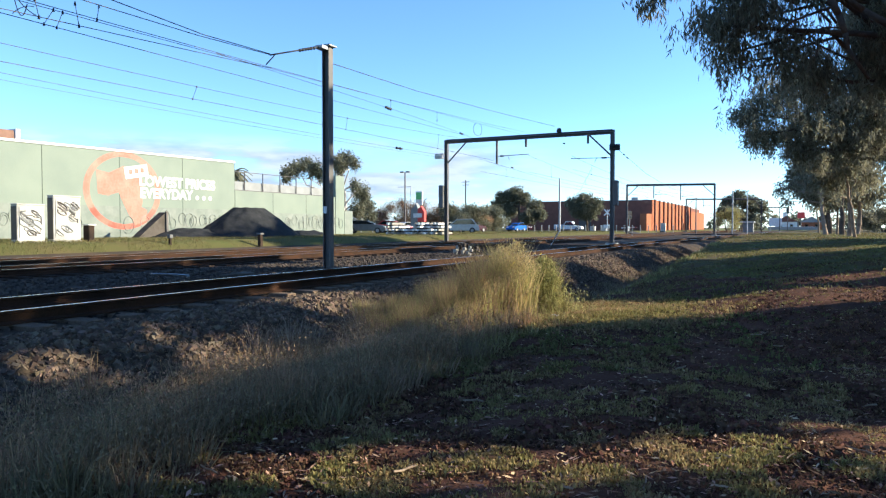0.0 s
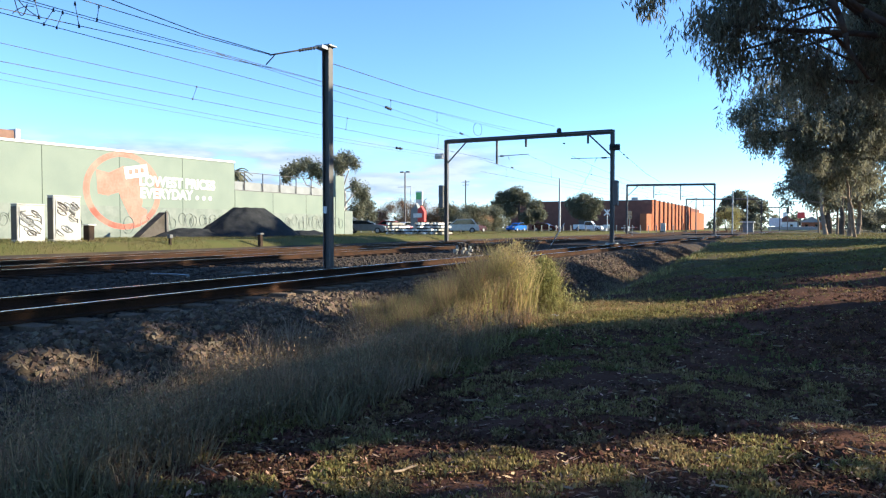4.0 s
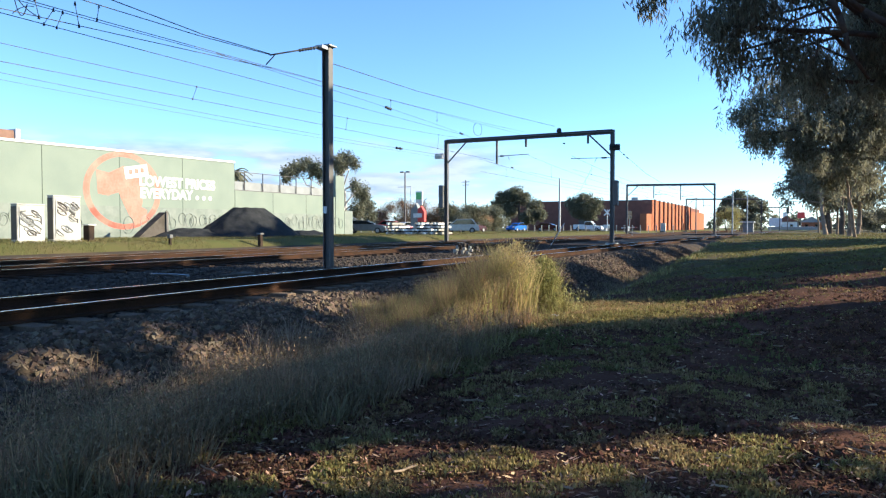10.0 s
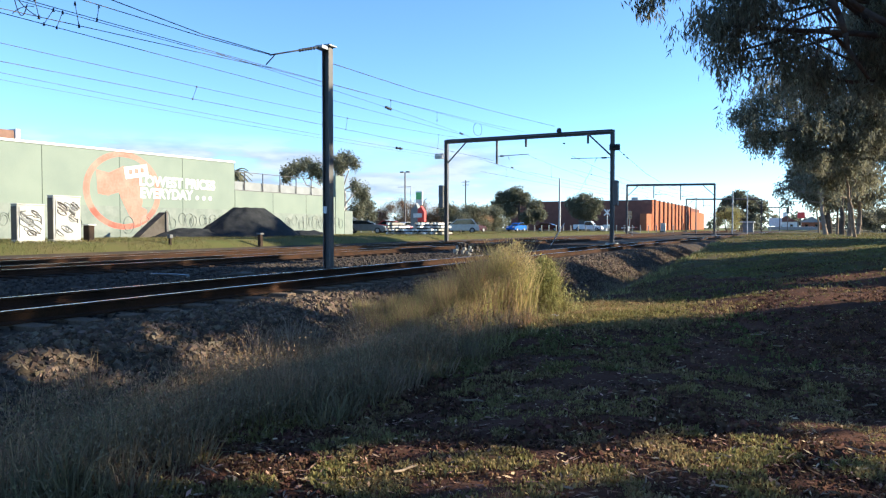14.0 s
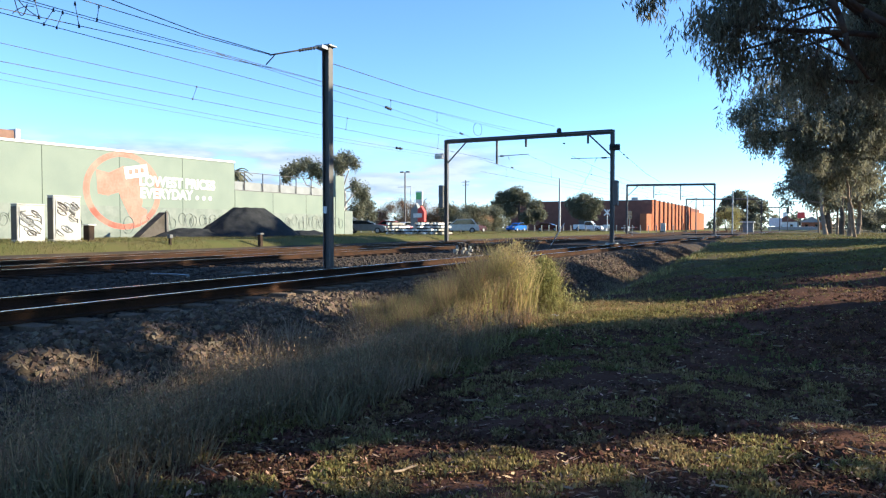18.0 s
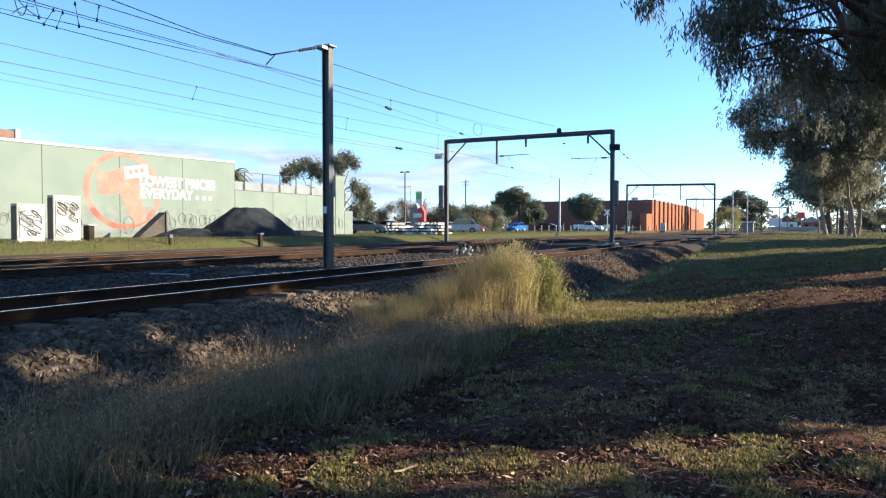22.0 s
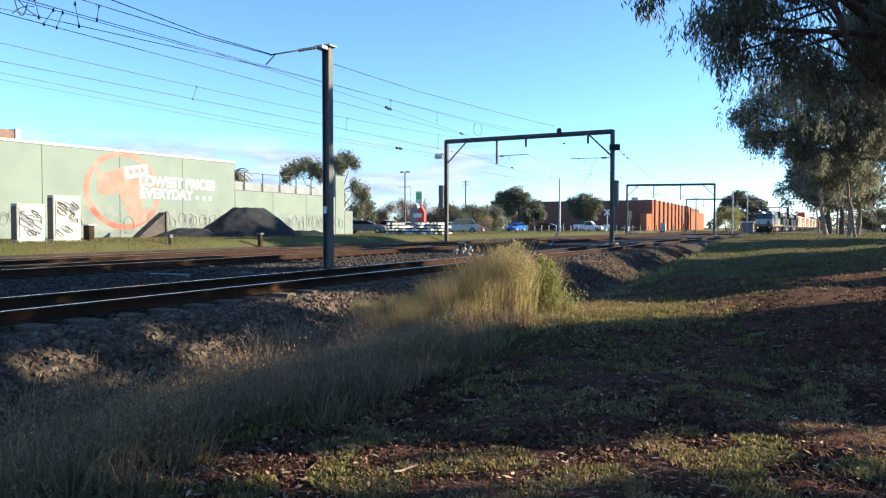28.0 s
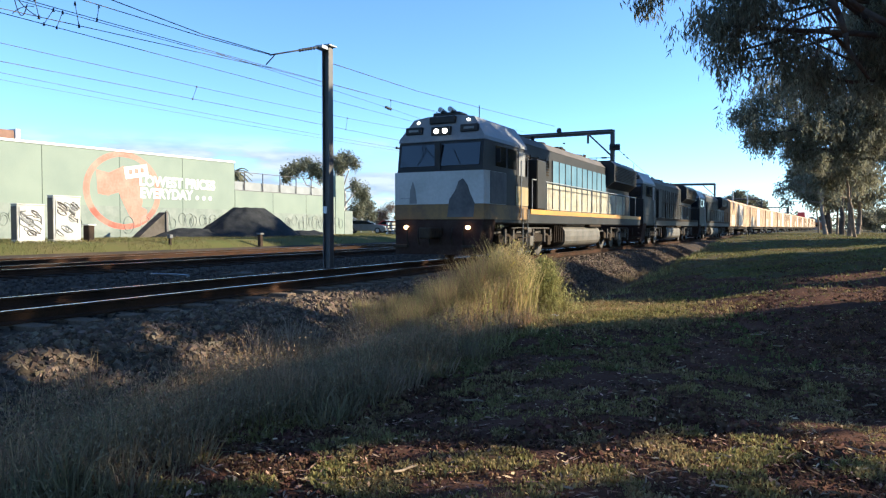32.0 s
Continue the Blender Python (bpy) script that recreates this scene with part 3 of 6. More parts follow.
build_pole("street_lamp", -66.0, 120.0, 0.3, 8.9, 0.1, M_GALV, "slim grey street lamp with a long arm", "street lamp", ((-1.4, 0, 3.0),))


# ---- supermarket side ----
def build_wall():
    w = empty("wall_west", "tall pale green painted concrete panel wall with a faded red advertisement", "wall", kind="structure")
    x0 = -38.0
    ys = [41.3 - 5.14 * k for k in range(13)]

    def falling(bm):
        """The wall's top runs slightly downhill from its north end."""
        for v in bm.verts:
            if v.co.z > 3:
                v.co.z -= 0.0125 * (41.3 - v.co.y)
        return bm

    for a, b in zip(ys[1:], ys):
        top = 5.9
        p = part("panel", falling(cube(x0 - 0.2, x0, a + 0.02, b - 0.02, 0.2, top)), M_GREEN, w)
        part("joint", falling(cube(x0 - 0.15, x0 - 0.012, b - 0.02, b + 0.02, 0.2, top - 0.02)), M_JOINT, w, "dark sealed joint")
        part("capping", falling(cube(x0 - 0.28, x0 + 0.06, a, b, top + 0.002, top + 0.14, 0.01)), M_CAP, w, "white metal capping")
        part("painted_band", cube(x0 - 0.02, x0 + 0.004, a + 0.03, b - 0.03, 0.25, 2.35), M_BAND, p, "overpainted lower band with faint scrawl")
    low = [(41.32 + 4.4 * k, 41.32 + 4.4 * (k + 1)) for k in range(3)]
    for a, b in low:
        p = part("low_panel", cube(x0 - 0.2, x0, a + 0.02, b - 0.02, 0.2, 3.85), M_GREEN, w)
        part("painted_band", cube(x0 - 0.02, x0 + 0.004, a + 0.03, b - 0.03, 0.25, 2.2), M_BAND, p, "overpainted lower band with faint scrawl")
        part("joint", cube(x0 - 0.15, x0 - 0.012, b - 0.02, b + 0.02, 0.2, 3.83), M_JOINT, w, "dark sealed joint")
    part("end_panel", cube(x0 - 0.4, x0, 54.6, 56.0, 0.2, 5.85), M_GREEN, w)
    part("end_gate", cube(x0 - 0.1, x0 + 0.0, 56.05, 57.4, 0.2, 2.6), M_BAND, w, "pale green mesh gate")
    # faded advertisement
    bm = bmesh.new()
    cy, cz, ry, rz = 31.35, 3.35, 2.9, 2.46
    n = 48
    outer = [bm.verts.new((x0 + 0.008, cy + ry * math.cos(i * math.tau / n), cz + rz * math.sin(i * math.tau / n))) for i in range(n)]
    inner = [bm.verts.new((x0 + 0.008, cy + (ry - 0.42) * math.cos(i * math.tau / n), cz + (rz - 0.33) * math.sin(i * math.tau / n))) for i in range(n)]
    low_arc = bmesh.new()
    for i in range(n):
        quad = (outer[i], outer[(i + 1) % n], inner[(i + 1) % n], inner[i])
        if quad[0].co.z < 2.35 and quad[1].co.z < 2.35:
            low_arc.faces.new([low_arc.verts.new(v.co) for v in quad])
        else:
            bm.faces.new(quad)
    part("painted_ring", bm, M_FADED, w, "faded red painted ring")
    part("painted_arc", low_arc, M_FADED2, w, "stronger red lower arc of the ring")
    for lift, shape in ((0.0095, ((-2.0, 1.2), (-1.1, 1.05), (-0.05, 1.55), (0.6, 1.5), (1.4, 0.8), (1.4, -0.67), (1.3, -1.0), (1.75, -1.2), (1.65, -1.9), (0.8, -2.2), (0.25, -1.35), (-0.15, -0.65), (-0.4, -0.1), (-1.2, -0.35), (-1.9, -0.25))),):
        bm = bmesh.new()
        bm.faces.new([bm.verts.new((x0 + lift, cy + a, cz + b)) for a, b in shape])
        bmesh.ops.recalc_face_normals(bm, faces=bm.faces)
        part("painted_shape", bm, M_FADED, w, "faded red pointing shape")
    bm = cube(-0.01, 0.014, -0.9, 0.9, -0.38, 0.38)
    bmesh.ops.transform(bm, matrix=Matrix.Translation((x0, 32.3, 4.62)) @ Matrix.Rotation(radians(10), 4, "X"), verts=bm.verts)
    part("tag_patch", bm, M_WHITE, w, "white painted tag")
    for k in range(3):
        part("tag_bar", cube(x0, x0 + 0.017, 31.7 + 0.45 * k, 32.0 + 0.45 * k, 4.42 + 0.08 * k, 4.72 + 0.08 * k), M_FADED, w)

    def words(body, y, z, size, wide):
        c = bpy.data.curves.new("lettering", "FONT")
        c.body, c.size, c.extrude, c.offset = body, size, 0.006, 0.03
        c.materials.append(M_WHITE)
        ob = new("lettering", c)
        ob.parent = w
        ob["label"] = "white painted capital letters"
        ob.matrix_basis = Matrix.Translation((x0 + 0.014, y, z)) @ Matrix(((0, 0, 1, 0), (1, 0, 0, 0), (0, 1, 0, 0), (0, 0, 0, 1))) @ Matrix.Diagonal((wide, 1, 1, 1))

    words("LOWEST PRICES", 32.5, 3.76, 0.93, 1.0)
    words("EVERYDAY", 32.55, 2.96, 0.93, 1.0)
    for k in range(3):
        part("dot", tube((x0, 37.5 + 0.62 * k, 3.12), (x0 + 0.014, 37.5 + 0.62 * k, 3.12), 0.15, n=12), M_WHITE, w)
    # faint looping scrawl along the band
    rnd = random.Random(5)
    for k in range(66):
        yc, zc, s = 13.5 + k * 0.64 + rnd.uniform(-0.3, 0.3), 1.4 + rnd.uniform(-0.25, 0.25), rnd.uniform(0.4, 0.72)
        if 28.6 < yc < 33.5 and rnd.random() < 0.5:
            continue
        ph = rnd.uniform(0, 6)
        pts = [(x0 + 0.01, yc + s * (0.75 - 0.04 * a) * math.cos(a + ph), zc + s * (1.0 - 0.05 * a) * math.sin(a + ph)) for a in np.linspace(0, math.tau * 1.35, 30)]
        part("scrawl", strand(pts, 0.028), M_SCRAWL if k % 3 else M_SCRAWL2, w, "faded grey spray-painted loop")


build_wall()
hall = empty("supermarket_building", "large low supermarket building behind the green wall", "building")
part("body", cube(-110, -38.25, -22, 41.25, 0.2, 4.9), M_GREY, hall)
part("roof", cube(-110, -38.3, -22, 41.2, 4.92, 5.05), M_ROOF, hall)
rear = part("rear_wall", cube(-70, -44.0, 46.0, 61.5, 0.2, 5.1), M_GREY, hall, "grey metal clad upper wall")
for k in range(7):
    part("rail_post", tube((-43.9, 46.5 + 2.45 * k, 4.2), (-43.9, 46.5 + 2.45 * k, 6.0), 0.05, n=6), M_STEEL, hall)
part("hand_rail", tube((-43.9, 46.5, 5.95), (-43.9, 61.3, 5.95), 0.03, n=6), M_STEEL, hall)
part("mid_rail", tube((-43.9, 46.5, 4.3), (-43.9, 61.3, 4.3), 0.06, n=6), M_STEEL, hall)
plant = empty("rooftop_unit", "brown rooftop plant unit with a white frame", "air conditioner")
part("body", cube(-44.0, -42.0, 22.0, 26.9, 5.05, 6.85, 0.03), mat("rooftop_brown", (0.22, 0.12, 0.08), 0.8), plant)
part("frame", cube(-44.1, -41.9, 26.92, 27.2, 5.05, 6.95, 0.02), M_WHITE, plant)
for k in range(5):
    part("slat", cube(-41.99, -41.95, 22.2 + 0.85 * k, 22.26 + 0.85 * k, 5.5, 6.8), M_WHITE, plant)


M_CABINET = mat("grimy_cabinet_white", (0.52, 0.51, 0.47), 0.7, alt=(0.34, 0.33, 0.3), scale=1.6, fine=9, bump=0.1)


def build_cabinet(y0, y1, z1, label, seed):
    c = empty("relay_cabinet", label, "equipment cabinet", "trackside cabinets")
    x = -28.5
    part("body", cube(x - 0.4, x, y0, y1, 0.42, z1, 0.02), M_CABINET, c)
    part("plinth", cube(x - 0.45, x + 0.05, y0 - 0.05, y1 + 0.05, 0.2, 0.43), M_CONC, c)
    part("lid", cube(x - 0.41, x + 0.02, y0 - 0.015, y1 + 0.015, z1 + 0.002, z1 + 0.06, 0.01), M_CABINET, c)
    # Side facing away from the sun: its shade is put in as dark steel.
    part("side_panel", cube(x - 0.39, x - 0.02, y0 - 0.012, y0 - 0.001, 0.5, z1 - 0.05), M_STEEL, c, "side panel coloured dark for shade")
    d = part("door", cube(x + 0.002, x + 0.03, y0 + 0.08, y1 - 0.08, 0.55, z1 - 0.08, 0.006), M_CABINET, c)
    part("handle", cube(x + 0.03, x + 0.06, y1 - 0.2, y1 - 0.16, 1.2, 1.4), M_STEEL, d)
    rnd = random.Random(seed)
    for k in range(13):
        yc, zc = rnd.uniform(y0 + 0.25, y1 - 0.25), rnd.uniform(0.75, z1 - 0.3)
        s, ph = rnd.uniform(0.1, 0.26), rnd.uniform(0, 6)
        pts = [(x + 0.036, min(max(yc + s * math.cos(2 * a + ph), y0 + 0.1), y1 - 0.1), zc + s * 0.9 * math.sin(a * 1.5 + ph)) for a in np.linspace(0, 4.4, 12)]
        part("scrawl", strand(pts, 0.018 + 0.022 * rnd.random()), M_STEEL if k % 2 else M_GREY, d, "black spray-painted tag")


build_cabinet(18.3, 19.5, 1.93, "low white steel cabinet covered in spray-painted tags", 1)
build_cabinet(19.9, 21.2, 2.34, "tall white steel cabinet covered in spray-painted tags", 2)
pit = empty("trackside_box", "small rusty brown trackside box in the grass", "equipment box")
part("body", cube(-28.7, -28.3, 21.45, 21.75, 0.3, 1.1, 0.03), M_SLEEPER, pit)
part("lid", cube(-28.75, -28.25, 21.4, 21.8, 1.1, 1.15, 0.01), M_WHITE, pit)


def build_heap(name, cx, cy, rx, ry, h, flat, z0, material, label, seed):
    bm = bmesh.new()
    n, rings = 64, 22
    prev = None
    for j in range(rings + 1):
        t = j / rings
        z = z0 + h * min(1.0, (1 - t) / (1 - flat)) if t > flat else z0 + h
        row = []
        for i in range(n):
            a = i * math.tau / n
            wob = 1 + 0.1 * noise.noise(Vector((math.cos(a) * 2 + seed, math.sin(a) * 2, t * 2)))
            p = Vector((cx + rx * t * wob * math.cos(a), cy + ry * t * wob * math.sin(a), z + 0.09 * noise.noise(Vector((cx + rx * t * math.cos(a), cy + ry * t * math.sin(a), seed)) * 1.7)))
            row.append(bm.verts.new(p))
        if prev:
            for i in range(n):
                bm.faces.new((prev[i], row[i], row[(i + 1) % n], prev[(i + 1) % n]))
        prev = row
    tagged(part(name, bm, material, smooth=False), label, "heap")


build_heap("spoil_mound", -33.6, 37.9, 3.0, 4.6, 2.05, 0.28, 0.3, M_COAL, "dark heap of crushed stone on the verge", 1)
build_heap("spoil_mound", -34.4, 33.6, 2.2, 3.6, 0.65, 0.3, 0.3, M_COAL, "low spread of dark crushed stone", 2)
build_heap("spoil_mound", -33.8, 44.0, 2.0, 4.6, 0.45, 0.3, 0.3, M_COAL, "low tail of dark crushed stone", 3)
ramp = empty("steel_ramp", "dark wedge-shaped steel bin end beside the heap", "bin")
bm = bmesh.new()
va = [bm.verts.new(p) for p in ((-35.4, 29.6, 0.35), (-35.4, 31.75, 0.35), (-35.4, 31.75, 1.95))]
vb = [bm.verts.new((v.co.x + 0.6, v.co.y, v.co.z)) for v in va]
bm.faces.new(va)
bm.faces.new(vb[::-1])
for i in range(3):
    bm.faces.new((va[i], vb[i], vb[(i + 1) % 3], va[(i + 1) % 3]))
bmesh.ops.recalc_face_normals(bm, faces=bm.faces)
part("plate", bm, M_DARKCONC, ramp)
part("post", cube(-34.85, -34.7, 31.7, 31.85, 0.35, 2.0), M_STEEL, ramp)

# stacked concrete sleepers
rnd = random.Random(9)
for k in range(17):
    stack = empty("sleeper_stack", "stack of pale weathered sleepers lying in the grass", "sleeper stack", "sleeper stacks on the verge")
    x, y = -31.1 + 0.27 * k, 52.2 + 0.13 * k
    part("bearer", cube(x - 0.11, x + 0.11, y - 0.3, y + 2.2, 0.28, 0.42, 0.01), M_SLEEPER, stack)
    for j in range(rnd.choice((1, 2, 3, 4, 4))):
        dy = rnd.uniform(-0.35, 0.35)
        part("sleeper", cube(x - 0.1, x + 0.08 + rnd.uniform(-0.03, 0.03), y + dy, y + dy + 2.0, 0.44 + 0.27 * j, 0.62 + 0.27 * j, 0.015), M_WHITE if rnd.random() < 0.7 else M_CONC, stack)
        part("spacer", cube(x - 0.09, x + 0.07, y + 0.4, y + 1.6, 0.621 + 0.27 * j, 0.709 + 0.27 * j), M_SLEEPER, stack)
stones = empty("stone_pile", "small pile of pale rubble blocks between the tracks", "rubble")
for k in range(38):
    p = Vector((-12.7 + rnd.uniform(-0.5, 0.5), 28.2 + rnd.uniform(-0.4, 0.4), -0.2 + rnd.uniform(0, 0.5)))
    s = rnd.uniform(0.04, 0.085)
    part("block", box(bmesh.new(), p.x - s, p.x + s, p.y - s, p.y + s, p.z - s, p.z + s, 0.015), M_CONC if k % 2 else M_BEDSTONE, stones)


slab = empty("cable_pit", "pale concrete cable pit lid beside the rails", "cable pit")
part("lid", cube(-12.5, -12.2, 13.35, 13.95, -0.24, -0.13, 0.02), M_DARKCONC, slab)
part("rim", cube(-12.5, -12.2, 13.0, 13.2, -0.24, -0.15, 0.02), M_DARKCONC, slab)
post = empty("marker_post", "short grey marker post on the verge", "post")
part("shaft", cube(-25.5, -25.3, 29.4, 29.6, 0.0, 0.62, 0.02), M_SLEEPER, post)
part("cap", cube(-25.55, -25.25, 29.35, 29.65, 0.621, 0.72, 0.02), M_BOXGREY, post)
hose = empty("cable_loop", "loose loop of black cable on the ballast", "cable")
part("loop", strand([(-12.6 + 0.25 * math.sin(a), 11.6 + 0.5 * math.cos(a), -0.16 + 0.14 * max(0, math.sin(a * 0.5))) for a in np.linspace(0, 5.6, 20)], 0.02), M_GALV, hose)
tray = empty("trackside_box", "small pale junction box on a short stake", "equipment box")
part("stake", cube(-26.05, -25.95, 23.9, 24.0, 0.0, 0.5), M_SLEEPER, tray)
part("housing", cube(-26.1, -25.9, 23.85, 24.05, 0.5, 0.68, 0.02), M_BOXGREY, tray)

# ---- road, crossing, brick building ----
def build_road(x0, x1, y0, y1, label):
    xs = np.arange(x0, x1 + 0.1, 1.0)
    verts, faces = [], []
    for x in xs:
        z = max(float(ground_z(x, (y0 + y1) / 2)) + 0.05, -0.035)
        verts += [(x, y0, z), (x, y1, z), (x, y0, z - 0.5), (x, y1, z - 0.5)]
    for i in range(len(xs) - 1):
        a, b = 4 * i, 4 * i + 4
        faces += [(a, b, b + 1, a + 1), (a, a + 2, b + 2, b), (a + 1, b + 1, b + 3, a + 3)]
    tagged(sheet("road", verts, faces, M_ASPHALT), label, "road", kind="structure")


build_road(-200, 160, 126.0, 134.0, "asphalt road over the level crossing")


def build_crossing_sign(x, y):
    s = empty("crossing_sign", "white crossed level crossing sign with warning lamps on a post", "railway sign")
    part("post", tube((x, y, 0.2), (x, y, 4.6), 0.07), M_WHITE, s)
    for a in (45, -45):
        bm = cube(-0.85, 0.85, -0.03, 0.0, -0.12, 0.12)
        bmesh.ops.transform(bm, matrix=Matrix.Translation((x, y - 0.1, 4.0)) @ Matrix.Rotation(radians(a), 4, "Y"), verts=bm.verts)
        part("blade", bm, M_WHITE, s)
    for dx in (-0.35, 0.35):
        part("lamp", tube((x + dx, y - 0.2, 2.9), (x + dx, y - 0.1, 2.9), 0.22, n=12), M_STEEL, s)
    part("notice", cube(x - 0.7, x + 0.7, y - 0.1, y - 0.07, 0.9, 1.6), M_WHITE, s)


build_crossing_sign(-32.2, 138.0)


def build_brick_hall():
    h = empty("brick_warehouse", "long orange brick warehouse with shallow piers", "building")
    # Shade on the end wall comes from the darker brick colour.
    part("body", cube(-62, -28.4, 164, 258, 0.2, 7.2), M_BRICK2, h, "brick end wall coloured brown for shade")
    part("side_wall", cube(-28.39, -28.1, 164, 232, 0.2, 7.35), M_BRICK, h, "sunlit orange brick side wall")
    part("annex", cube(-29.6, -28.2, 157.5, 163.98, 0.2, 4.1), M_BRICK, h)
    part("low_wing", cube(-40, -27.9, 232.02, 268, 0.2, 6.1), M_BRICK, h)
    for k in range(11):
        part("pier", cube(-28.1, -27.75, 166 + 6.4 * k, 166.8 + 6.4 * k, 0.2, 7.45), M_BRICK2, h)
    part("roof", cube(-61.8, -28.6, 164.2, 257.8, 7.21, 7.35), M_ROOF, h)
    for k in range(5):
        part("roof_vent", cube(-34.0, -32.5, 170 + 14 * k, 172 + 14 * k, 7.36, 8.2, 0.05), M_GALV, h)
    part("door", cube(-45, -42, 163.9, 163.98, 0.2, 4.0), M_STEEL, h)


build_brick_hall()


def build_house_sign():
    s = empty("store_entrance", "grey and red gabled entrance building with a white sign", "building")
    x, y = -47.9, 89.0
    part("base_wall", cube(x - 1.1, x + 1.1, y + 0.1, y + 2.2, 0.3, 1.2), M_CONC, s)
    bm = prism([(-1.1, 0), (0.05, 0), (0.05, 2.7), (-0.25, 3.45), (-1.1, 2.5)], 0, 0.7)
    bmesh.ops.transform(bm, matrix=Matrix.Translation((x, y, 1.05)), verts=bm.verts)
    part("gable", bm, M_GREY, s)
    bm = prism([(0.05, 0), (1.1, 0), (1.1, 2.2), (0.6, 3.0), (0.05, 2.6)], -0.05, 0.6)
    bmesh.ops.transform(bm, matrix=Matrix.Translation((x, y, 1.05)), verts=bm.verts)
    part("red_gable", bm, M_RED, s, "bright red gable end")
    part("sign_board", cube(x - 0.6, x + 0.75, y - 0.12, y - 0.06, 2.45, 3.05), M_WHITE, s)
    pole = empty("pylon_sign", "green and white pylon sign on a slim post", "sign")
    part("post", tube((x - 1.85, y + 4, 0.3), (x - 1.85, y + 4, 4.8), 0.1), M_GALV, pole)
    part("panel", cube(x - 2.4, x - 1.3, y + 3.9, y + 4.1, 4.4, 6.4, 0.02), M_WHITE, pole)
    part("emblem", cube(x - 2.3, x - 1.45, y + 3.86, y + 3.89, 5.2, 6.25), mat("sign_green", (0.2, 0.6, 0.2), 0.5), pole, "plain green emblem")


build_house_sign()
fence = empty("guard_rail", "long low galvanised guard rail at the car park edge", "guard rail")
for k in range(11):
    part("post", tube((-60 + 1.9 * k, 84.0 + 0.05 * k, 0.3), (-60 + 1.9 * k, 84.0 + 0.05 * k, 1.35), 0.05, n=6), M_GALV, fence)
part("rail", cube(-60.5, -40.6, 83.95, 84.05, 1.05, 1.35), M_GALV, fence)
for k in range(22):
    b = empty("timber_bollard", "short pale timber bollard at the grass edge", "bollard", "bollards along the road")
    x = -46 + 1.35 * k
    part("post", cube(x - 0.07, x + 0.07, 122.9, 123.05, 0.2, 1.35, 0.01), M_CONC, b)
    part("cap", cube(x - 0.075, x + 0.075, 122.89, 123.06, 1.351, 1.42, 0.01), M_WHITE, b)


# ---- cars ----
def build_car(name, length, width, height, paint, label, at, ute=False):
    c = empty(name, label, "car", at=at)
    L, H = length / 2, height
    w = width / 2
    def body_prism(prof, ww):
        bm = prism([(a, b) for a, b in prof], -ww, ww)
        bmesh.ops.bevel(bm, geom=bm.edges[:], offset=0.05, segments=2, affect="EDGES")
        return bm
    low = [(-L, 0.3), (L, 0.3), (L, 0.62), (L - 0.2, 0.86), (L - 1.2, 0.98), (-L + 0.1, 1.0), (-L, 0.8)]
    part("body", body_prism(low, w), paint, c, smooth=False)
    if ute:
        cab = [(-0.6, 0.99), (1.35, 0.97), (0.75, H - 0.03), (-0.45, H)]
        part("tray_side", body_prism([(-L, 0.6), (-0.65, 0.6), (-0.65, 1.18), (-L, 1.18)], w - 0.01), paint, c)
    else:
        cab = [(-L + 0.25, 0.99), (L - 1.15, 0.97), (L - 1.95, H - 0.05), (-L + 0.8, H)]
    part("cabin", body_prism(cab, w - 0.12), paint, c)
    cx = sum(p[0] for p in cab) / 4
    glass = [(cx + (a - cx) * 0.88, 1.04 + (b - 0.98) * 0.78) for a, b in cab]
    part("side_window", prism(glass, -w + 0.10, w - 0.10), M_GLASS, c, "dark tinted side glass")
    scr = [(cx + (a - cx) * 1.015, 1.06 + (b - 0.98) * 0.75) for a, b in cab]
    part("windscreen", prism(scr, -w + 0.26, w - 0.26), M_GLASS, c, "dark windscreen glass")
    for a in (-L + 0.85, L - 0.85):
        for s in (-1, 1):
            t = part("wheel", tube((a, s * (w - 0.2), 0.33), (a, s * (w + 0.01), 0.33), 0.33, n=16), M_RUBBER, c)
            part("rim", tube((a, s * (w - 0.05), 0.33), (a, s * (w + 0.02), 0.33), 0.2, n=10), M_GALV, t)
    for s in (-1, 1):
        part("headlamp", cube(L - 0.12, L + 0.015, s * (w - 0.3) - 0.16, s * (w - 0.3) + 0.16, 0.66, 0.8, 0.01), M_WHITE, c)
        part("tail_lamp", cube(-L - 0.015, -L + 0.12, s * (w - 0.22) - 0.12, s * (w - 0.22) + 0.12, 0.72, 0.92, 0.01), M_RED, c)
    part("bumper", cube(L - 0.1, L + 0.05, -w + 0.1, w - 0.1, 0.32, 0.56, 0.03), paint, c)
    return c


P_SILVER = mat("silver_car_paint", (0.45, 0.47, 0.5), 0.3, 0.5, bump=0)
P_BLUE = mat("blue_car_paint", (0.03, 0.16, 0.55), 0.25, 0.2, bump=0)
P_WHITE = mat("white_car_paint", (0.72, 0.73, 0.74), 0.3, bump=0)
P_DARK = mat("maroon_car_paint", (0.05, 0.008, 0.01), 0.25, bump=0)
P_REDC = mat("red_car_paint", (0.5, 0.03, 0.035), 0.3, bump=0)
P_GREYC = mat("grey_car_paint", (0.16, 0.17, 0.18), 0.3, 0.4, bump=0)
build_car("car", 4.7, 1.85, 1.72, P_SILVER, "silver suv parked on the verge", pose(-35.8, 77.2, 0.37, 0, 0, 205))
build_car("car", 4.0, 1.72, 1.5, P_BLUE, "bright blue hatchback parked facing the tracks", pose(-41.1, 111.2, 0.37, 0, 0, -100))
ute = build_car("ute", 5.2, 1.85, 1.78, P_WHITE, "white dual cab ute waiting at the crossing", pose(-34.0, 128.6, 0.42, 0, 0, 0), ute=True)
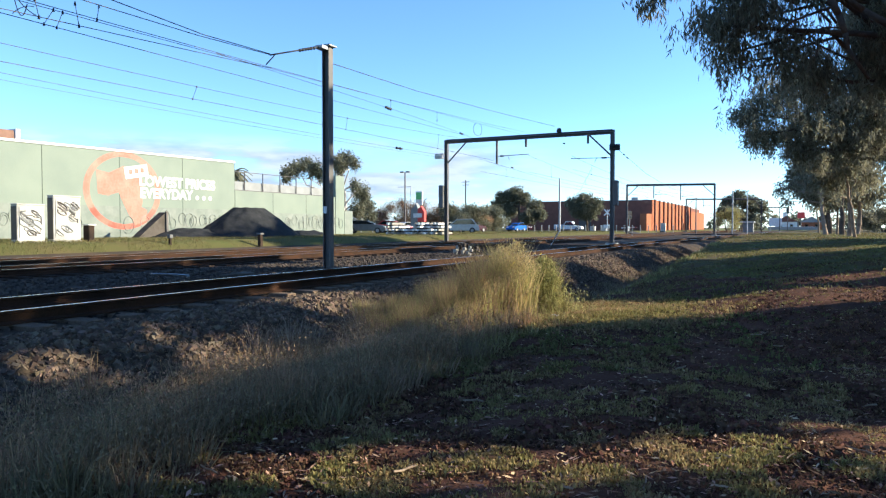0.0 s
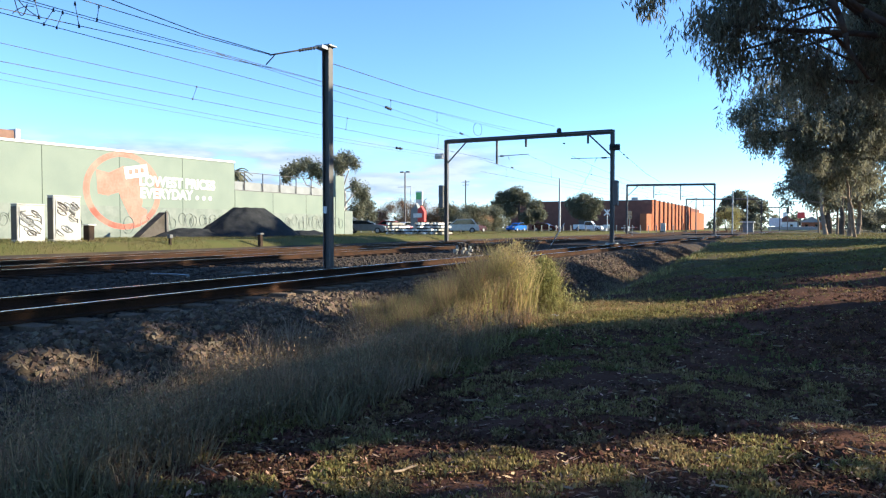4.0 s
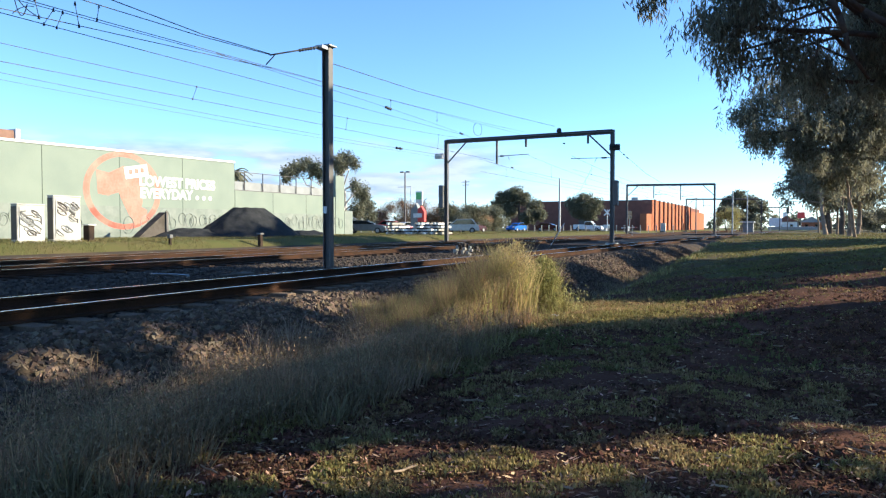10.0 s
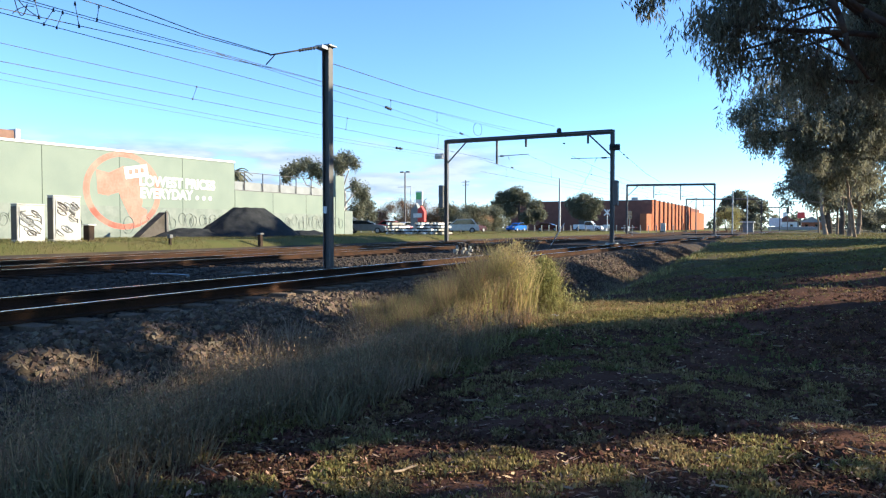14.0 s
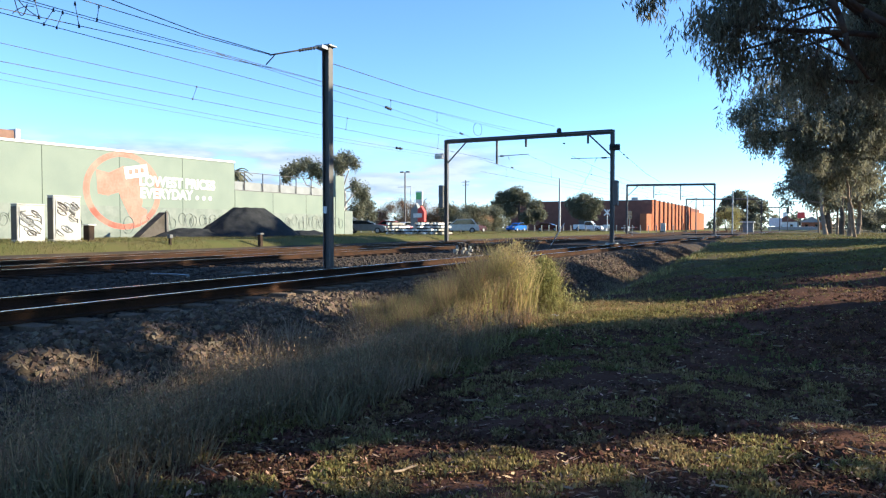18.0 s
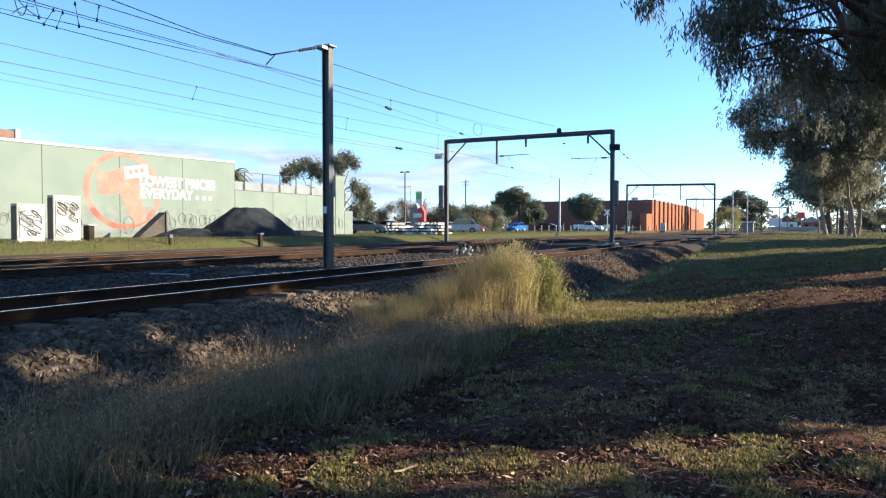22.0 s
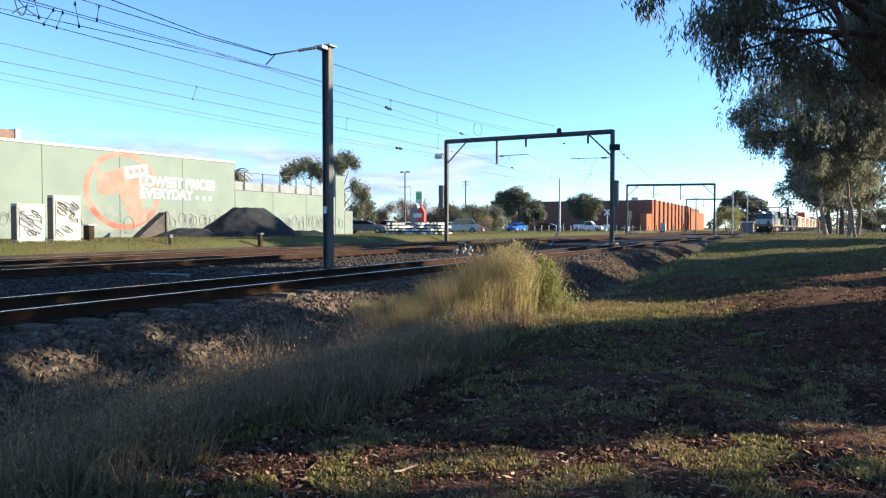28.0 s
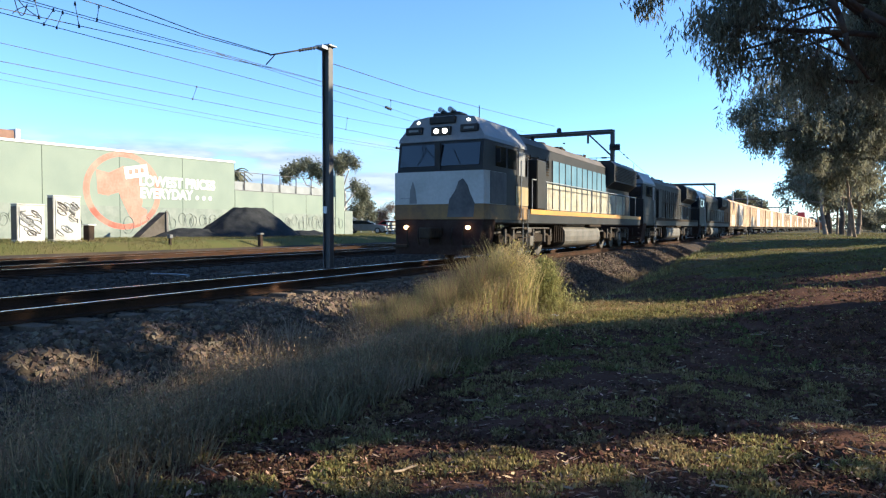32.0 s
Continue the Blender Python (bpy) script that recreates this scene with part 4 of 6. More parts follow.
sedan = build_car("car", 4.6, 1.8, 1.45, P_DARK, "dark maroon sedan queued at the crossing", pose(-40.0, 128.6, 0.42, 0, 0, 0))
build_car("car", 4.5, 1.8, 1.45, P_GREYC, "grey sedan parked by the green wall", pose(-42.0, 66.0, 0.37, 0, 0, 25))
build_car("car", 4.3, 1.75, 1.48, P_REDC, "red hatchback parked beyond the wall", pose(-43.0, 74.0, 0.37, 0, 0, 20))
for k, (p, lab) in enumerate(((P_WHITE, "white"), (P_GREYC, "grey"), (P_SILVER, "silver"), (P_DARK, "dark"))):
    build_car("car", 4.5, 1.8, 1.48, p, lab + " sedan parked in the car park", pose(-52.0 + 3.6 * k, 93.5, 0.37, 0, 0, 80))


# ---- trees ----
def leaf_cloud(rng, centre, r, n, length, width, droop, bunch=0):
    """Corners of n slender leaves scattered in an uneven clump."""
    d = rng.normal(size=(n, 3))
    d /= np.linalg.norm(d, axis=1, keepdims=True)
    rad = r * rng.uniform(0, 1, n) ** 0.45
    k = rng.normal(size=(4, 3)) * 2.2
    rad *= 0.76 + 0.26 * np.sin(d @ k[0] + 1) * np.sin(d @ k[1] * 1.6) + 0.18 * np.sin(d @ k[2] * 2.4)
    p = np.asarray(centre) + d * rad[:, None] * np.array([1.0, 1.0, 0.85])
    if bunch:
        heads = p[:max(n // bunch, 2)]
        hang = rng.normal(size=(n, 3)) * np.array([0.42, 0.42, 0.95]) * length
        p = heads[rng.integers(0, len(heads), n)] + hang
    ax = rng.normal(size=(n, 3)) + np.array([0, 0, -droop])
    ax /= np.linalg.norm(ax, axis=1, keepdims=True)
    sd = np.cross(ax, rng.normal(size=(n, 3)))
    sd /= np.linalg.norm(sd, axis=1, keepdims=True) + 1e-6
    ln = length * rng.uniform(0.6, 1.3, n)[:, None]
    wd = width * rng.uniform(0.7, 1.3, n)[:, None]
    return np.stack([p, p + ax * ln * 0.45 + sd * wd * 0.5, p + ax * ln, p + ax * ln * 0.45 - sd * wd * 0.5], 1)


def limb(bm, a, b, r0, r1, rnd, bend=0.12, steps=4):
    a, b = Vector(a), Vector(b)
    d = (b - a).normalized()
    u = d.cross(Vector((0.3, 1.0, 0.2))).normalized()
    w = d.cross(u)
    last = None
    for i in range(steps + 1):
        t = i / steps
        q = a.lerp(b, t)
        if 0 < i < steps:
            q += Vector((rnd.uniform(-1, 1), rnd.uniform(-1, 1), rnd.uniform(-0.3, 1))) * bend * (b - a).length * 0.5
        r = r0 + (r1 - r0) * t
        ring = [bm.verts.new(q + (u * math.cos(k * math.tau / 8) + w * math.sin(k * math.tau / 8)) * r * rnd.uniform(0.9, 1.08)) for k in range(8)]
        if last:
            for k in range(8):
                bm.faces.new((last[k], last[(k + 1) % 8], ring[(k + 1) % 8], ring[k]))
        last = ring
    bm.faces.new(last)


def build_tree(label, base, top, r, clumps, n, length, width, droop, bark, leaf, seed, category="tree", fork=0.45, name="tree", bunch=0):
    rnd, rng = random.Random(seed), np.random.default_rng(seed)
    t = empty(name, label, category)
    bm = bmesh.new()
    limb(bm, base, top, r, r * 0.45, rnd, 0.025, 7)
    limb(bm, Vector(base) - Vector((0, 0, 0.15)), Vector(base).lerp(Vector(top), 0.06), r * 1.3, r * 0.97, rnd, 0.0, 2)
    part("trunk", bm, bark, t, smooth=True)
    b, e = Vector(base), Vector(top)
    for i, (x, y, z, cr) in enumerate(clumps):
        f = fork + (1 - fork) * rnd.random()
        if b.lerp(e, f).z > z + 0.3:
            f = max(0.25, (z - b.z - 0.3) / max(e.z - b.z, 0.1))
        lm = bmesh.new()
        start = b.lerp(e, min(f, 1))
        limb(lm, start, (x, y, z), r * 0.32, r * 0.06, rnd, 0.16, 4)
        for j in range(3):
            q = Vector((x, y, z)) + Vector((rnd.uniform(-1, 1), rnd.uniform(-1, 1), rnd.uniform(-0.6, 0.8))) * cr * 0.85
            limb(lm, Vector((x, y, z)).lerp(start, 0.15 * j), q, r * 0.09, r * 0.03, rnd, 0.2, 2)
        part("limb", lm, bark, t, smooth=True)
        pts = leaf_cloud(rng, (x, y, z), cr, int(n * cr * cr), length, width, droop, bunch)
        raw("foliage", pts, 4, leaf, t)
    return t


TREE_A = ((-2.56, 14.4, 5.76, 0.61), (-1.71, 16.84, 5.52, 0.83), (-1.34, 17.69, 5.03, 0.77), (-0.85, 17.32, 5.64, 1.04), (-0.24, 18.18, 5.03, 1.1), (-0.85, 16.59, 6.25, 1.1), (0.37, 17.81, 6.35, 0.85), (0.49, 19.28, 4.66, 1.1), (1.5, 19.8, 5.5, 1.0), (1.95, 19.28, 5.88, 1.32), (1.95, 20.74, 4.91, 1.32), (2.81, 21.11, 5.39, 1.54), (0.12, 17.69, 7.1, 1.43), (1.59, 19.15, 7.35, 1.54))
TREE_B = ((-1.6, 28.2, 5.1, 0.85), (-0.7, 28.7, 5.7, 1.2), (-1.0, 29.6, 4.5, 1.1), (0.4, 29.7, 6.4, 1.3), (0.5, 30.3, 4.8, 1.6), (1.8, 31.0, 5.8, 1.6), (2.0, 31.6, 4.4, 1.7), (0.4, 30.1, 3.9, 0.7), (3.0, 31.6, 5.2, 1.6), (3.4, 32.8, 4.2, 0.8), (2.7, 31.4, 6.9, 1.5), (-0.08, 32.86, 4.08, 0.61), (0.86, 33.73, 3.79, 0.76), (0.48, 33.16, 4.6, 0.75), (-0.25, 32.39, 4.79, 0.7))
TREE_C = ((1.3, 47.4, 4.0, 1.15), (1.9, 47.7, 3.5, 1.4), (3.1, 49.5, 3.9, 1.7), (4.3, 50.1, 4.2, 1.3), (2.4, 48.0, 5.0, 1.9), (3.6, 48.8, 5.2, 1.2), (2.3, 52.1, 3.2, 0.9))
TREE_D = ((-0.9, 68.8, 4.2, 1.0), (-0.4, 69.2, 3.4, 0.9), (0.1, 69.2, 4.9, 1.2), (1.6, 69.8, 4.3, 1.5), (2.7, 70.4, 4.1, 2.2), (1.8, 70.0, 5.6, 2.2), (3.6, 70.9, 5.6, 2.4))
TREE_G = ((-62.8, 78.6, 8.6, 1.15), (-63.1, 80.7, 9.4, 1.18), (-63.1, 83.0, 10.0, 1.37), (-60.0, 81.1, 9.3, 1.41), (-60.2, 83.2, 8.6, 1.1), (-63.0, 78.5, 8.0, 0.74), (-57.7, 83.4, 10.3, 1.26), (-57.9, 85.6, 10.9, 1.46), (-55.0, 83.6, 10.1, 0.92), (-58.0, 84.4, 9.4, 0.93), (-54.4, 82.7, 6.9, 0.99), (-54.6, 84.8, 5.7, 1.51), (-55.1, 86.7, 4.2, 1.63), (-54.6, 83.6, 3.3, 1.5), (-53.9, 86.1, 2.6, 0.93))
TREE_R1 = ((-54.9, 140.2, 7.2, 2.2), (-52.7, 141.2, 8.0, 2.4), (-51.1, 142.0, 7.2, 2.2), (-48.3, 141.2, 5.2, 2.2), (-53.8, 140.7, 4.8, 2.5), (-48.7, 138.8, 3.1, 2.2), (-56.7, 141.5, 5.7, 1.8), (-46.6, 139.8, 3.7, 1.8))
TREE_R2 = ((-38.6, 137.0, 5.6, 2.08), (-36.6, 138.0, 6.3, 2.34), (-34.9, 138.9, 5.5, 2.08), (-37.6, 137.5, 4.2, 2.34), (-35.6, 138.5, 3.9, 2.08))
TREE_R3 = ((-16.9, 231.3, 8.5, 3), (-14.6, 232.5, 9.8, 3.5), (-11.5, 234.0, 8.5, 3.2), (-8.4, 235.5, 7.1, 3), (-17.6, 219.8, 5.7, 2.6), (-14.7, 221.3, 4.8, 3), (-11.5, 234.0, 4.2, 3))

M_WHITEBARK = mat("white_gum_bark", (0.5, 0.46, 0.4), 0.8, alt=(0.36, 0.32, 0.27), scale=1.5, fine=10, bump=0.3)
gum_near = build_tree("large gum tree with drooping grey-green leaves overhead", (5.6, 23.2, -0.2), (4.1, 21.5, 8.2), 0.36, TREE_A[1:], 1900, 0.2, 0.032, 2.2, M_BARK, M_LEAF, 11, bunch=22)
for pts, r in ((((3.9, 20.6, 4.2), (2.09, 18.08, 5.19), (1.32, 17.71, 5.66), (0.86, 17.48, 6.03), (0.2, 17.2, 6.7)), 0.1), (((0.68, 17.39, 5.9), (0.86, 17.48, 5.56), (0.99, 17.54, 5.17), (1.05, 17.6, 4.83), (1.5, 18.3, 4.3)), 0.085),
               (((0.77, 17.44, 5.75), (0.44, 17.27, 5.62), (0.0, 17.06, 5.44), (-0.33, 16.89, 5.17)), 0.035), (((0.99, 17.54, 5.29), (0.55, 17.33, 5.29), (0.22, 17.17, 5.01)), 0.022), (((0.44, 17.27, 4.64), (0.48, 17.29, 5.26)), 0.016)):
    bm = bmesh.new()
    for i in range(len(pts) - 1):
        rod(bm, Vector(pts[i]), Vector(pts[i + 1]), r * (1 - 0.15 * i), r * (0.85 - 0.15 * i), 8)
    part("limb", bm, M_BARK, gum_near, smooth=True)
palm = empty("palm_tree", "small palm tree behind the end of the green wall", "palm tree")
part("trunk", tube((-46.5, 50.5, 0.3), (-46.5, 50.5, 6.2), 0.28, 0.22), M_BARK, palm)
for k in range(22):
    a, up = k * 2.4, 0.9 - 0.075 * k
    pts = [Vector((-46.5, 50.5, 6.2)) + Vector((math.cos(a) * 1.7 * t, math.sin(a) * 1.7 * t, 1.5 * up * t - 1.3 * t * t)) for t in (0, 0.25, 0.5, 0.75, 1.0)]
    bm = bmesh.new()
    prev = None
    for i, q in enumerate(pts):
        side = Vector((-math.sin(a), math.cos(a), 0)) * (0.06, 0.2, 0.24, 0.16, 0.02)[i]
        row = [bm.verts.new(q - side + Vector((0, 0, -0.08))), bm.verts.new(q), bm.verts.new(q + side + Vector((0, 0, -0.08)))]
        if prev:
            bm.faces.new((prev[0], prev[1], row[1], row[0]))
            bm.faces.new((prev[1], prev[2], row[2], row[1]))
        prev = row
    part("frond", bm, M_LEAF, palm)
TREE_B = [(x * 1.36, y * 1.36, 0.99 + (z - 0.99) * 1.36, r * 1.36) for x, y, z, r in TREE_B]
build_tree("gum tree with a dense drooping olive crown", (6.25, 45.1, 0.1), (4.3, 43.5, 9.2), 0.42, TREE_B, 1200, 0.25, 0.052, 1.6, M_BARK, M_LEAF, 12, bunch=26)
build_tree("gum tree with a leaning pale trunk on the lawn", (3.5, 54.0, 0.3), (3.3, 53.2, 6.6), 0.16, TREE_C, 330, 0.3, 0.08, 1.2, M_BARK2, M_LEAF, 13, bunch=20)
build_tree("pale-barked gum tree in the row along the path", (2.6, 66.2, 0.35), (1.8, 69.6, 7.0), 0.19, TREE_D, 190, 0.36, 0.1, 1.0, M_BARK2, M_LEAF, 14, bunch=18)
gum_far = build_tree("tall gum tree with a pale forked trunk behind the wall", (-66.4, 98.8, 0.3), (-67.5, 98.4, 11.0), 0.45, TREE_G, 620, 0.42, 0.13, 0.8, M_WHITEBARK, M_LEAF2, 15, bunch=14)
rnd = random.Random(9)
for a, b, r0, r1 in (((-63.3, 93.2, 0.3), (-63.1, 92.7, 4.0), 0.34, 0.28), ((-63.1, 92.7, 4.0), (-62.8, 92.8, 6.0), 0.24, 0.2), ((-62.8, 92.8, 6.0), (-63.6, 92.5, 10.2), 0.18, 0.07), ((-63.1, 92.7, 4.0), (-61.2, 93.6, 7.0), 0.18, 0.08), ((-63.2, 92.6, 8.0), (-64.9, 91.8, 9.4), 0.1, 0.05)):
    bm = bmesh.new()
    limb(bm, a, b, r0, r1, rnd, 0.08, 4)
    part("limb", bm, M_WHITEBARK, gum_far, "pale bare forked limb", smooth=True)
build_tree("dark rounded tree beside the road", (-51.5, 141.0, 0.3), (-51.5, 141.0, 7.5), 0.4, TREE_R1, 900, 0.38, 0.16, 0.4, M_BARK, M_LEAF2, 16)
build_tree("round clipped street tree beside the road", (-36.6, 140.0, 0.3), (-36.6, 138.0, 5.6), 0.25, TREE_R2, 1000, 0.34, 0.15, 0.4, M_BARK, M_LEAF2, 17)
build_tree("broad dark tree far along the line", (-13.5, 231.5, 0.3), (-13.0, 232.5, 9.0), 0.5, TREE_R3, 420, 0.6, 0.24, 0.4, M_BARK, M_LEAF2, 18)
# the tree row beside the path goes on
rnd = random.Random(77)
for k, (x, y, h) in enumerate(((5.2, 71.0, 6.5), (4.5, 82.0, 7.0), (5.5, 100.0, 7.5), (9.0, 118.0, 8.0))):
    cl = [(x + rnd.uniform(-2.4, 2.4), y + rnd.uniform(-2.4, 2.4), h * rnd.uniform(0.5, 1.0), rnd.uniform(1.4, 2.2)) for i in range(8)]
    build_tree("gum tree in the row along the path", (x, y, 0.35), (x + 0.4, y, h), 0.17, cl, 120, 0.5, 0.14, 1.0, M_BARK2, M_LEAF, 30 + k)
stem = build_tree("slim leaning gum sapling on the lawn", (3.37, 47.3, 0.25), (2.75, 47.5, 4.6), 0.11, ((2.9, 47.2, 4.4, 0.8), (3.3, 47.6, 4.9, 0.9), (2.6, 47.4, 5.2, 0.9)), 300, 0.36, 0.08, 1.2, M_BARK2, M_LEAF, 19)
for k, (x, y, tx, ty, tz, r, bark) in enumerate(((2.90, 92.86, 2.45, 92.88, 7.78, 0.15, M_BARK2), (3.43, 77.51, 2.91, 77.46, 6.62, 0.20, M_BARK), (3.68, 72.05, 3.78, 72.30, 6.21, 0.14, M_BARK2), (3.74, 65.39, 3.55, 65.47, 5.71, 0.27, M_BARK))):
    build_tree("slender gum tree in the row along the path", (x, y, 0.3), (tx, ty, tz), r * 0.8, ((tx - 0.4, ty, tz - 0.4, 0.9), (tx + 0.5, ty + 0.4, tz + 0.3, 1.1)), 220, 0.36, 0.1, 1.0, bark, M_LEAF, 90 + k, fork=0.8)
# trees added to shade the lawn from the park side, seen only by shadows
ALONG, ACROSS = Vector((math.sin(radians(SUN_AZ)), math.cos(radians(SUN_AZ)), 0)), Vector((-math.cos(radians(SUN_AZ)), math.sin(radians(SUN_AZ)), 0))
SHADE = ((-3.6, 4.25, 16.0, 2.4, 14.0), (4.65, 11.35, 16.0, 2.4, 16.0), (13.5, 22.2, 17.0, 2.6, 16.5), (27.4, 35.6, 35.0, 3.6, 8.8), (38.5, 53.0, 36.0, 12.0, 18.8), (-12.0, -3.0, 19.0, 2.4, 14.0), (-22.0, -12.0, 21.0, 2.4, 14.0), (17.2, 26.2, 30.0, 4.2, 8.8), (39.6, 52.0, 40.0, 10.9, 15.6), (52.5, 65.0, 42.0, 7.6, 13.0), (65.5, 77.0, 44.0, 4.5, 8.5))
for k, (v0, v1, s, z0, z1) in enumerate(SHADE):
    c = ALONG * s + ACROSS * (v0 + v1) / 2
    cl = []
    for i in range(62):
        v, z = v0 + 1.05 + (v1 - v0 - 2.1) * ((i * 0.618) % 1.0), z0 + (z1 - z0) * i / 61
        if (k == 1 and 5.2 < z < 7.1 and v > 9.7) or (k == 2 and z > 11.3 and v > v1 - 3.4):
            continue
        if 6.1 < z < 9.2 and 6.5 < v < 9.9:
            continue
        q = ALONG * (s + rnd.uniform(-2.2, 2.2)) + ACROSS * v
        cl.append((q.x, q.y, z, 1.15))
    if k < 3:
        for z in np.arange(z0, z1, 1.4):
            for v in (v0 + 1.0, v1 - 1.0):
                if (k == 1 and v > v0 + 2 and 5.0 < z < 7.2) or (k == 2 and z > 11.3 and v > v0 + 2):
                    continue
                q = ALONG * (s + rnd.uniform(-1.5, 1.5)) + ACROSS * v
                cl.append((q.x, q.y, float(z), 1.05))
    # extra clumps that close or bound the sun gaps
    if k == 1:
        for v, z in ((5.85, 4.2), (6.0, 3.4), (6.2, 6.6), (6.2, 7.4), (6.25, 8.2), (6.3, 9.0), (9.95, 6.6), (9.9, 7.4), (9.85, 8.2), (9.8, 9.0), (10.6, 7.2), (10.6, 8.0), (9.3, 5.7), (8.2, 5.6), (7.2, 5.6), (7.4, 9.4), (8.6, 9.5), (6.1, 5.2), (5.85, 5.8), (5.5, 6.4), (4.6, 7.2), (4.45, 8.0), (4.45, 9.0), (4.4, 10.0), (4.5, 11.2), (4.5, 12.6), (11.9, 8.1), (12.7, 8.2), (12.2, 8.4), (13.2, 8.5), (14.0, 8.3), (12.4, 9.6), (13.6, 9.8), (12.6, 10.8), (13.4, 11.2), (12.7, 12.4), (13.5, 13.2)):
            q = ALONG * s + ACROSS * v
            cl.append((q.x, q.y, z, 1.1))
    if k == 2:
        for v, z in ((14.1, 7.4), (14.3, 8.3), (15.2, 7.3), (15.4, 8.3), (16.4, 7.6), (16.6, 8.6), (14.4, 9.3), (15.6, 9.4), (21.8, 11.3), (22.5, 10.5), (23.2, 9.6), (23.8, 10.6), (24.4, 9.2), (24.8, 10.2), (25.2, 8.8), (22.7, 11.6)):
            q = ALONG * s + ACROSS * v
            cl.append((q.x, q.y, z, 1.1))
    build_tree("gum tree added on the park side to cast shade", (c.x, c.y, -0.2), (c.x, c.y, z1 - 2), 0.35, cl, 300, 0.44, 0.2, 0.8, M_BARK, M_LEAF, 50 + k)
# unseen canopy added behind and above the tripod to hold back sky light
for k, (x, y) in enumerate(((4.5, -1.0), (9.5, 5.0), (1.0, -7.0), (7.5, 7.5))):
    cl = [(x + rnd.uniform(-4, 4), y + rnd.uniform(-4, 4), rnd.uniform(6.0 if k == 3 else 5.5, 10.5), 1.7) for i in range(24 if k == 3 else 15)]
    cl = [q for q in cl if abs(-0.49 * q[0] + 0.87 * q[1] - 4.7) > 2.2 or q[2] > 8]
    build_tree("unseen spreading gum tree added to hold back sky light", (x, y, -0.4), (x, y, 9.0), 0.4, cl, 220, 0.44, 0.18, 0.8, M_BARK, M_LEAF, 70 + k)


def build_bush(label, x, y, z, rx, ry, h, n, length, width, leaf, seed, name="bush"):
    rng, rnd = np.random.default_rng(seed), random.Random(seed)
    b = empty(name, label, "bush")
    bm = bmesh.new()
    for i in range(7):
        limb(bm, (x, y, z - 0.1), (x + rnd.uniform(-rx, rx) * 0.8, y + rnd.uniform(-ry, ry) * 0.8, z + h * rnd.uniform(0.6, 1)), 0.07, 0.02, rnd)
    part("stem", bm, M_BARK, b)
    pts = []
    for i in range(9):
        q = (x + rnd.uniform(-rx, rx) * 0.75, y + rnd.uniform(-ry, ry) * 0.75, z + h * rnd.uniform(0.25, 0.8))
        pts.append(leaf_cloud(rng, q, h * rnd.uniform(0.3, 0.45), n, length, width, -0.2))
    raw("foliage", np.concatenate(pts), 4, leaf, b)
    return b


for k, (lab, x, y, z, rx, ry, h, leaf) in enumerate((
        ("bare reddish-brown bush beyond the car park", -63.0, 113.5, 0.3, 3.5, 3, 6.4, M_TWIG), ("bare reddish-brown bush beyond the car park", -69.0, 111.5, 0.3, 3.5, 3, 5.6, M_TWIG),
        ("bare reddish-brown bush beyond the car park", -58.0, 116.5, 0.3, 3.0, 3, 6.0, M_TWIG), ("scrubby olive bush on the verge", -46.3, 106.6, 0.3, 3.0, 3, 4.5, M_LEAF2),
        ("scrubby olive bush on the verge", -48.5, 105.0, 0.3, 3.4, 3, 4.6, M_LEAF2), ("scrubby olive bush on the verge", -47.5, 109.0, 0.3, 2.6, 3, 4.0, M_DITCHGRASS),
        ("scrubby olive bush on the verge", -53.5, 121.0, 0.3, 5.0, 3, 4.6, M_LEAF2), ("scrubby olive bush on the verge", -49.2, 121.0, 0.3, 2.0, 3, 4.8, M_LEAF2), ("light green bush beside the far tracks", -15.6, 204.0, 0.0, 3.0, 3, 6.4, M_WEED),
        ("dark hedge beyond the trees", 10.5, 104.0, 0.4, 4.0, 4, 3.2, M_LEAF), ("dark hedge beyond the trees", 17.0, 108.0, 0.4, 5.0, 4, 3.4, M_LEAF), ("dark hedge beyond the trees", 25.0, 112.0, 0.4, 5.0, 4, 3.6, M_LEAF))):
    build_bush(lab, x, y, z, rx, ry, h, 1300, 0.3, 0.075 if leaf is M_TWIG else 0.09, leaf, 80 + k)
rng = np.random.default_rng(3)
pts = []
for i in range(230):
    a = rng.uniform(-0.9, 1.25)
    d = rng.uniform(340, 420)
    pts.append(leaf_cloud(rng, (math.sin(a - 0.45) * d, math.cos(a - 0.45) * d, rng.uniform(1.5, 6.0)), rng.uniform(4, 7), 110, 2.2, 1.1, 0))
tagged(raw("far_woods", np.concatenate(pts), 4, M_LEAF2), "distant belt of suburban trees on the horizon", "trees", kind="stuff")

board = empty("notice_board", "plain white notice board on two posts", "sign")
part("panel", cube(-7.0, -2.9, 274.0, 274.2, 1.6, 4.4, 0.02), M_WHITE, board)
for x in (-6.5, -3.4):
    part("post", tube((x, 274.3, -0.2), (x, 274.3, 4.2), 0.1), M_GALV, board)
M_TANBOARD = mat("faded_tan_board", (0.45, 0.3, 0.17), 0.7, scale=2, fine=12, bump=0.1)
gate = empty("boom_gate", "level crossing signal with tan backing boards and a raised white boom", "railway signal")
part("mast", tube((-28.3, 140.0, 0.2), (-28.3, 140.0, 4.3), 0.08), M_GALV, gate)
for z in (3.9, 3.1):
    part("backing_board", cube(-28.75, -27.85, 139.86, 139.9, z - 0.32, z + 0.32, 0.02), M_TANBOARD, gate, "faded tan backing board")
for dx in (-0.3, 0.3):
    part("lamp", tube((-28.3 + dx, 139.7, 3.1), (-28.3 + dx, 139.86, 3.1), 0.15, n=12), M_STEEL, gate)
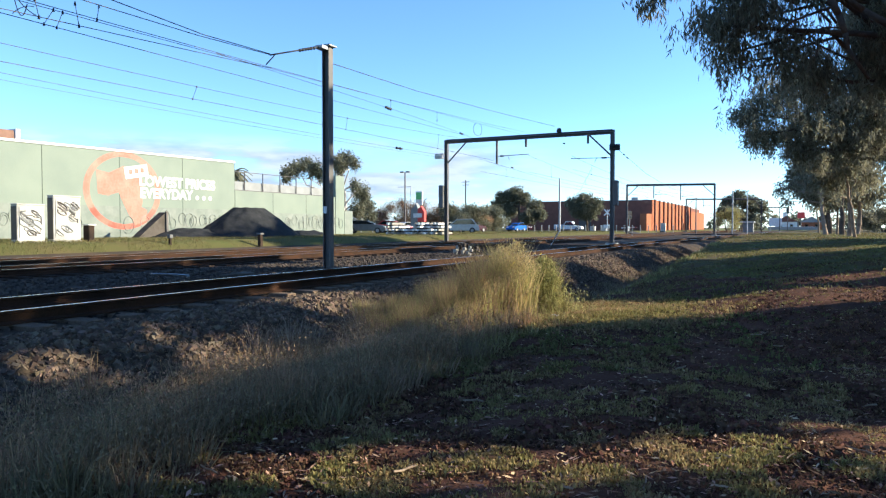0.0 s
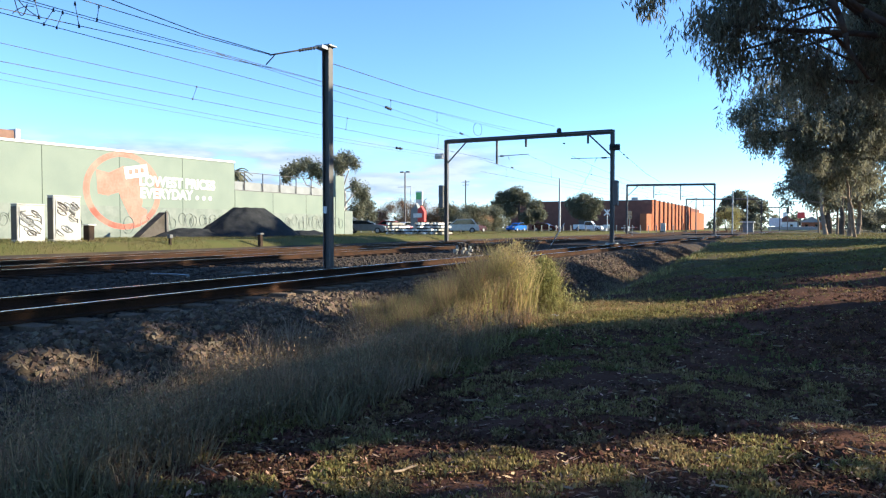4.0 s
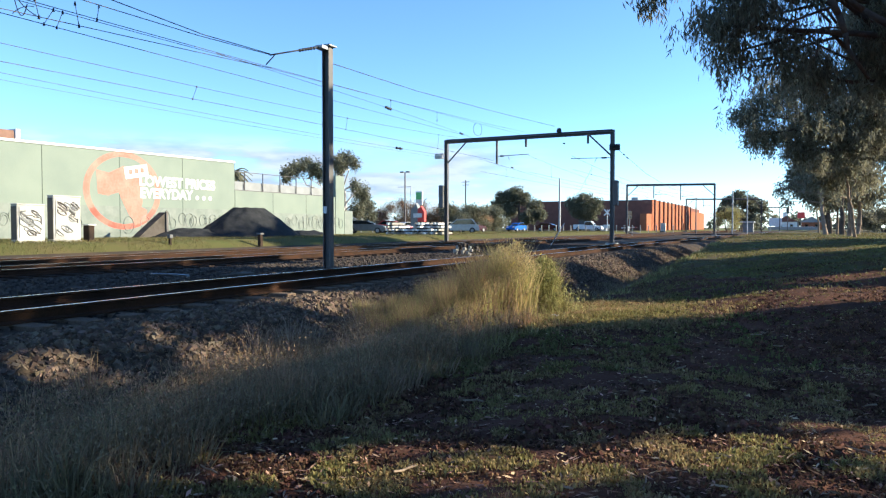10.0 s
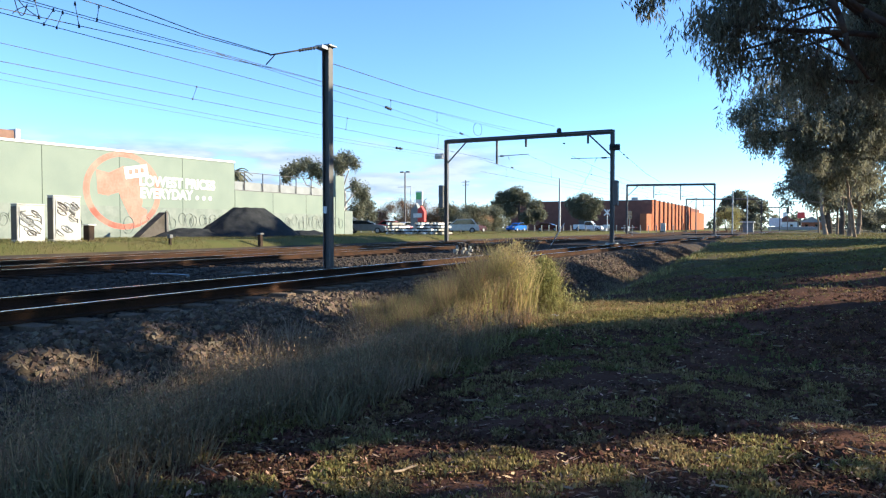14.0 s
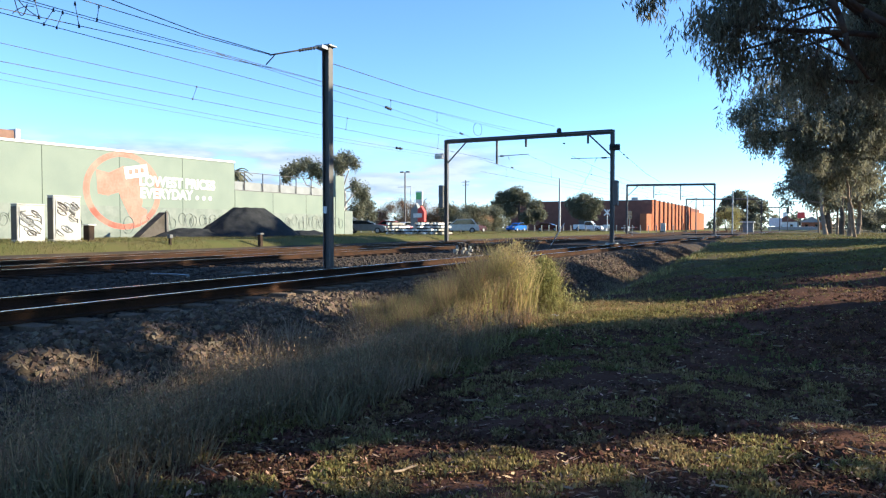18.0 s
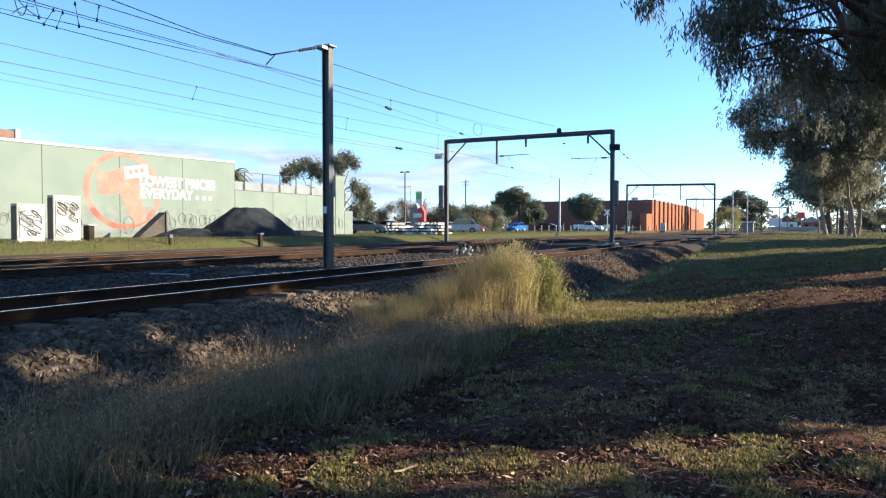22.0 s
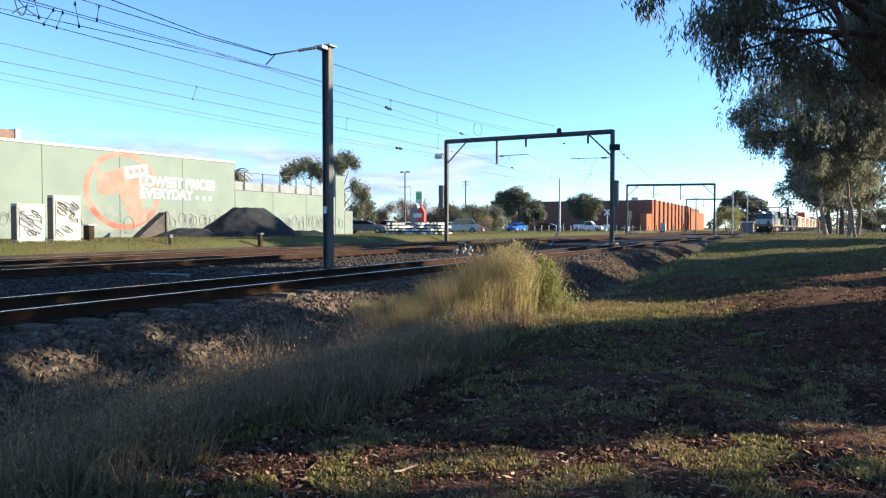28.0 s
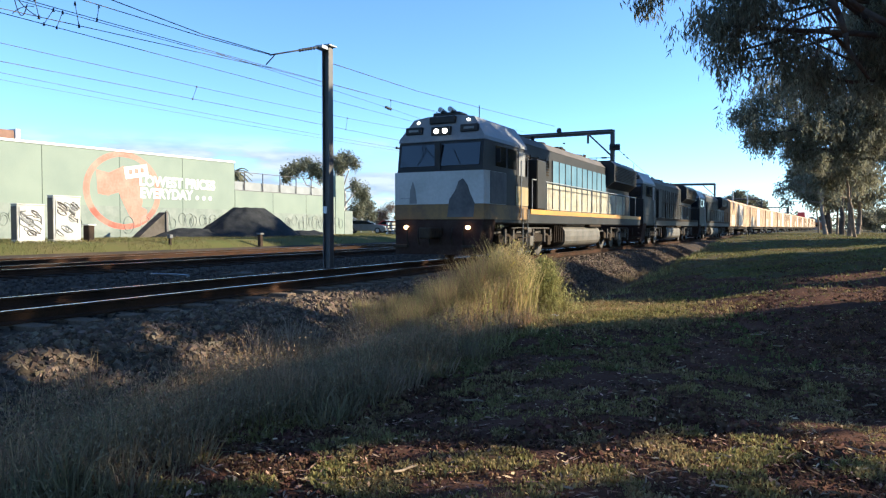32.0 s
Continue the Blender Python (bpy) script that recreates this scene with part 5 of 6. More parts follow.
part("gate_machine", cube(-28.9, -28.4, 139.7, 140.3, 0.2, 1.3, 0.03), M_WHITE, gate)
boom = part("boom", tube((-29.9, 139.9, 0.95), (-26.9, 139.9, 1.1), 0.07, 0.04), M_WHITE, gate)
for k in range(4):
    part("band", tube((-29.4 + 0.7 * k, 139.9, 0.975 + 0.035 * k), (-29.1 + 0.7 * k, 139.9, 0.99 + 0.035 * k), 0.075, 0.072), M_RED, boom, "red band")
for x, y, w, h, lab in ((-24.7, 157.0, 0.5, 1.7, "white steel cabinet by the brick warehouse"), (-33.8, 141.5, 0.6, 1.2, "white steel box beside the level crossing"), (-36.4, 143.0, 0.5, 1.0, "white steel box beside the level crossing")):
    cab = empty("relay_cabinet", lab, "equipment cabinet", "crossing cabinets")
    part("body", cube(x - w, x + w, y, y + 0.8, 0.3, 0.3 + h, 0.03), M_CABINET, cab)
    part("plinth", cube(x - w - 0.05, x + w + 0.05, y - 0.05, y + 0.85, 0.0, 0.3), M_DARKCONC, cab)
    part("door", cube(x - w * 0.85, x + w * 0.85, y - 0.03, y - 0.002, 0.4, 0.2 + h, 0.008), M_CABINET, cab)
hutch = empty("platform_shelter", "small grey shelter with a flat white roof by the line", "shelter")
part("body", cube(-12.1, -9.4, 214.0, 217.0, -0.3, 2.4), M_GREY, hutch)
part("roof", cube(-14.2, -9.0, 213.4, 217.4, 2.45, 2.75, 0.03), M_WHITE, hutch)
for x in (-14.0, -12.6):
    part("post", tube((x, 213.6, -0.3), (x, 213.6, 2.45), 0.07), M_GALV, hutch)
low = empty("boundary_wall", "long low white wall across the end of the line", "wall")
part("wall", cube(-8.0, 9.0, 300.0, 300.3, 0.2, 1.3), M_CONC, low)
part("coping", cube(-8.1, 9.1, 299.9, 300.4, 1.31, 1.42), M_CAP, low)
for x, y, w, h, wall_mat, roof_mat, lab in ((-1.8, 318.0, 4.0, 3.2, M_CAP, M_BRICK2, "white cottage with a dark tiled roof"), (7.5, 322.0, 3.6, 3.0, M_BRICK, M_ROOF, "brick cottage with a grey roof")):
    home = empty("cottage", lab + " far down the line", "house")
    part("wall", cube(x - w, x + w, y, y + 8, 0.2, 0.2 + h), wall_mat, home)
    part("roof", prism([(x - w - 0.5, 0.2 + h), (x + w + 0.5, 0.2 + h), (x, 2.6 + h)], y - 0.4, y + 8.4), roof_mat, home)
    for dx in (-0.5, 0.5):
        part("window", cube(x + dx * w - 0.6, x + dx * w + 0.6, y - 0.05, y - 0.002, 1.2, 2.4), M_GLASS, home)
sigmast = empty("signal_mast", "tall dark railway signal mast in the distance", "railway signal")
part("mast", tube((-1.0, 255.0, 0.0), (-1.0, 255.0, 7.2), 0.14), M_STEEL, sigmast)
part("signal_head", cube(-1.4, -0.6, 254.7, 255.0, 5.6, 7.4, 0.05), M_STEEL, sigmast)
shop = empty("roadside_shop", "low white shop with a red fascia far down the line", "building")
part("body", cube(-6.0, 3.0, 335, 345, 0.3, 3.2), M_GREY, shop)
part("fascia", cube(2.4, 5.2, 334.8, 334.98, 5.0, 7.6), M_RED, shop)
part("fascia_post", tube((3.8, 335.0, 0.2), (3.8, 335.0, 5.0), 0.12), M_GALV, shop)
part("sign_panel", cube(-3.2, -1.6, 334.8, 334.98, 5.6, 7.6), M_WHITE, shop)
part("sign_post", tube((-2.4, 335.0, 0.2), (-2.4, 335.0, 5.6), 0.12), M_GALV, shop)


# ---- freight train ----
P_CREAM = mat("loco_white", (0.45, 0.45, 0.44), 0.5, alt=(0.34, 0.34, 0.32), scale=1, fine=10, bump=0.05)
P_BLACK = mat("loco_dark_grey", (0.014, 0.015, 0.017), 0.55, alt=(0.028, 0.026, 0.024), spec=0.25, scale=1, fine=10, bump=0.05)
P_ROOFGREY = mat("loco_roof_grey", (0.2, 0.2, 0.2), 0.5, 0.1, alt=(0.14, 0.14, 0.14), scale=1, fine=10, bump=0.05)
P_PILOT = mat("pilot_black", (0.032, 0.018, 0.015), 0.88, alt=(0.05, 0.035, 0.028), scale=2, fine=12, bump=0.1)
P_ROOFEDGE = mat("brown_grey_roof_edge", (0.12, 0.1, 0.085), 0.8, alt=(0.07, 0.06, 0.055), scale=1, fine=10, bump=0.1)
# Cream darkened and mottled for grime and for partial tree shade.
P_PANEL = mat("grimy_shaded_cream", (0.42, 0.38, 0.28), 0.55, alt=(0.24, 0.21, 0.15), scale=2.2, fine=9, bump=0.05)
P_CABSIDE = mat("cab_side_cream", (0.36, 0.28, 0.13), 0.5, alt=(0.26, 0.2, 0.1), scale=1, fine=10, bump=0.05)
P_PATCH = mat("nose_patch", (0.05, 0.05, 0.056), 0.7, alt=(0.1, 0.1, 0.1), scale=2, fine=12, bump=0.05)
P_GOLD = mat("loco_gold", (0.55, 0.27, 0.04), 0.45, alt=(0.38, 0.19, 0.05), scale=1, fine=10, bump=0.05)
# Gold of the nose, darkened for tarnish and for the shaded front.
P_TARNSHADE = mat("loco_tarnished_shaded_gold", (0.22, 0.125, 0.035), 0.6, alt=(0.1, 0.06, 0.03), scale=1.2, fine=9, bump=0.05)
P_TEAL = mat("loco_teal", (0.05, 0.14, 0.21), 0.5, alt=(0.1, 0.2, 0.27), scale=1, fine=10, bump=0.05)
P_UNDER = mat("underframe_grime", (0.026, 0.021, 0.018), 0.88, alt=(0.06, 0.045, 0.032), scale=2, fine=15, bump=0.3)
P_SPRING = mat("bogie_dust", (0.085, 0.07, 0.058), 0.8, alt=(0.04, 0.034, 0.03), scale=3, fine=20, bump=0.2)
P_TANK = mat("fuel_tank_grey", (0.12, 0.105, 0.085), 0.65, alt=(0.06, 0.052, 0.042), scale=1.5, fine=12, bump=0.1)
P_VAN = mat("wagon_cream", (0.5, 0.33, 0.18), 0.7, alt=(0.36, 0.23, 0.13), scale=0.5, fine=6, bump=0.1)
P_VAN2 = mat("wagon_patch", (0.58, 0.46, 0.33), 0.6, scale=0.5, fine=6, bump=0.1)


def build_bogie(top, y, axles, r):
    span = 1.85
    b = part("bogie", cube(-1.15, 1.15, y - span * (axles - 1) / 2 - 0.6, y + span * (axles - 1) / 2 + 0.6, 0.55, 0.8, 0.03), P_UNDER, top)
    for s in (-1, 1):
        part("side_frame", cube(s * 1.12 - 0.08, s * 1.12 + 0.08, y - span * (axles - 1) / 2 - 0.75, y + span * (axles - 1) / 2 + 0.75, 0.5, 0.78, 0.03), P_UNDER, b)
    for k in range(axles):
        yy = y + (k - (axles - 1) / 2) * span
        for s in (-1, 1):
            part("wheel", tube((s * 0.74, yy, r), (s * 0.88, yy, r), r, n=20), P_UNDER, b)
            part("axle_box", cube(s * 1.2 - 0.1, s * 1.2 + 0.12, yy - 0.17, yy + 0.17, 0.38, 0.72, 0.02), P_TANK if k == 1 else P_UNDER, b)
            for d in (-0.34, 0.34):
                part("spring", tube((s * 1.2, yy + d, 0.5), (s * 1.2, yy + d, 0.95), 0.085, n=8), P_SPRING, b)
            part("tyre", tube((s * 0.86, yy, r), (s * 0.895, yy, r), r * 0.97, r * 0.9, 24), P_SPRING, b, "worn steel tyre")
            part("brake_block", cube(s * 0.82 - 0.09, s * 0.82 + 0.09, yy + r + 0.02, yy + r + 0.11, r - 0.2, r + 0.2, 0.02), P_UNDER, b)
    for s in (-1, 1):
        part("brake_cylinder", tube((s * 1.26, y - 0.55, 0.9), (s * 1.26, y - 0.15, 0.9), 0.12, n=10), P_SPRING, b)
        part("brake_pipe", tube((s * 1.3, y - span, 0.98), (s * 1.3, y + span, 0.98), 0.025, n=5), P_SPRING, b)


def skin(bm, rows):
    """Joins equal rings of points into a shell."""
    rings = [[bm.verts.new(p) for p in row] for row in rows]
    for a, b in zip(rings, rings[1:]):
        for i in range(len(a)):
            j = (i + 1) % len(a)
            bm.faces.new((a[i], a[j], b[j], b[i]))
    bm.faces.new(rings[0][::-1])
    bm.faces.new(rings[-1])
    bmesh.ops.recalc_face_normals(bm, faces=bm.faces)
    return bm


def build_loco(label, lead):
    t = empty("locomotive", label, "locomotive", "locomotives of the train")
    part("frame", cube(-1.45, 1.45, 0.9, 21.6, 1.12, 1.6, 0.03), P_BLACK, t)
    for s in (-1, 1):
        part("sill_stripe", cube(s * 1.455 - 0.012, s * 1.455 + 0.012, 3.9, 21.6, 1.44, 1.6), P_GOLD if lead else P_UNDER, t, "golden yellow sill stripe" if lead else "")
    # nose and cab
    nose = [(-1.47, 1.68), (1.47, 1.68), (1.47, 2.62), (-1.47, 2.62)]
    part("nose", skin(bmesh.new(), [[(x * (1 if y > 0.3 else 0.985), y, z) for x, z in nose] for y in (0.1, 0.35, 1.7)]), P_CREAM if lead else P_BLACK, t, "white nose band")
    part("nose_stripe", skin(bmesh.new(), [[(x * (1 if y > 0.3 else 0.985), y, z) for x, z in ((-1.47, 1.24), (1.47, 1.24), (1.47, 1.675), (-1.47, 1.675))] for y in (0.1, 0.35, 3.6)]), P_TARNSHADE if lead else P_BLACK, t, "tarnished gold band, darkened for shade")
    part("pilot", skin(bmesh.new(), [[(-1.45, y0, 1.235), (1.45, y0, 1.235), (1.3, y1, 0.22), (-1.3, y1, 0.22)] for y0, y1 in ((0.12, -0.1), (1.0, 0.9))]), P_PILOT, t, "black pilot plate")
    part("coupler", cube(-0.18, 0.18, -0.75, 0.1, 0.68, 1.0, 0.04), P_UNDER, t)
    for s in (-1, 1):
        part("buffer_step", cube(s * 1.1 - 0.22, s * 1.1 + 0.22, -0.18, 0.1, 0.42, 0.5, 0.01), P_UNDER, t)
    # Cab and nose sides are coloured dark for tree shade over cream paint.
    part("cab_side", skin(bmesh.new(), [[(x, y, z) for x, z in nose] for y in (1.702, 3.6)]), P_BLACK, t)
    for s in (-1, 1) if lead else ():
        part("cab_panel", cube(s * 1.475 - 0.012, s * 1.475 + 0.012, 2.5, 3.58, 1.69, 2.28), P_CABSIDE, t, "cream yellow panel low on the cab side")
        part("nose_side_shade", cube(s * 1.475 - 0.012, s * 1.475 + 0.012, 0.5, 1.7, 1.69, 2.61), P_PATCH, t, "nose side coloured dark for tree shade")
    cab = [(-1.38, 2.63), (1.38, 2.63), (1.38, 3.5), (-1.38, 3.5)]
    part("cab", skin(bmesh.new(), [[(x, y + (0.14 if z > 3 else 0.0), z) for x, z in cab] for y in (0.14, 3.55)]), P_BLACK, t)
    brow = [(-1.4, 3.51), (1.4, 3.51), (1.38, 3.62), (0.98, 4.2), (0.5, 4.27), (-0.5, 4.27), (-0.98, 4.2), (-1.38, 3.62)]
    part("cab_roof", skin(bmesh.new(), [[(x, y + (z - 3.5) * (0.32 if y < 1 else 0), z) for x, z in brow] for y in (0.24, 3.7)]), P_ROOFGREY, t, "grey sloping cab roof")
    for a, b in ((-1.28, -0.12), (0.06, 1.28)):
        w = part("windscreen", skin(bmesh.new(), [[(a, y, 2.78), (b, y, 2.78), (b, y + 0.12, 3.42), (a, y + 0.12, 3.42)] for y in (0.13, 0.2)]), M_GLASS, t, "dark windscreen pane")
    for s in (-1, 1):
        part("side_window", cube(s * 1.385 - 0.012, s * 1.385 + 0.012, 1.1, 1.9, 2.8, 3.4), M_GLASS, t)
        part("side_window", cube(s * 1.385 - 0.012, s * 1.385 + 0.012, 2.05, 2.75, 2.8, 3.4), M_GLASS, t)
        part("cab_door", cube(s * 1.39 - 0.012, s * 1.39 + 0.012, 2.95, 3.5, 1.7, 3.4), P_ROOFGREY, t)
        part("grab_rail", tube((s * 1.5, 2.9, 1.3), (s * 1.5, 2.9, 3.1), 0.02, n=6), M_GALV, t)
        part("number_panel", cube(s * 0.9 - 0.28, s * 0.9 + 0.28, 0.27, 0.42, 3.74, 3.96, 0.02), P_BLACK, t, "dark number panel with a pale bar")
        part("number_bar", cube(s * 0.9 - 0.16, s * 0.9 + 0.16, 0.258, 0.272, 3.82, 3.88), P_ROOFGREY, t)
        if lead:
            part("marker_lamp", tube((s * 0.82, 0.42, 4.1), (s * 0.82, 0.55, 4.1), 0.045, n=10), M_LAMP, t)
            part("ditch_lamp", tube((s * 1.0, -0.06, 1.0), (s * 1.0, 0.06, 1.0), 0.055, n=12), M_DITCHLAMP, t, "glowing amber ditch lamp")
            part("headlamp", tube((s * 0.14, 0.24, 3.8), (s * 0.14, 0.5, 3.8), 0.07, n=14), M_LAMP, t, "glowing headlamp")
    part("lamp_housing", cube(-0.32, 0.32, 0.26, 0.5, 3.68, 3.93, 0.02), P_BLACK, t, "dark headlamp housing")
    part("roof_recess", cube(-0.42, 0.42, 0.34, 0.6, 4.03, 4.24, 0.02), P_BLACK, t, "dark recess above the headlamps")
    for s in (-1, 1):
        part("wiper", tube((s * 0.7, 0.1, 2.8), (s * 0.45, 0.18, 3.25), 0.007, n=5), P_BLACK, t)
        part("mirror", cube(s * 1.52 - 0.07, s * 1.52 + 0.07, 0.95, 1.0, 2.9, 3.3, 0.01), P_BLACK, t)
    part("windscreen_pillar", cube(-0.12, 0.06, 0.11, 0.16, 2.66, 3.45), P_BLACK, t)
    part("nose_rail", tube((-1.2, 0.02, 1.85), (-0.9, 0.02, 1.85), 0.015, n=5), M_GALV, t)
    part("roof_horn", cube(-0.45, 0.45, 0.62, 1.2, 4.22, 4.4, 0.04), P_BLACK, t)
    if lead:
        part("nose_panel", skin(bmesh.new(), [[(0.3, y, 1.3), (1.12, y, 1.3), (1.16, y, 1.7), (1.02, y, 1.98), (0.95, y, 2.2), (0.8, y, 2.4), (0.66, y, 2.32), (0.55, y, 2.05), (0.36, y, 1.8)] for y in (0.09, 0.12)]), P_PATCH, t, "dark patch on the nose")
        part("nose_panel", skin(bmesh.new(), [[(-0.95, y, 1.7), (-0.7, y, 1.7), (-0.75, y, 2.1), (-0.83, y, 2.35), (-0.92, y, 2.1)] for y in (0.093, 0.12)]), P_ROOFGREY, t, "grey patch on the nose")
    # hood
    hood = [(-1.02, 1.61), (1.02, 1.61), (1.02, 3.85), (0.75, 4.12), (-0.75, 4.12), (-1.02, 3.85)]
    part("hood", prism(hood, 3.72, 15.6), P_BLACK, t)
    part("radiator_hood", prism([(-1.02, 1.62), (1.02, 1.62), (1.02, 2.9), (1.42, 3.2), (1.42, 4.0), (1.2, 4.2), (-1.2, 4.2), (-1.42, 4.0), (-1.42, 3.2), (-1.02, 2.9)], 15.62, 20.6), P_BLACK, t)
    for s in (-1, 1):
        if lead:
            part("white_panel", cube(s * 1.03 - 0.012, s * 1.03 + 0.012, 4.3, 19.5, 1.66, 2.6), P_PANEL, t, "grimy cream lower hood panel, darkened for part shade")
            part("teal_panel", cube(s * 1.03 - 0.012, s * 1.03 + 0.012, 7.4, 15.5, 2.64, 3.5), P_TEAL, t, "blue-green hood panel")
        for k in range(14):
            part("hood_door", cube(s * 1.045 - 0.014, s * 1.045 + 0.014, 4.2 + 0.8 * k, 4.26 + 0.8 * k, 1.7, 3.5), P_BLACK, t)
        for k in range(12):
            part("rail_post", tube((s * 1.4, 4.2 + 1.48 * k, 1.6), (s * 1.4, 4.2 + 1.48 * k, 2.6), 0.02, n=6), M_GALV if lead else P_UNDER, t)
        part("hand_rail", tube((s * 1.4, 4.2, 2.6), (s * 1.4, 20.5, 2.6), 0.02, n=6), M_GALV if lead else P_UNDER, t)
        part("equipment_box", cube(s * 1.25 - 0.2, s * 1.25 + 0.2, 4.6, 5.5, 1.62, 3.3, 0.03), P_BLACK, t)
        for k in range(4):
            part("step", cube(s * 1.3 - 0.15, s * 1.3 + 0.15, 20.9, 21.4, 0.4 + 0.3 * k, 0.43 + 0.3 * k), P_UNDER, t)
    for k in range(5):
        part("roof_fan", tube((0, 5.5 + 2.6 * k, 4.1), (0, 5.5 + 2.6 * k, 4.28), 0.55, 0.5, 14), P_UNDER, t)
    part("exhaust", cube(-0.35, 0.35, 10.3, 11.2, 4.12, 4.36, 0.03), P_UNDER, t)
    ring = [(1.36 * math.copysign(abs(math.cos(a)) ** 0.45, math.cos(a)), 0.66 + 0.47 * math.copysign(abs(math.sin(a)) ** 0.6, math.sin(a))) for a in np.linspace(0, math.tau, 28, endpoint=False)]
    tank = part("fuel_tank", prism(ring, 8.0, 13.2), P_TANK, t, "dusty grey-brown fuel tank")
    for y in (7.94, 13.2):
        part("end_plate", prism([(x * 0.93, 0.68 + (z - 0.68) * 0.9) for x, z in ring], y, y + 0.06), P_UNDER, tank)
    for s in (-1, 1):
        part("air_reservoir", tube((s * 1.22, 8.3, 1.22), (s * 1.22, 10.9, 1.22), 0.17, n=14), P_TANK, t, "dusty air reservoir under the sill")
        part("battery_box", cube(s * 1.25 - 0.18, s * 1.25 + 0.18, 11.3, 13.1, 1.02, 1.42, 0.03), P_UNDER, t)
        for k in range(5):
            part("sand_pipe", tube((s * 1.3, 6.9 + 0.24 * k, 1.15), (s * 1.24, 7.0 + 0.24 * k, 0.45), 0.03, n=6), P_UNDER, t)
        for k in range(4):
            part("cab_step", cube(s * 1.42 - 0.1, s * 1.42 + 0.1, 3.1, 3.5, 0.38 + 0.28 * k, 0.42 + 0.28 * k), P_UNDER, t)
        part("ladder_rail", tube((s * 1.5, 3.08, 0.36), (s * 1.5, 3.08, 1.6), 0.018, n=5), M_GALV, t)
        part("ladder_rail", tube((s * 1.5, 3.52, 0.36), (s * 1.5, 3.52, 1.6), 0.018, n=5), M_GALV, t)
        part("grab_rail", tube((s * 1.44, 3.66, 1.7), (s * 1.44, 3.66, 3.3), 0.018, n=5), M_GALV, t)
        # Brown-grey strip along the chamfer of the black hood.
        part("hood_roof", skin(bmesh.new(), [[(s * 1.03, y, 3.84), (s * 0.755, y, 4.13), (s * 0.7, y, 4.125), (s * 0.98, y, 3.83)] for y in (3.8, 15.55)]), P_ROOFEDGE, t, "brown-grey roof edge")
        for k in range(9):
            part("grille_slat", cube(s * 1.425 - 0.015, s * 1.425 + 0.015, 15.8, 20.4, 3.28 + 0.075 * k, 3.31 + 0.075 * k), P_UNDER, t)
        for k in range(6):
            part("grille_slat", cube(s * 1.035 - 0.016, s * 1.035 + 0.016, 4.4, 7.0, 2.9 + 0.1 * k, 2.95 + 0.1 * k), P_UNDER, t)
        for k in range(3):
            part("lifting_eye", cube(s * 0.72 - 0.04, s * 0.72 + 0.04, 6.0 + 3.4 * k, 6.2 + 3.4 * k, 4.12, 4.24), P_UNDER, t)
        part("inspection_door", cube(s * 1.052 - 0.012, s * 1.052 + 0.012, 5.6, 6.35, 1.75, 3.3), P_PANEL if lead else P_ROOFGREY, t, "pale sunlit engine room door" if lead else "")
        part("door_window", cube(s * 1.07 - 0.008, s * 1.07 + 0.008, 5.75, 6.2, 2.65, 3.15), M_GLASS, t)
    for s in (-1, 1):
        part("horn", tube((s * 0.16, 1.0, 4.45), (s * 0.16, 0.55, 4.47), 0.03, 0.08, 10), M_GALV, t)
    part("antenna", tube((0.5, 1.9, 4.25), (0.5, 1.9, 4.75), 0.015, n=5), M_STEEL, t)
    part("radio_pod", cube(-0.55, -0.15, 1.6, 2.2, 4.27, 4.42, 0.04), P_BLACK, t)
    for k in range(6):
        part("hose", strand([(-0.9 + 0.36 * k, -0.05 - 0.1 * math.sin(a), 1.0 - 0.16 * a) for a in np.linspace(0, 3.1, 7)], 0.025), P_UNDER, t)
    build_bogie(t, 4.4, 3, 0.5)
    build_bogie(t, 17.2, 3, 0.5)
    return t


def build_van(label, patch):
    t = empty("freight_wagon", label, "freight wagon", "covered wagons of the train")
    part("underframe", cube(-1.2, 1.2, 0.6, 21.0, 0.85, 1.15, 0.02), P_UNDER, t)
    roof = [(-1.45, 1.16), (1.45, 1.16), (1.45, 3.9), (1.05, 4.2), (-1.05, 4.2), (-1.45, 3.9)]
    part("body", prism(roof, 0.4, 21.2), P_VAN, t)
    for k in range(15):
        for s in (-1, 1):
            part("rib", cube(s * 1.465 - 0.03, s * 1.465 + 0.03, 0.8 + 1.42 * k, 0.9 + 1.42 * k, 1.2, 3.88), P_VAN, t)
    for s in (-1, 1):
        part("door", cube(s * 1.47 - 0.025, s * 1.47 + 0.025, 8.2, 12.8, 1.25, 3.8), patch, t, "pale sliding door")
        part("lower_panel", cube(s * 1.46 - 0.02, s * 1.46 + 0.02, 1.2, 4.5, 1.25, 2.5), patch, t)
    build_bogie(t, 3.2, 2, 0.45)
    build_bogie(t, 18.4, 2, 0.45)
    return t


loco_1 = build_loco("lead diesel locomotive with white nose band and lit headlamps", True)
loco_2 = build_loco("dark diesel locomotive coupled behind the leader", False)
loco_3 = copy_thing(loco_2, Matrix.Identity(4))
vans = [build_van("covered freight wagon with ribbed cream sides", P_VAN2)]
for k in range(9):
    vans.append(copy_thing(vans[0], Matrix.Identity(4)))
TRAIN = [(loco_1, 0.0), (loco_2, 22.3), (loco_3, 44.6)] + [(v, 66.9 + 22.0 * i) for i, v in enumerate(vans)]


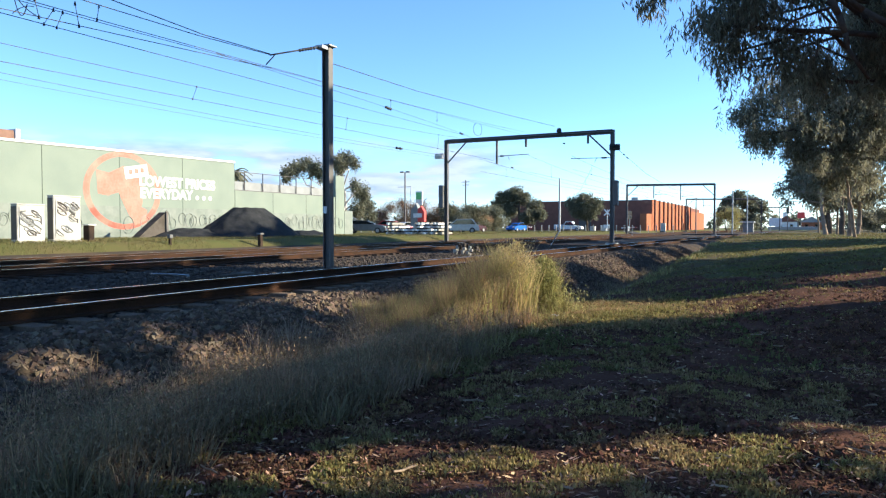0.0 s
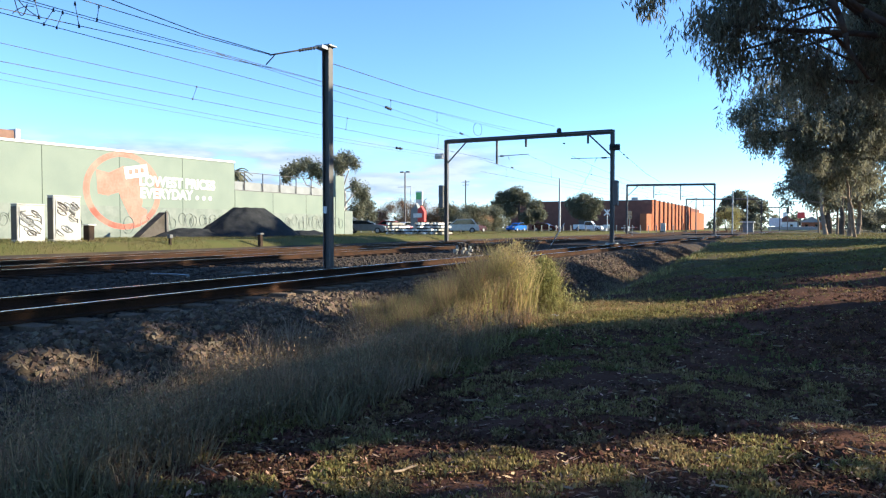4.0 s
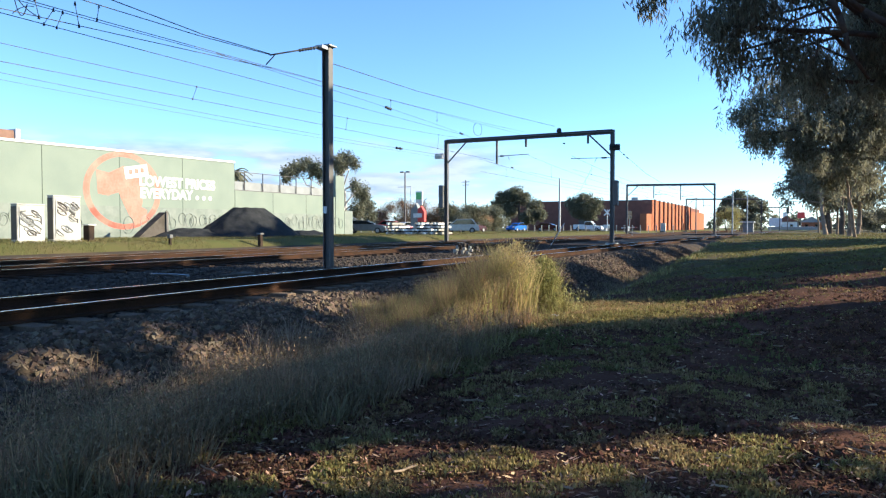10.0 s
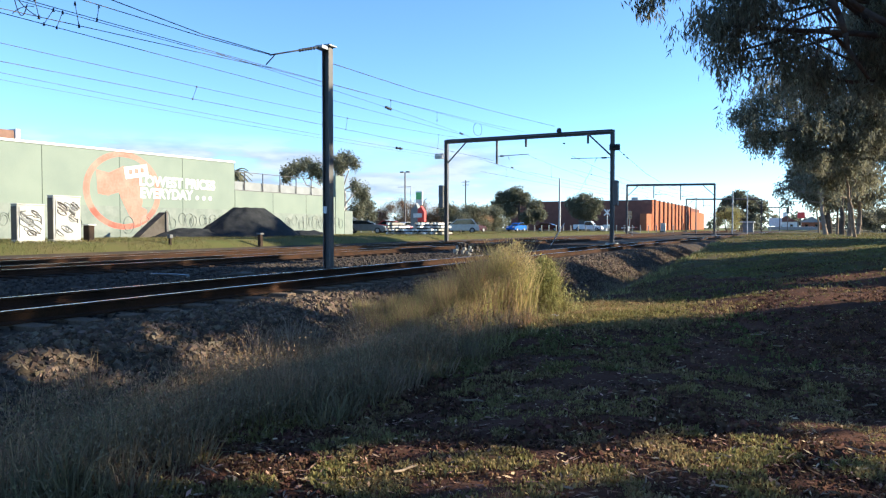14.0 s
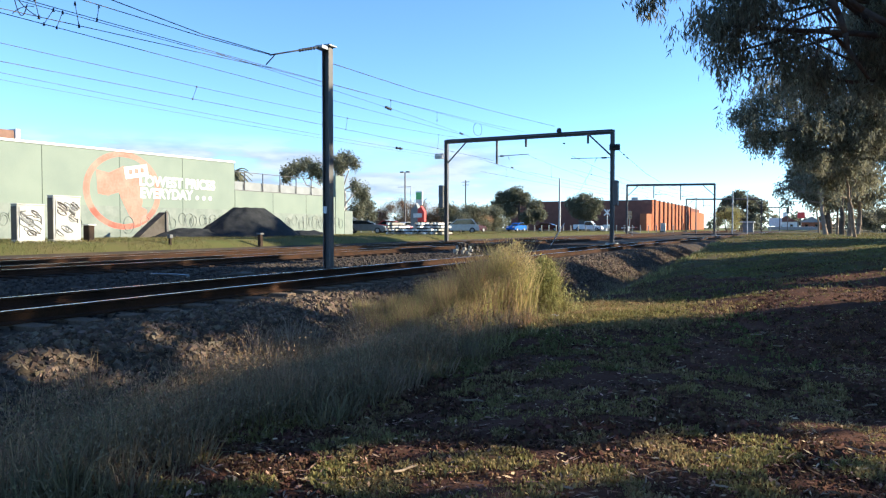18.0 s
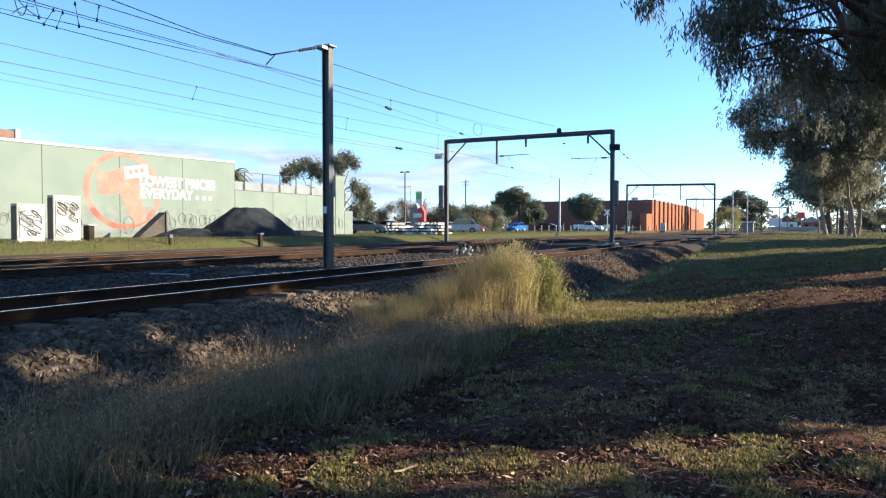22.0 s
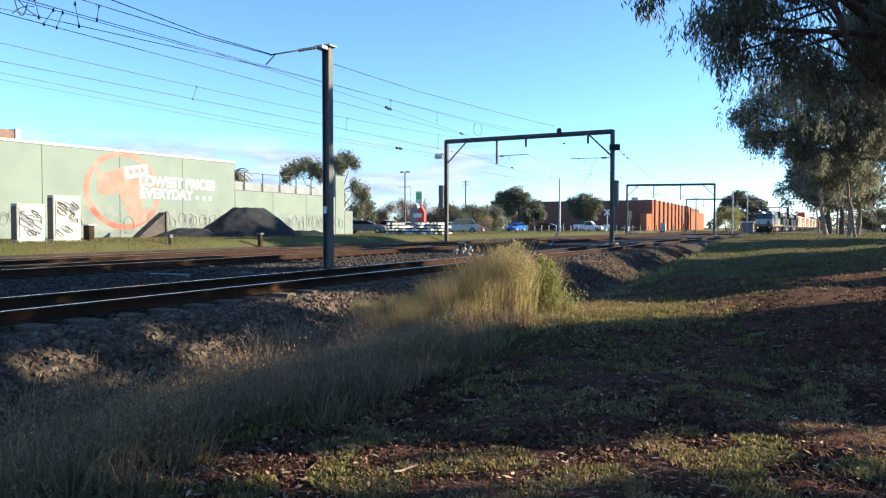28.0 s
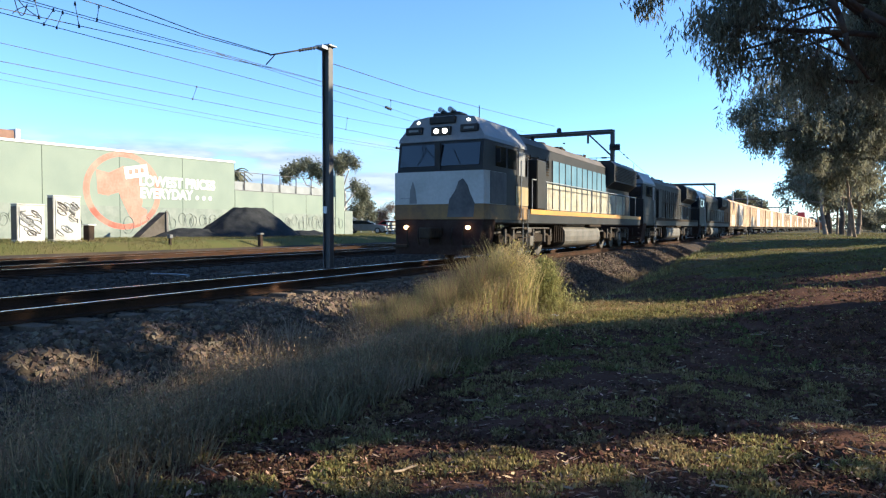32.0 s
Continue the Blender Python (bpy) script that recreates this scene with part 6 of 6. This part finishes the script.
# ---- stones, grass and litter ----
def stones(name, xy, size, label, lift=0.0, seed=4, material=None):
    rng = np.random.default_rng(seed)
    n = len(xy)
    corners = np.array([(a, b, c) for a in (-1, 1) for b in (-1, 1) for c in (-1, 1)], dtype=float)
    p = corners[None] * rng.uniform(0.55, 1.1, (n, 8, 3)) * rng.uniform(0.6, 1.3, (n, 1, 3))
    q = rng.normal(size=(n, 3, 3))
    q, _ = np.linalg.qr(q)
    p = np.einsum("nij,nkj->nki", q, p) * (size * rng.uniform(0.6, 1.4, (n, 1, 1)))
    z = ground_z(xy[:, 0], xy[:, 1]) + lift
    p += np.stack([xy[:, 0], xy[:, 1], z], 1)[:, None]
    quads = np.array([(0, 1, 3, 2), (4, 6, 7, 5), (0, 4, 5, 1), (2, 3, 7, 6), (0, 2, 6, 4), (1, 5, 7, 3)])
    verts = p.reshape(-1, 3)
    faces = (quads[None] + 8 * np.arange(n)[:, None, None]).reshape(-1, 4)
    return tagged(sheet(name, verts.tolist(), faces.tolist(), material or M_STONE), label, "gravel", kind="stuff")


rng = np.random.default_rng(21)
n = 26000
yy = 3.0 + 47 * rng.uniform(0, 1, n) ** 1.6
uu = rng.uniform(1.38, 3.6, n)
stones("ballast_stones", np.stack([track_x(yy) + uu, yy], 1), 0.032, "grey-brown crushed ballast stones on the shoulder")
n = 16000
yy = 4.0 + 45 * rng.uniform(0, 1, n) ** 1.4
uu = rng.uniform(-6.5, 1.0, n)
stones("bed_stones", np.stack([track_x(yy) + uu, yy], 1), 0.035, "dark crushed stones between the rails", 0.0, 5, M_BEDSTONE)


def blades(name, xy, height, width, lean, material, label, category, seed, bend=0.35, kind="stuff"):
    """Grass blades of two joined pieces each, bent over at random."""
    rng = np.random.default_rng(seed)
    n = len(xy)
    h = height * rng.uniform(0.5, 1.25, n)
    a = rng.uniform(0, math.tau, n)
    side = np.stack([np.cos(a), np.sin(a), np.zeros(n)], 1)
    b = rng.uniform(0, math.tau, n)
    out = np.stack([np.cos(b), np.sin(b), np.zeros(n)], 1) * (h * lean * rng.uniform(0.2, 1.3, n))[:, None]
    base = np.stack([xy[:, 0], xy[:, 1], ground_z(xy[:, 0], xy[:, 1]) - 0.01], 1)
    up = np.array([0, 0, 1.0]) * h[:, None]
    w = (width * rng.uniform(0.6, 1.4, n))[:, None] * side
    mid = base + up * 0.55 + out * bend
    tip = base + up + out
    quads = np.stack([base - w * 0.5, base + w * 0.5, mid + w * 0.4, tip, mid - w * 0.4], 1)
    return tagged(raw_blades(name, quads, material), label, category, kind=kind)


def patchy(xy, scale, level, seed):
    k = np.array([noise.noise(Vector((x * scale, y * scale, seed))) for x, y in xy])
    return xy[k > level]


def lawn_points(n, y0, y1, power, seed):
    rng = np.random.default_rng(seed)
    d = y0 + (y1 - y0) * rng.uniform(0, 1, n) ** power
    k = rng.uniform(-0.68, 0.72, n)
    s, c = -HEAD[0], HEAD[1]
    x, y = d * k * c - d * s, d * k * s + d * c
    xy = np.stack([x, y], 1)
    return xy[(x - track_x(y)) > 5.0]


def tufts(name, xy, per, length, width, material, label, seed):
    """Low rosettes of broad short leaves."""
    rng = np.random.default_rng(seed)
    n = len(xy) * per
    c = np.repeat(xy, per, 0) + rng.normal(size=(n, 2)) * 0.018
    size = np.repeat(rng.uniform(0.5, 1.4, len(xy)), per)
    a = rng.uniform(0, math.tau, n)
    up = rng.uniform(0.25, 1.5, n)
    ax = np.stack([np.cos(a) * np.cos(up), np.sin(a) * np.cos(up), np.sin(up)], 1)
    sd = np.stack([-np.sin(a), np.cos(a), rng.uniform(-0.5, 0.5, n)], 1)
    ln = (length * size * rng.uniform(0.6, 1.2, n))[:, None]
    wd = (width * size * rng.uniform(0.6, 1.2, n))[:, None]
    p = np.stack([c[:, 0], c[:, 1], ground_z(c[:, 0], c[:, 1]) - 0.004], 1)
    tip = p + ax * ln + np.array([0, 0, -0.25]) * ln * rng.uniform(0, 1, n)[:, None]
    return tagged(raw(name, np.stack([p, p + ax * ln * 0.6 + sd * wd * 0.5, tip, p + ax * ln * 0.6 - sd * wd * 0.5], 1), 4, material), label, "grass", kind="stuff")


def cluster(n, cx, cy, sx, sy, seed):
    rng = np.random.default_rng(seed)
    return np.stack([cx + sx * rng.normal(size=n) * 0.5, cy + sy * rng.normal(size=n) * 0.5], 1)


def greener(xy, seed, reach=6.0, floor=0.12):
    """Keeps grass mostly along the ditch, less and less towards the bare middle of the lawn."""
    rng = np.random.default_rng(seed)
    u = xy[:, 0] - track_x(xy[:, 1]) - 5.0
    keep = np.clip(1.05 - u / reach, floor, 1.0)
    keep = np.maximum(keep, smooth01((xy[:, 1] - 17) / 9))
    return xy[rng.uniform(0, 1, len(xy)) < keep]


tufts("lawn_grass", patchy(lawn_points(36000, 3.2, 7.5, 1.4, 1), 2.1, 0.05, 1.0), 8, 0.044, 0.012, M_GRASS, "low tufts of broad-leaved lawn grass", 1)
tufts("lawn_grass", greener(patchy(lawn_points(38000, 7.0, 15, 1.1, 46), 1.7, 0.0, 2.0), 47, 4.5, 0.05), 8, 0.06, 0.02, M_TURF, "thin low tufts of lawn grass", 46)
tufts("lawn_weed", patchy(lawn_points(17000, 3.2, 14, 1.35, 41), 2.3, -0.1, 7.0), 8, 0.038, 0.014, M_WITHER, "withered brown tufts between the grass", 41)
blades("lawn_grass", greener(patchy(lawn_points(90000, 14, 30, 1.0, 2), 1.3, -0.2, 1.0), 48, 6.0, 0.1), 0.06, 0.03, 0.7, M_TURF, "short patchy green lawn grass farther off", "grass", 2)
blades("lawn_grass", lawn_points(80000, 28, 75, 1.2, 3), 0.06, 0.035, 0.7, M_TURF, "short green lawn grass in the distance", "grass", 3)
tufts("lawn_grass", cluster(5200, -2.9, 12.3, 1.5, 2.4, 68), 8, 0.07, 0.02, M_GRASS, "bright green grass beside the tall stand", 69)
stones("soil_crumbs", lawn_points(52000, 3.0, 13, 1.5, 51), 0.0085, "crumbs and clods of dry red-brown soil", 0.0, 52, M_CRUMB)
stones("soil_clods", patchy(lawn_points(15000, 4.5, 24, 1.3, 53), 1.6, -0.1, 4.0), 0.021, "larger clods of red-brown soil on the lawn", 0.0, 54, M_CRUMB)


def strip(n, u0, u1, y0, y1, power, seed):
    rng = np.random.default_rng(seed)
    y = y0 + (y1 - y0) * rng.uniform(0, 1, n) ** power
    x = track_x(y) + rng.uniform(u0, u1, n)
    return np.stack([x, y], 1)


def clumps(name, centres, per, height, width, spread, lean, material, label, seed):
    """Grass growing in fans from separate crowns, each of its own height."""
    rng = np.random.default_rng(seed)
    n = len(centres)
    tall = np.repeat(height * rng.uniform(0.45, 1.3, n), per)
    xy = np.repeat(centres, per, 0)
    m = len(xy)
    a = rng.uniform(0, math.tau, m)
    out = np.stack([np.cos(a), np.sin(a)], 1)
    xy = xy + out * (spread * rng.uniform(0, 1, m) ** 0.7)[:, None]
    h = tall * rng.uniform(0.45, 1.15, m)
    tilt = lean * rng.uniform(0.1, 1.2, m)
    base = np.stack([xy[:, 0], xy[:, 1], ground_z(xy[:, 0], xy[:, 1]) - 0.01], 1)
    o3 = np.concatenate([out, np.zeros((m, 1))], 1) * (h * tilt)[:, None]
    o3[:, :2] += rng.normal(size=(m, 2)) * (0.12 * h)[:, None]
    b = rng.uniform(0, math.tau, m)
    w = (width * rng.uniform(0.5, 1.4, m))[:, None] * np.stack([np.cos(b), np.sin(b), np.zeros(m)], 1)
    mid = base + o3 * 0.35 + np.array([0, 0, 0.62]) * h[:, None]
    tip = base + o3 + np.array([0, 0, 1.0]) * (h * np.clip(1.0 - 0.3 * tilt, 0.5, 1))[:, None]
    return tagged(raw_blades(name, np.stack([base - w * 0.5, base + w * 0.5, mid + w * 0.4, tip, mid - w * 0.4], 1), material), label, "grass", kind="stuff")


def flecks(name, xy, top, size, material, label, seed, power=0.8):
    """Seed heads and small leaves spread through standing grass."""
    rng = np.random.default_rng(seed)
    n = len(xy)
    z = ground_z(xy[:, 0], xy[:, 1]) + top * rng.uniform(0.02, 1, n) ** power
    p = np.stack([xy[:, 0], xy[:, 1], z], 1) + rng.normal(size=(n, 3)) * 0.03
    ax = rng.normal(size=(n, 3)) + np.array([0, 0, 1.2])
    ax /= np.linalg.norm(ax, axis=1, keepdims=True)
    sd = np.cross(ax, rng.normal(size=(n, 3)))
    sd /= np.linalg.norm(sd, axis=1, keepdims=True)
    ln, wd = size * rng.uniform(0.6, 1.5, (n, 1)), size * 0.28 * rng.uniform(0.6, 1.3, (n, 1))
    return tagged(raw(name, np.stack([p, p + ax * ln * 0.5 + sd * wd, p + ax * ln, p + ax * ln * 0.5 - sd * wd], 1), 4, material), label, "grass", kind="stuff")


# dry stalks, withered tangle and dark weeds in the ditch
clumps("ditch_grass", patchy(strip(800, 3.0, 5.7, 1.2, 10.5, 1.0, 4), 1.1, -0.15, 5.0), 22, 0.42, 0.006, 0.12, 0.75, M_DITCHGRASS, "tall dry grass stalks in the ditch", 4)
clumps("ditch_grass", patchy(strip(380, 2.9, 4.4, 6.0, 11.0, 1.0, 62), 1.0, 0.0, 8.0), 22, 0.5, 0.006, 0.14, 0.7, M_PALESTALK, "bleached grass stalks on the ditch side", 62)
clumps("ditch_weeds", patchy(strip(1400, 3.4, 6.0, 1.0, 8.0, 1.0, 5), 0.8, -0.1, 9.0), 22, 0.3, 0.010, 0.14, 0.9, M_DARKWEED, "dark green weeds growing in the ditch", 5)
clumps("ditch_weeds", patchy(strip(420, 4.9, 6.0, 4.0, 13.0, 1.0, 63), 1.2, -0.2, 2.0), 24, 0.13, 0.009, 0.16, 1.1, M_WEED, "low green grass along the lip of the ditch", 63)
flecks("ditch_leaf", patchy(strip(36000, 3.0, 5.9, 1.2, 9.5, 1.0, 18), 0.9, -0.05, 9.0), 0.34, 0.024, M_DARKWEED, "small leaves of the ditch weeds", 18, 1.0)
flecks("ditch_seed", patchy(strip(15000, 2.6, 5.5, 1.5, 13, 1.0, 17), 1.1, -0.1, 5.0), 0.5, 0.016, M_DITCHGRASS, "seed heads of the dry ditch grass", 17)
flecks("ditch_tangle", patchy(strip(20000, 3.2, 5.6, 1.0, 10.0, 1.0, 70), 1.3, 0.02, 3.0), 0.5, 0.028, M_DITCHGRASS, "fine withered leaves tangled in the ditch", 70, 0.9)
clumps("bank_weeds", patchy(strip(420, 3.2, 4.6, 14, 45, 1.0, 61), 0.8, -0.1, 3.0), 16, 0.3, 0.016, 0.2, 0.7, M_DARKWEED, "dark green weeds along the foot of the ballast", 61)
clumps("bank_grass", patchy(strip(300, 4.9, 5.8, 13.5, 40, 1.0, 64), 0.7, -0.1, 6.0), 16, 0.2, 0.014, 0.22, 1.0, M_WEED, "rough green grass along the edge of the lawn", 64)

# the tall stand of grass: straw at one end, green weeds at the other
STAND = np.array([(-5.85, 9.4), (-5.35, 10.5), (-4.95, 11.6), (-4.55, 12.1), (-4.1, 12.5)])
STAND_TALL = np.array([1.1, 1.3, 1.4, 1.45, 0.95])


def stand_points(n, t0, t1, half, seed):
    """Places across the stand with the height that it has there."""
    rng = np.random.default_rng(seed)
    t = rng.uniform(t0, t1, n)
    k = t * (len(STAND) - 1)
    x, y, h = (np.interp(k, np.arange(len(STAND)), c) for c in (STAND[:, 0], STAND[:, 1], STAND_TALL))
    w = rng.uniform(-1, 1, n)
    xy = np.stack([x + 0.75 * half * w + rng.normal(size=n) * 0.06, y - 0.65 * half * w + rng.normal(size=n) * 0.06], 1)
    lump = 0.9 + 0.13 * np.sin(xy[:, 0] * 7.0 + 1.3) * np.sin(xy[:, 1] * 6.0)
    return xy, h * lump * (1 - 0.38 * w * w)


for name, n, t0, t1, half, width, material, label, seed in (
        ("grass_tussock", 6200, 0.0, 0.7, 0.95, 0.0095, M_DRYGRASS, "tall clump of straw-coloured grass", 9),
        ("grass_tussock", 3600, 0.0, 0.55, 1.0, 0.0095, M_DITCHGRASS, "withered brown stalks among the tall grass", 65),
        ("weed_clump", 5200, 0.45, 1.0, 0.6, 0.010, M_WEED, "tall clump of green weeds", 10),
        ("weed_clump", 4600, 0.0, 0.65, 0.95, 0.010, M_WEED, "green stems among the straw-coloured grass", 66)):
    xy, tall = stand_points(n, t0, t1, half, seed)
    blades(name, xy, tall * 0.92, width, 0.34, material, label, "grass", seed)
for name, n, t0, t1, half, size, material, label, seed in (
        ("tussock_seed", 9000, 0.0, 0.75, 0.95, 0.04, M_DRYGRASS, "seed heads of the straw-coloured grass", 15),
        ("weed_leaf", 15000, 0.42, 1.0, 0.6, 0.048, M_WEED, "small leaves of the tall green weeds", 16),
        ("weed_leaf", 9000, 0.0, 0.7, 0.95, 0.045, M_DARKWEED, "dark leaves low in the tall grass", 67)):
    xy, tall = stand_points(n, t0, t1, half, seed)
    flecks(name, xy, tall * (0.55 if material is M_DARKWEED else 1.02), size, material, label, seed, 0.75)
clumps("weed_clump", cluster(50, -3.95, 12.1, 0.7, 0.7, 71), 26, 0.34, 0.012, 0.14, 0.7, M_WEED, "low green weeds at the foot of the tall stand", 71)
flecks("weed_leaf", cluster(2600, -4.0, 12.2, 0.6, 0.6, 72), 0.4, 0.045, M_WEED, "small leaves of the low green weeds", 72)
rngc = np.random.default_rng(8)
fl, tall = stand_points(46, 0.5, 0.95, 0.5, 12)
fz = ground_z(fl[:, 0], fl[:, 1]) + tall * rngc.uniform(0.7, 1.08, len(fl))
raw_pts = np.concatenate([leaf_cloud(rngc, (x, y, z), 0.02, 5, 0.03, 0.02, 0) for (x, y), z in zip(fl, fz)])
tagged(raw("flowers", raw_pts, 4, M_FLOWER), "small yellow flowers on the weeds", "flowers", kind="stuff")
blades("dry_verge_grass", patchy(strip(6500, 3.1, 5.3, 42, 82, 1.0, 13), 0.4, -0.1, 6.0), 0.34, 0.022, 0.7, M_DRYGRASS, "dry straw grass along the track edge", "grass", 13)
g = np.random.default_rng(14)
vx = np.stack([g.uniform(-36, -25.4, 60000), 14 + 110 * g.uniform(0, 1, 60000) ** 1.5], 1)
blades("verge_grass", patchy(vx, 0.5, -0.25, 8.0), 0.13, 0.016, 0.7, M_TURF, "rough green grass on the far verge", "grass", 14)


def litter(n, seed):
    rng = np.random.default_rng(seed)
    xy = lawn_points(n, 3.2, 22, 1.4, seed)
    m = len(xy)
    c = np.stack([xy[:, 0], xy[:, 1], ground_z(xy[:, 0], xy[:, 1]) + rng.uniform(0.015, 0.04, m)], 1)
    a = rng.uniform(0, math.tau, m)
    ax = np.stack([np.cos(a), np.sin(a), rng.uniform(-0.3, 0.3, m)], 1)
    sd = np.stack([-np.sin(a), np.cos(a), rng.uniform(-0.5, 0.5, m)], 1)
    ln, wd = rng.uniform(0.01, 0.045, m)[:, None], rng.uniform(0.004, 0.012, m)[:, None]
    return tagged(raw("leaf_litter", np.stack([c - ax * ln, c + sd * wd, c + ax * ln, c - sd * wd], 1), 4, M_LITTER), "fallen brown gum leaves and bark scraps on the lawn", "leaf litter", kind="stuff")


litter(13000, 31)
scrap = empty("paper_scrap", "crumpled white paper scrap lying by the tall grass", "litter")
for k, (dx, dz, tip) in enumerate(((0.0, 0.05, 25), (0.05, 0.03, -30), (-0.04, 0.035, 60))):
    bm = cube(-0.03, 0.03, -0.002, 0.002, -0.025, 0.025)
    bmesh.ops.transform(bm, matrix=Matrix.Translation((-3.45 + dx, 11.15, float(ground_z(-3.45, 11.15)) + 0.01 + dz * 0.5)) @ Matrix.Rotation(radians(tip), 4, "Y") @ Matrix.Rotation(radians(20 * k), 4, "Z"), verts=bm.verts)
    part("fold", bm, M_WHITE, scrap)
# sticks and bark strips lying about
rnd = random.Random(44)
for x, y in lawn_points(60, 3.6, 11, 1.1, 45):
    a, ln = rnd.uniform(0, math.tau), rnd.uniform(0.06, 0.22)
    z = float(ground_z(x, y)) + 0.025
    st = empty("stick", "short fallen stick lying on the lawn", "stick", "sticks on the lawn")
    pts = [(x + math.cos(a) * ln * t, y + math.sin(a) * ln * t + rnd.uniform(-0.01, 0.01), z + rnd.uniform(0, 0.015)) for t in (-0.5, -0.15, 0.2, 0.5)]
    part("twig", strand(pts, rnd.uniform(0.004, 0.009)), M_BARK2, st)


# ---- what moves ----
SPEED, FRONT_END = 30.8, 18.2


def on_track(y0):
    """Pose of a vehicle whose front stands at y0 along the line."""
    a, b = (float(track_x(y0 + 4)), y0 + 4), (float(track_x(y0 + 18)), y0 + 18)
    turn = math.degrees(math.atan2(-(b[0] - a[0]), b[1] - a[1]))
    back = math.radians(turn)
    return pose(a[0] + 4 * math.sin(back), a[1] - 4 * math.cos(back), 0.0, 0, 0, turn)


def motions():
    times = [0, 4, 8, 12, 16, 20, 22, 24, 25, 26, 27, 28, 28.5, 29, 29.5, 30, 30.5, 31, 31.5, 32]
    for ob, back in TRAIN:
        walk(ob, [(t, on_track(FRONT_END + SPEED * (32 - t) + back)) for t in times])
    walk(ute, [(t, pose(x, 128.6, 0.42)) for t, x in ((0, -37.2), (1, -35.2), (2, -34.1), (3, -33.6), (5, -33.5), (32, -33.5))])
    walk(sedan, [(t, pose(x, 128.6, 0.42)) for t, x in ((0, -47.0), (1, -43.0), (2, -42.2), (3.5, -42.0), (5.5, -41.2), (8, -41.0), (32, -41.0))])
    sway = ((0, 0.0), (3, 0.5), (6, -0.3), (9, -0.6), (13, 0.7), (16, 0.1), (19, 0.3), (23, 1.2), (26, 0.5), (28, 0.8), (32, 1.4))
    walk(spray, [(t, pose(-1.7, 12.2, 6.12, 0.6 * a, 1.2 * a, 0.4 * a)) for t, a in sway])


spray = empty("hanging_branch", "drooping spray of gum leaves hanging overhead", "branch", at=pose(-1.7, 12.2, 6.12))
bm = bmesh.new()
limb(bm, (2.2, 4.5, 0.6), (0, 0, 0), 0.05, 0.03, random.Random(2))
limb(bm, (0, 0, 0), (-0.4, -0.4, -1.2), 0.025, 0.006, random.Random(3))
part("twig", bm, M_BARK, spray)
raw("foliage", np.concatenate([leaf_cloud(np.random.default_rng(6), (-0.4, -0.4, -1.5), 0.4, 260, 0.17, 0.024, 3.0), leaf_cloud(np.random.default_rng(7), (-0.1, -0.2, -1.1), 0.45, 260, 0.17, 0.024, 3.0)]), 4, M_LEAF, spray)
motions()
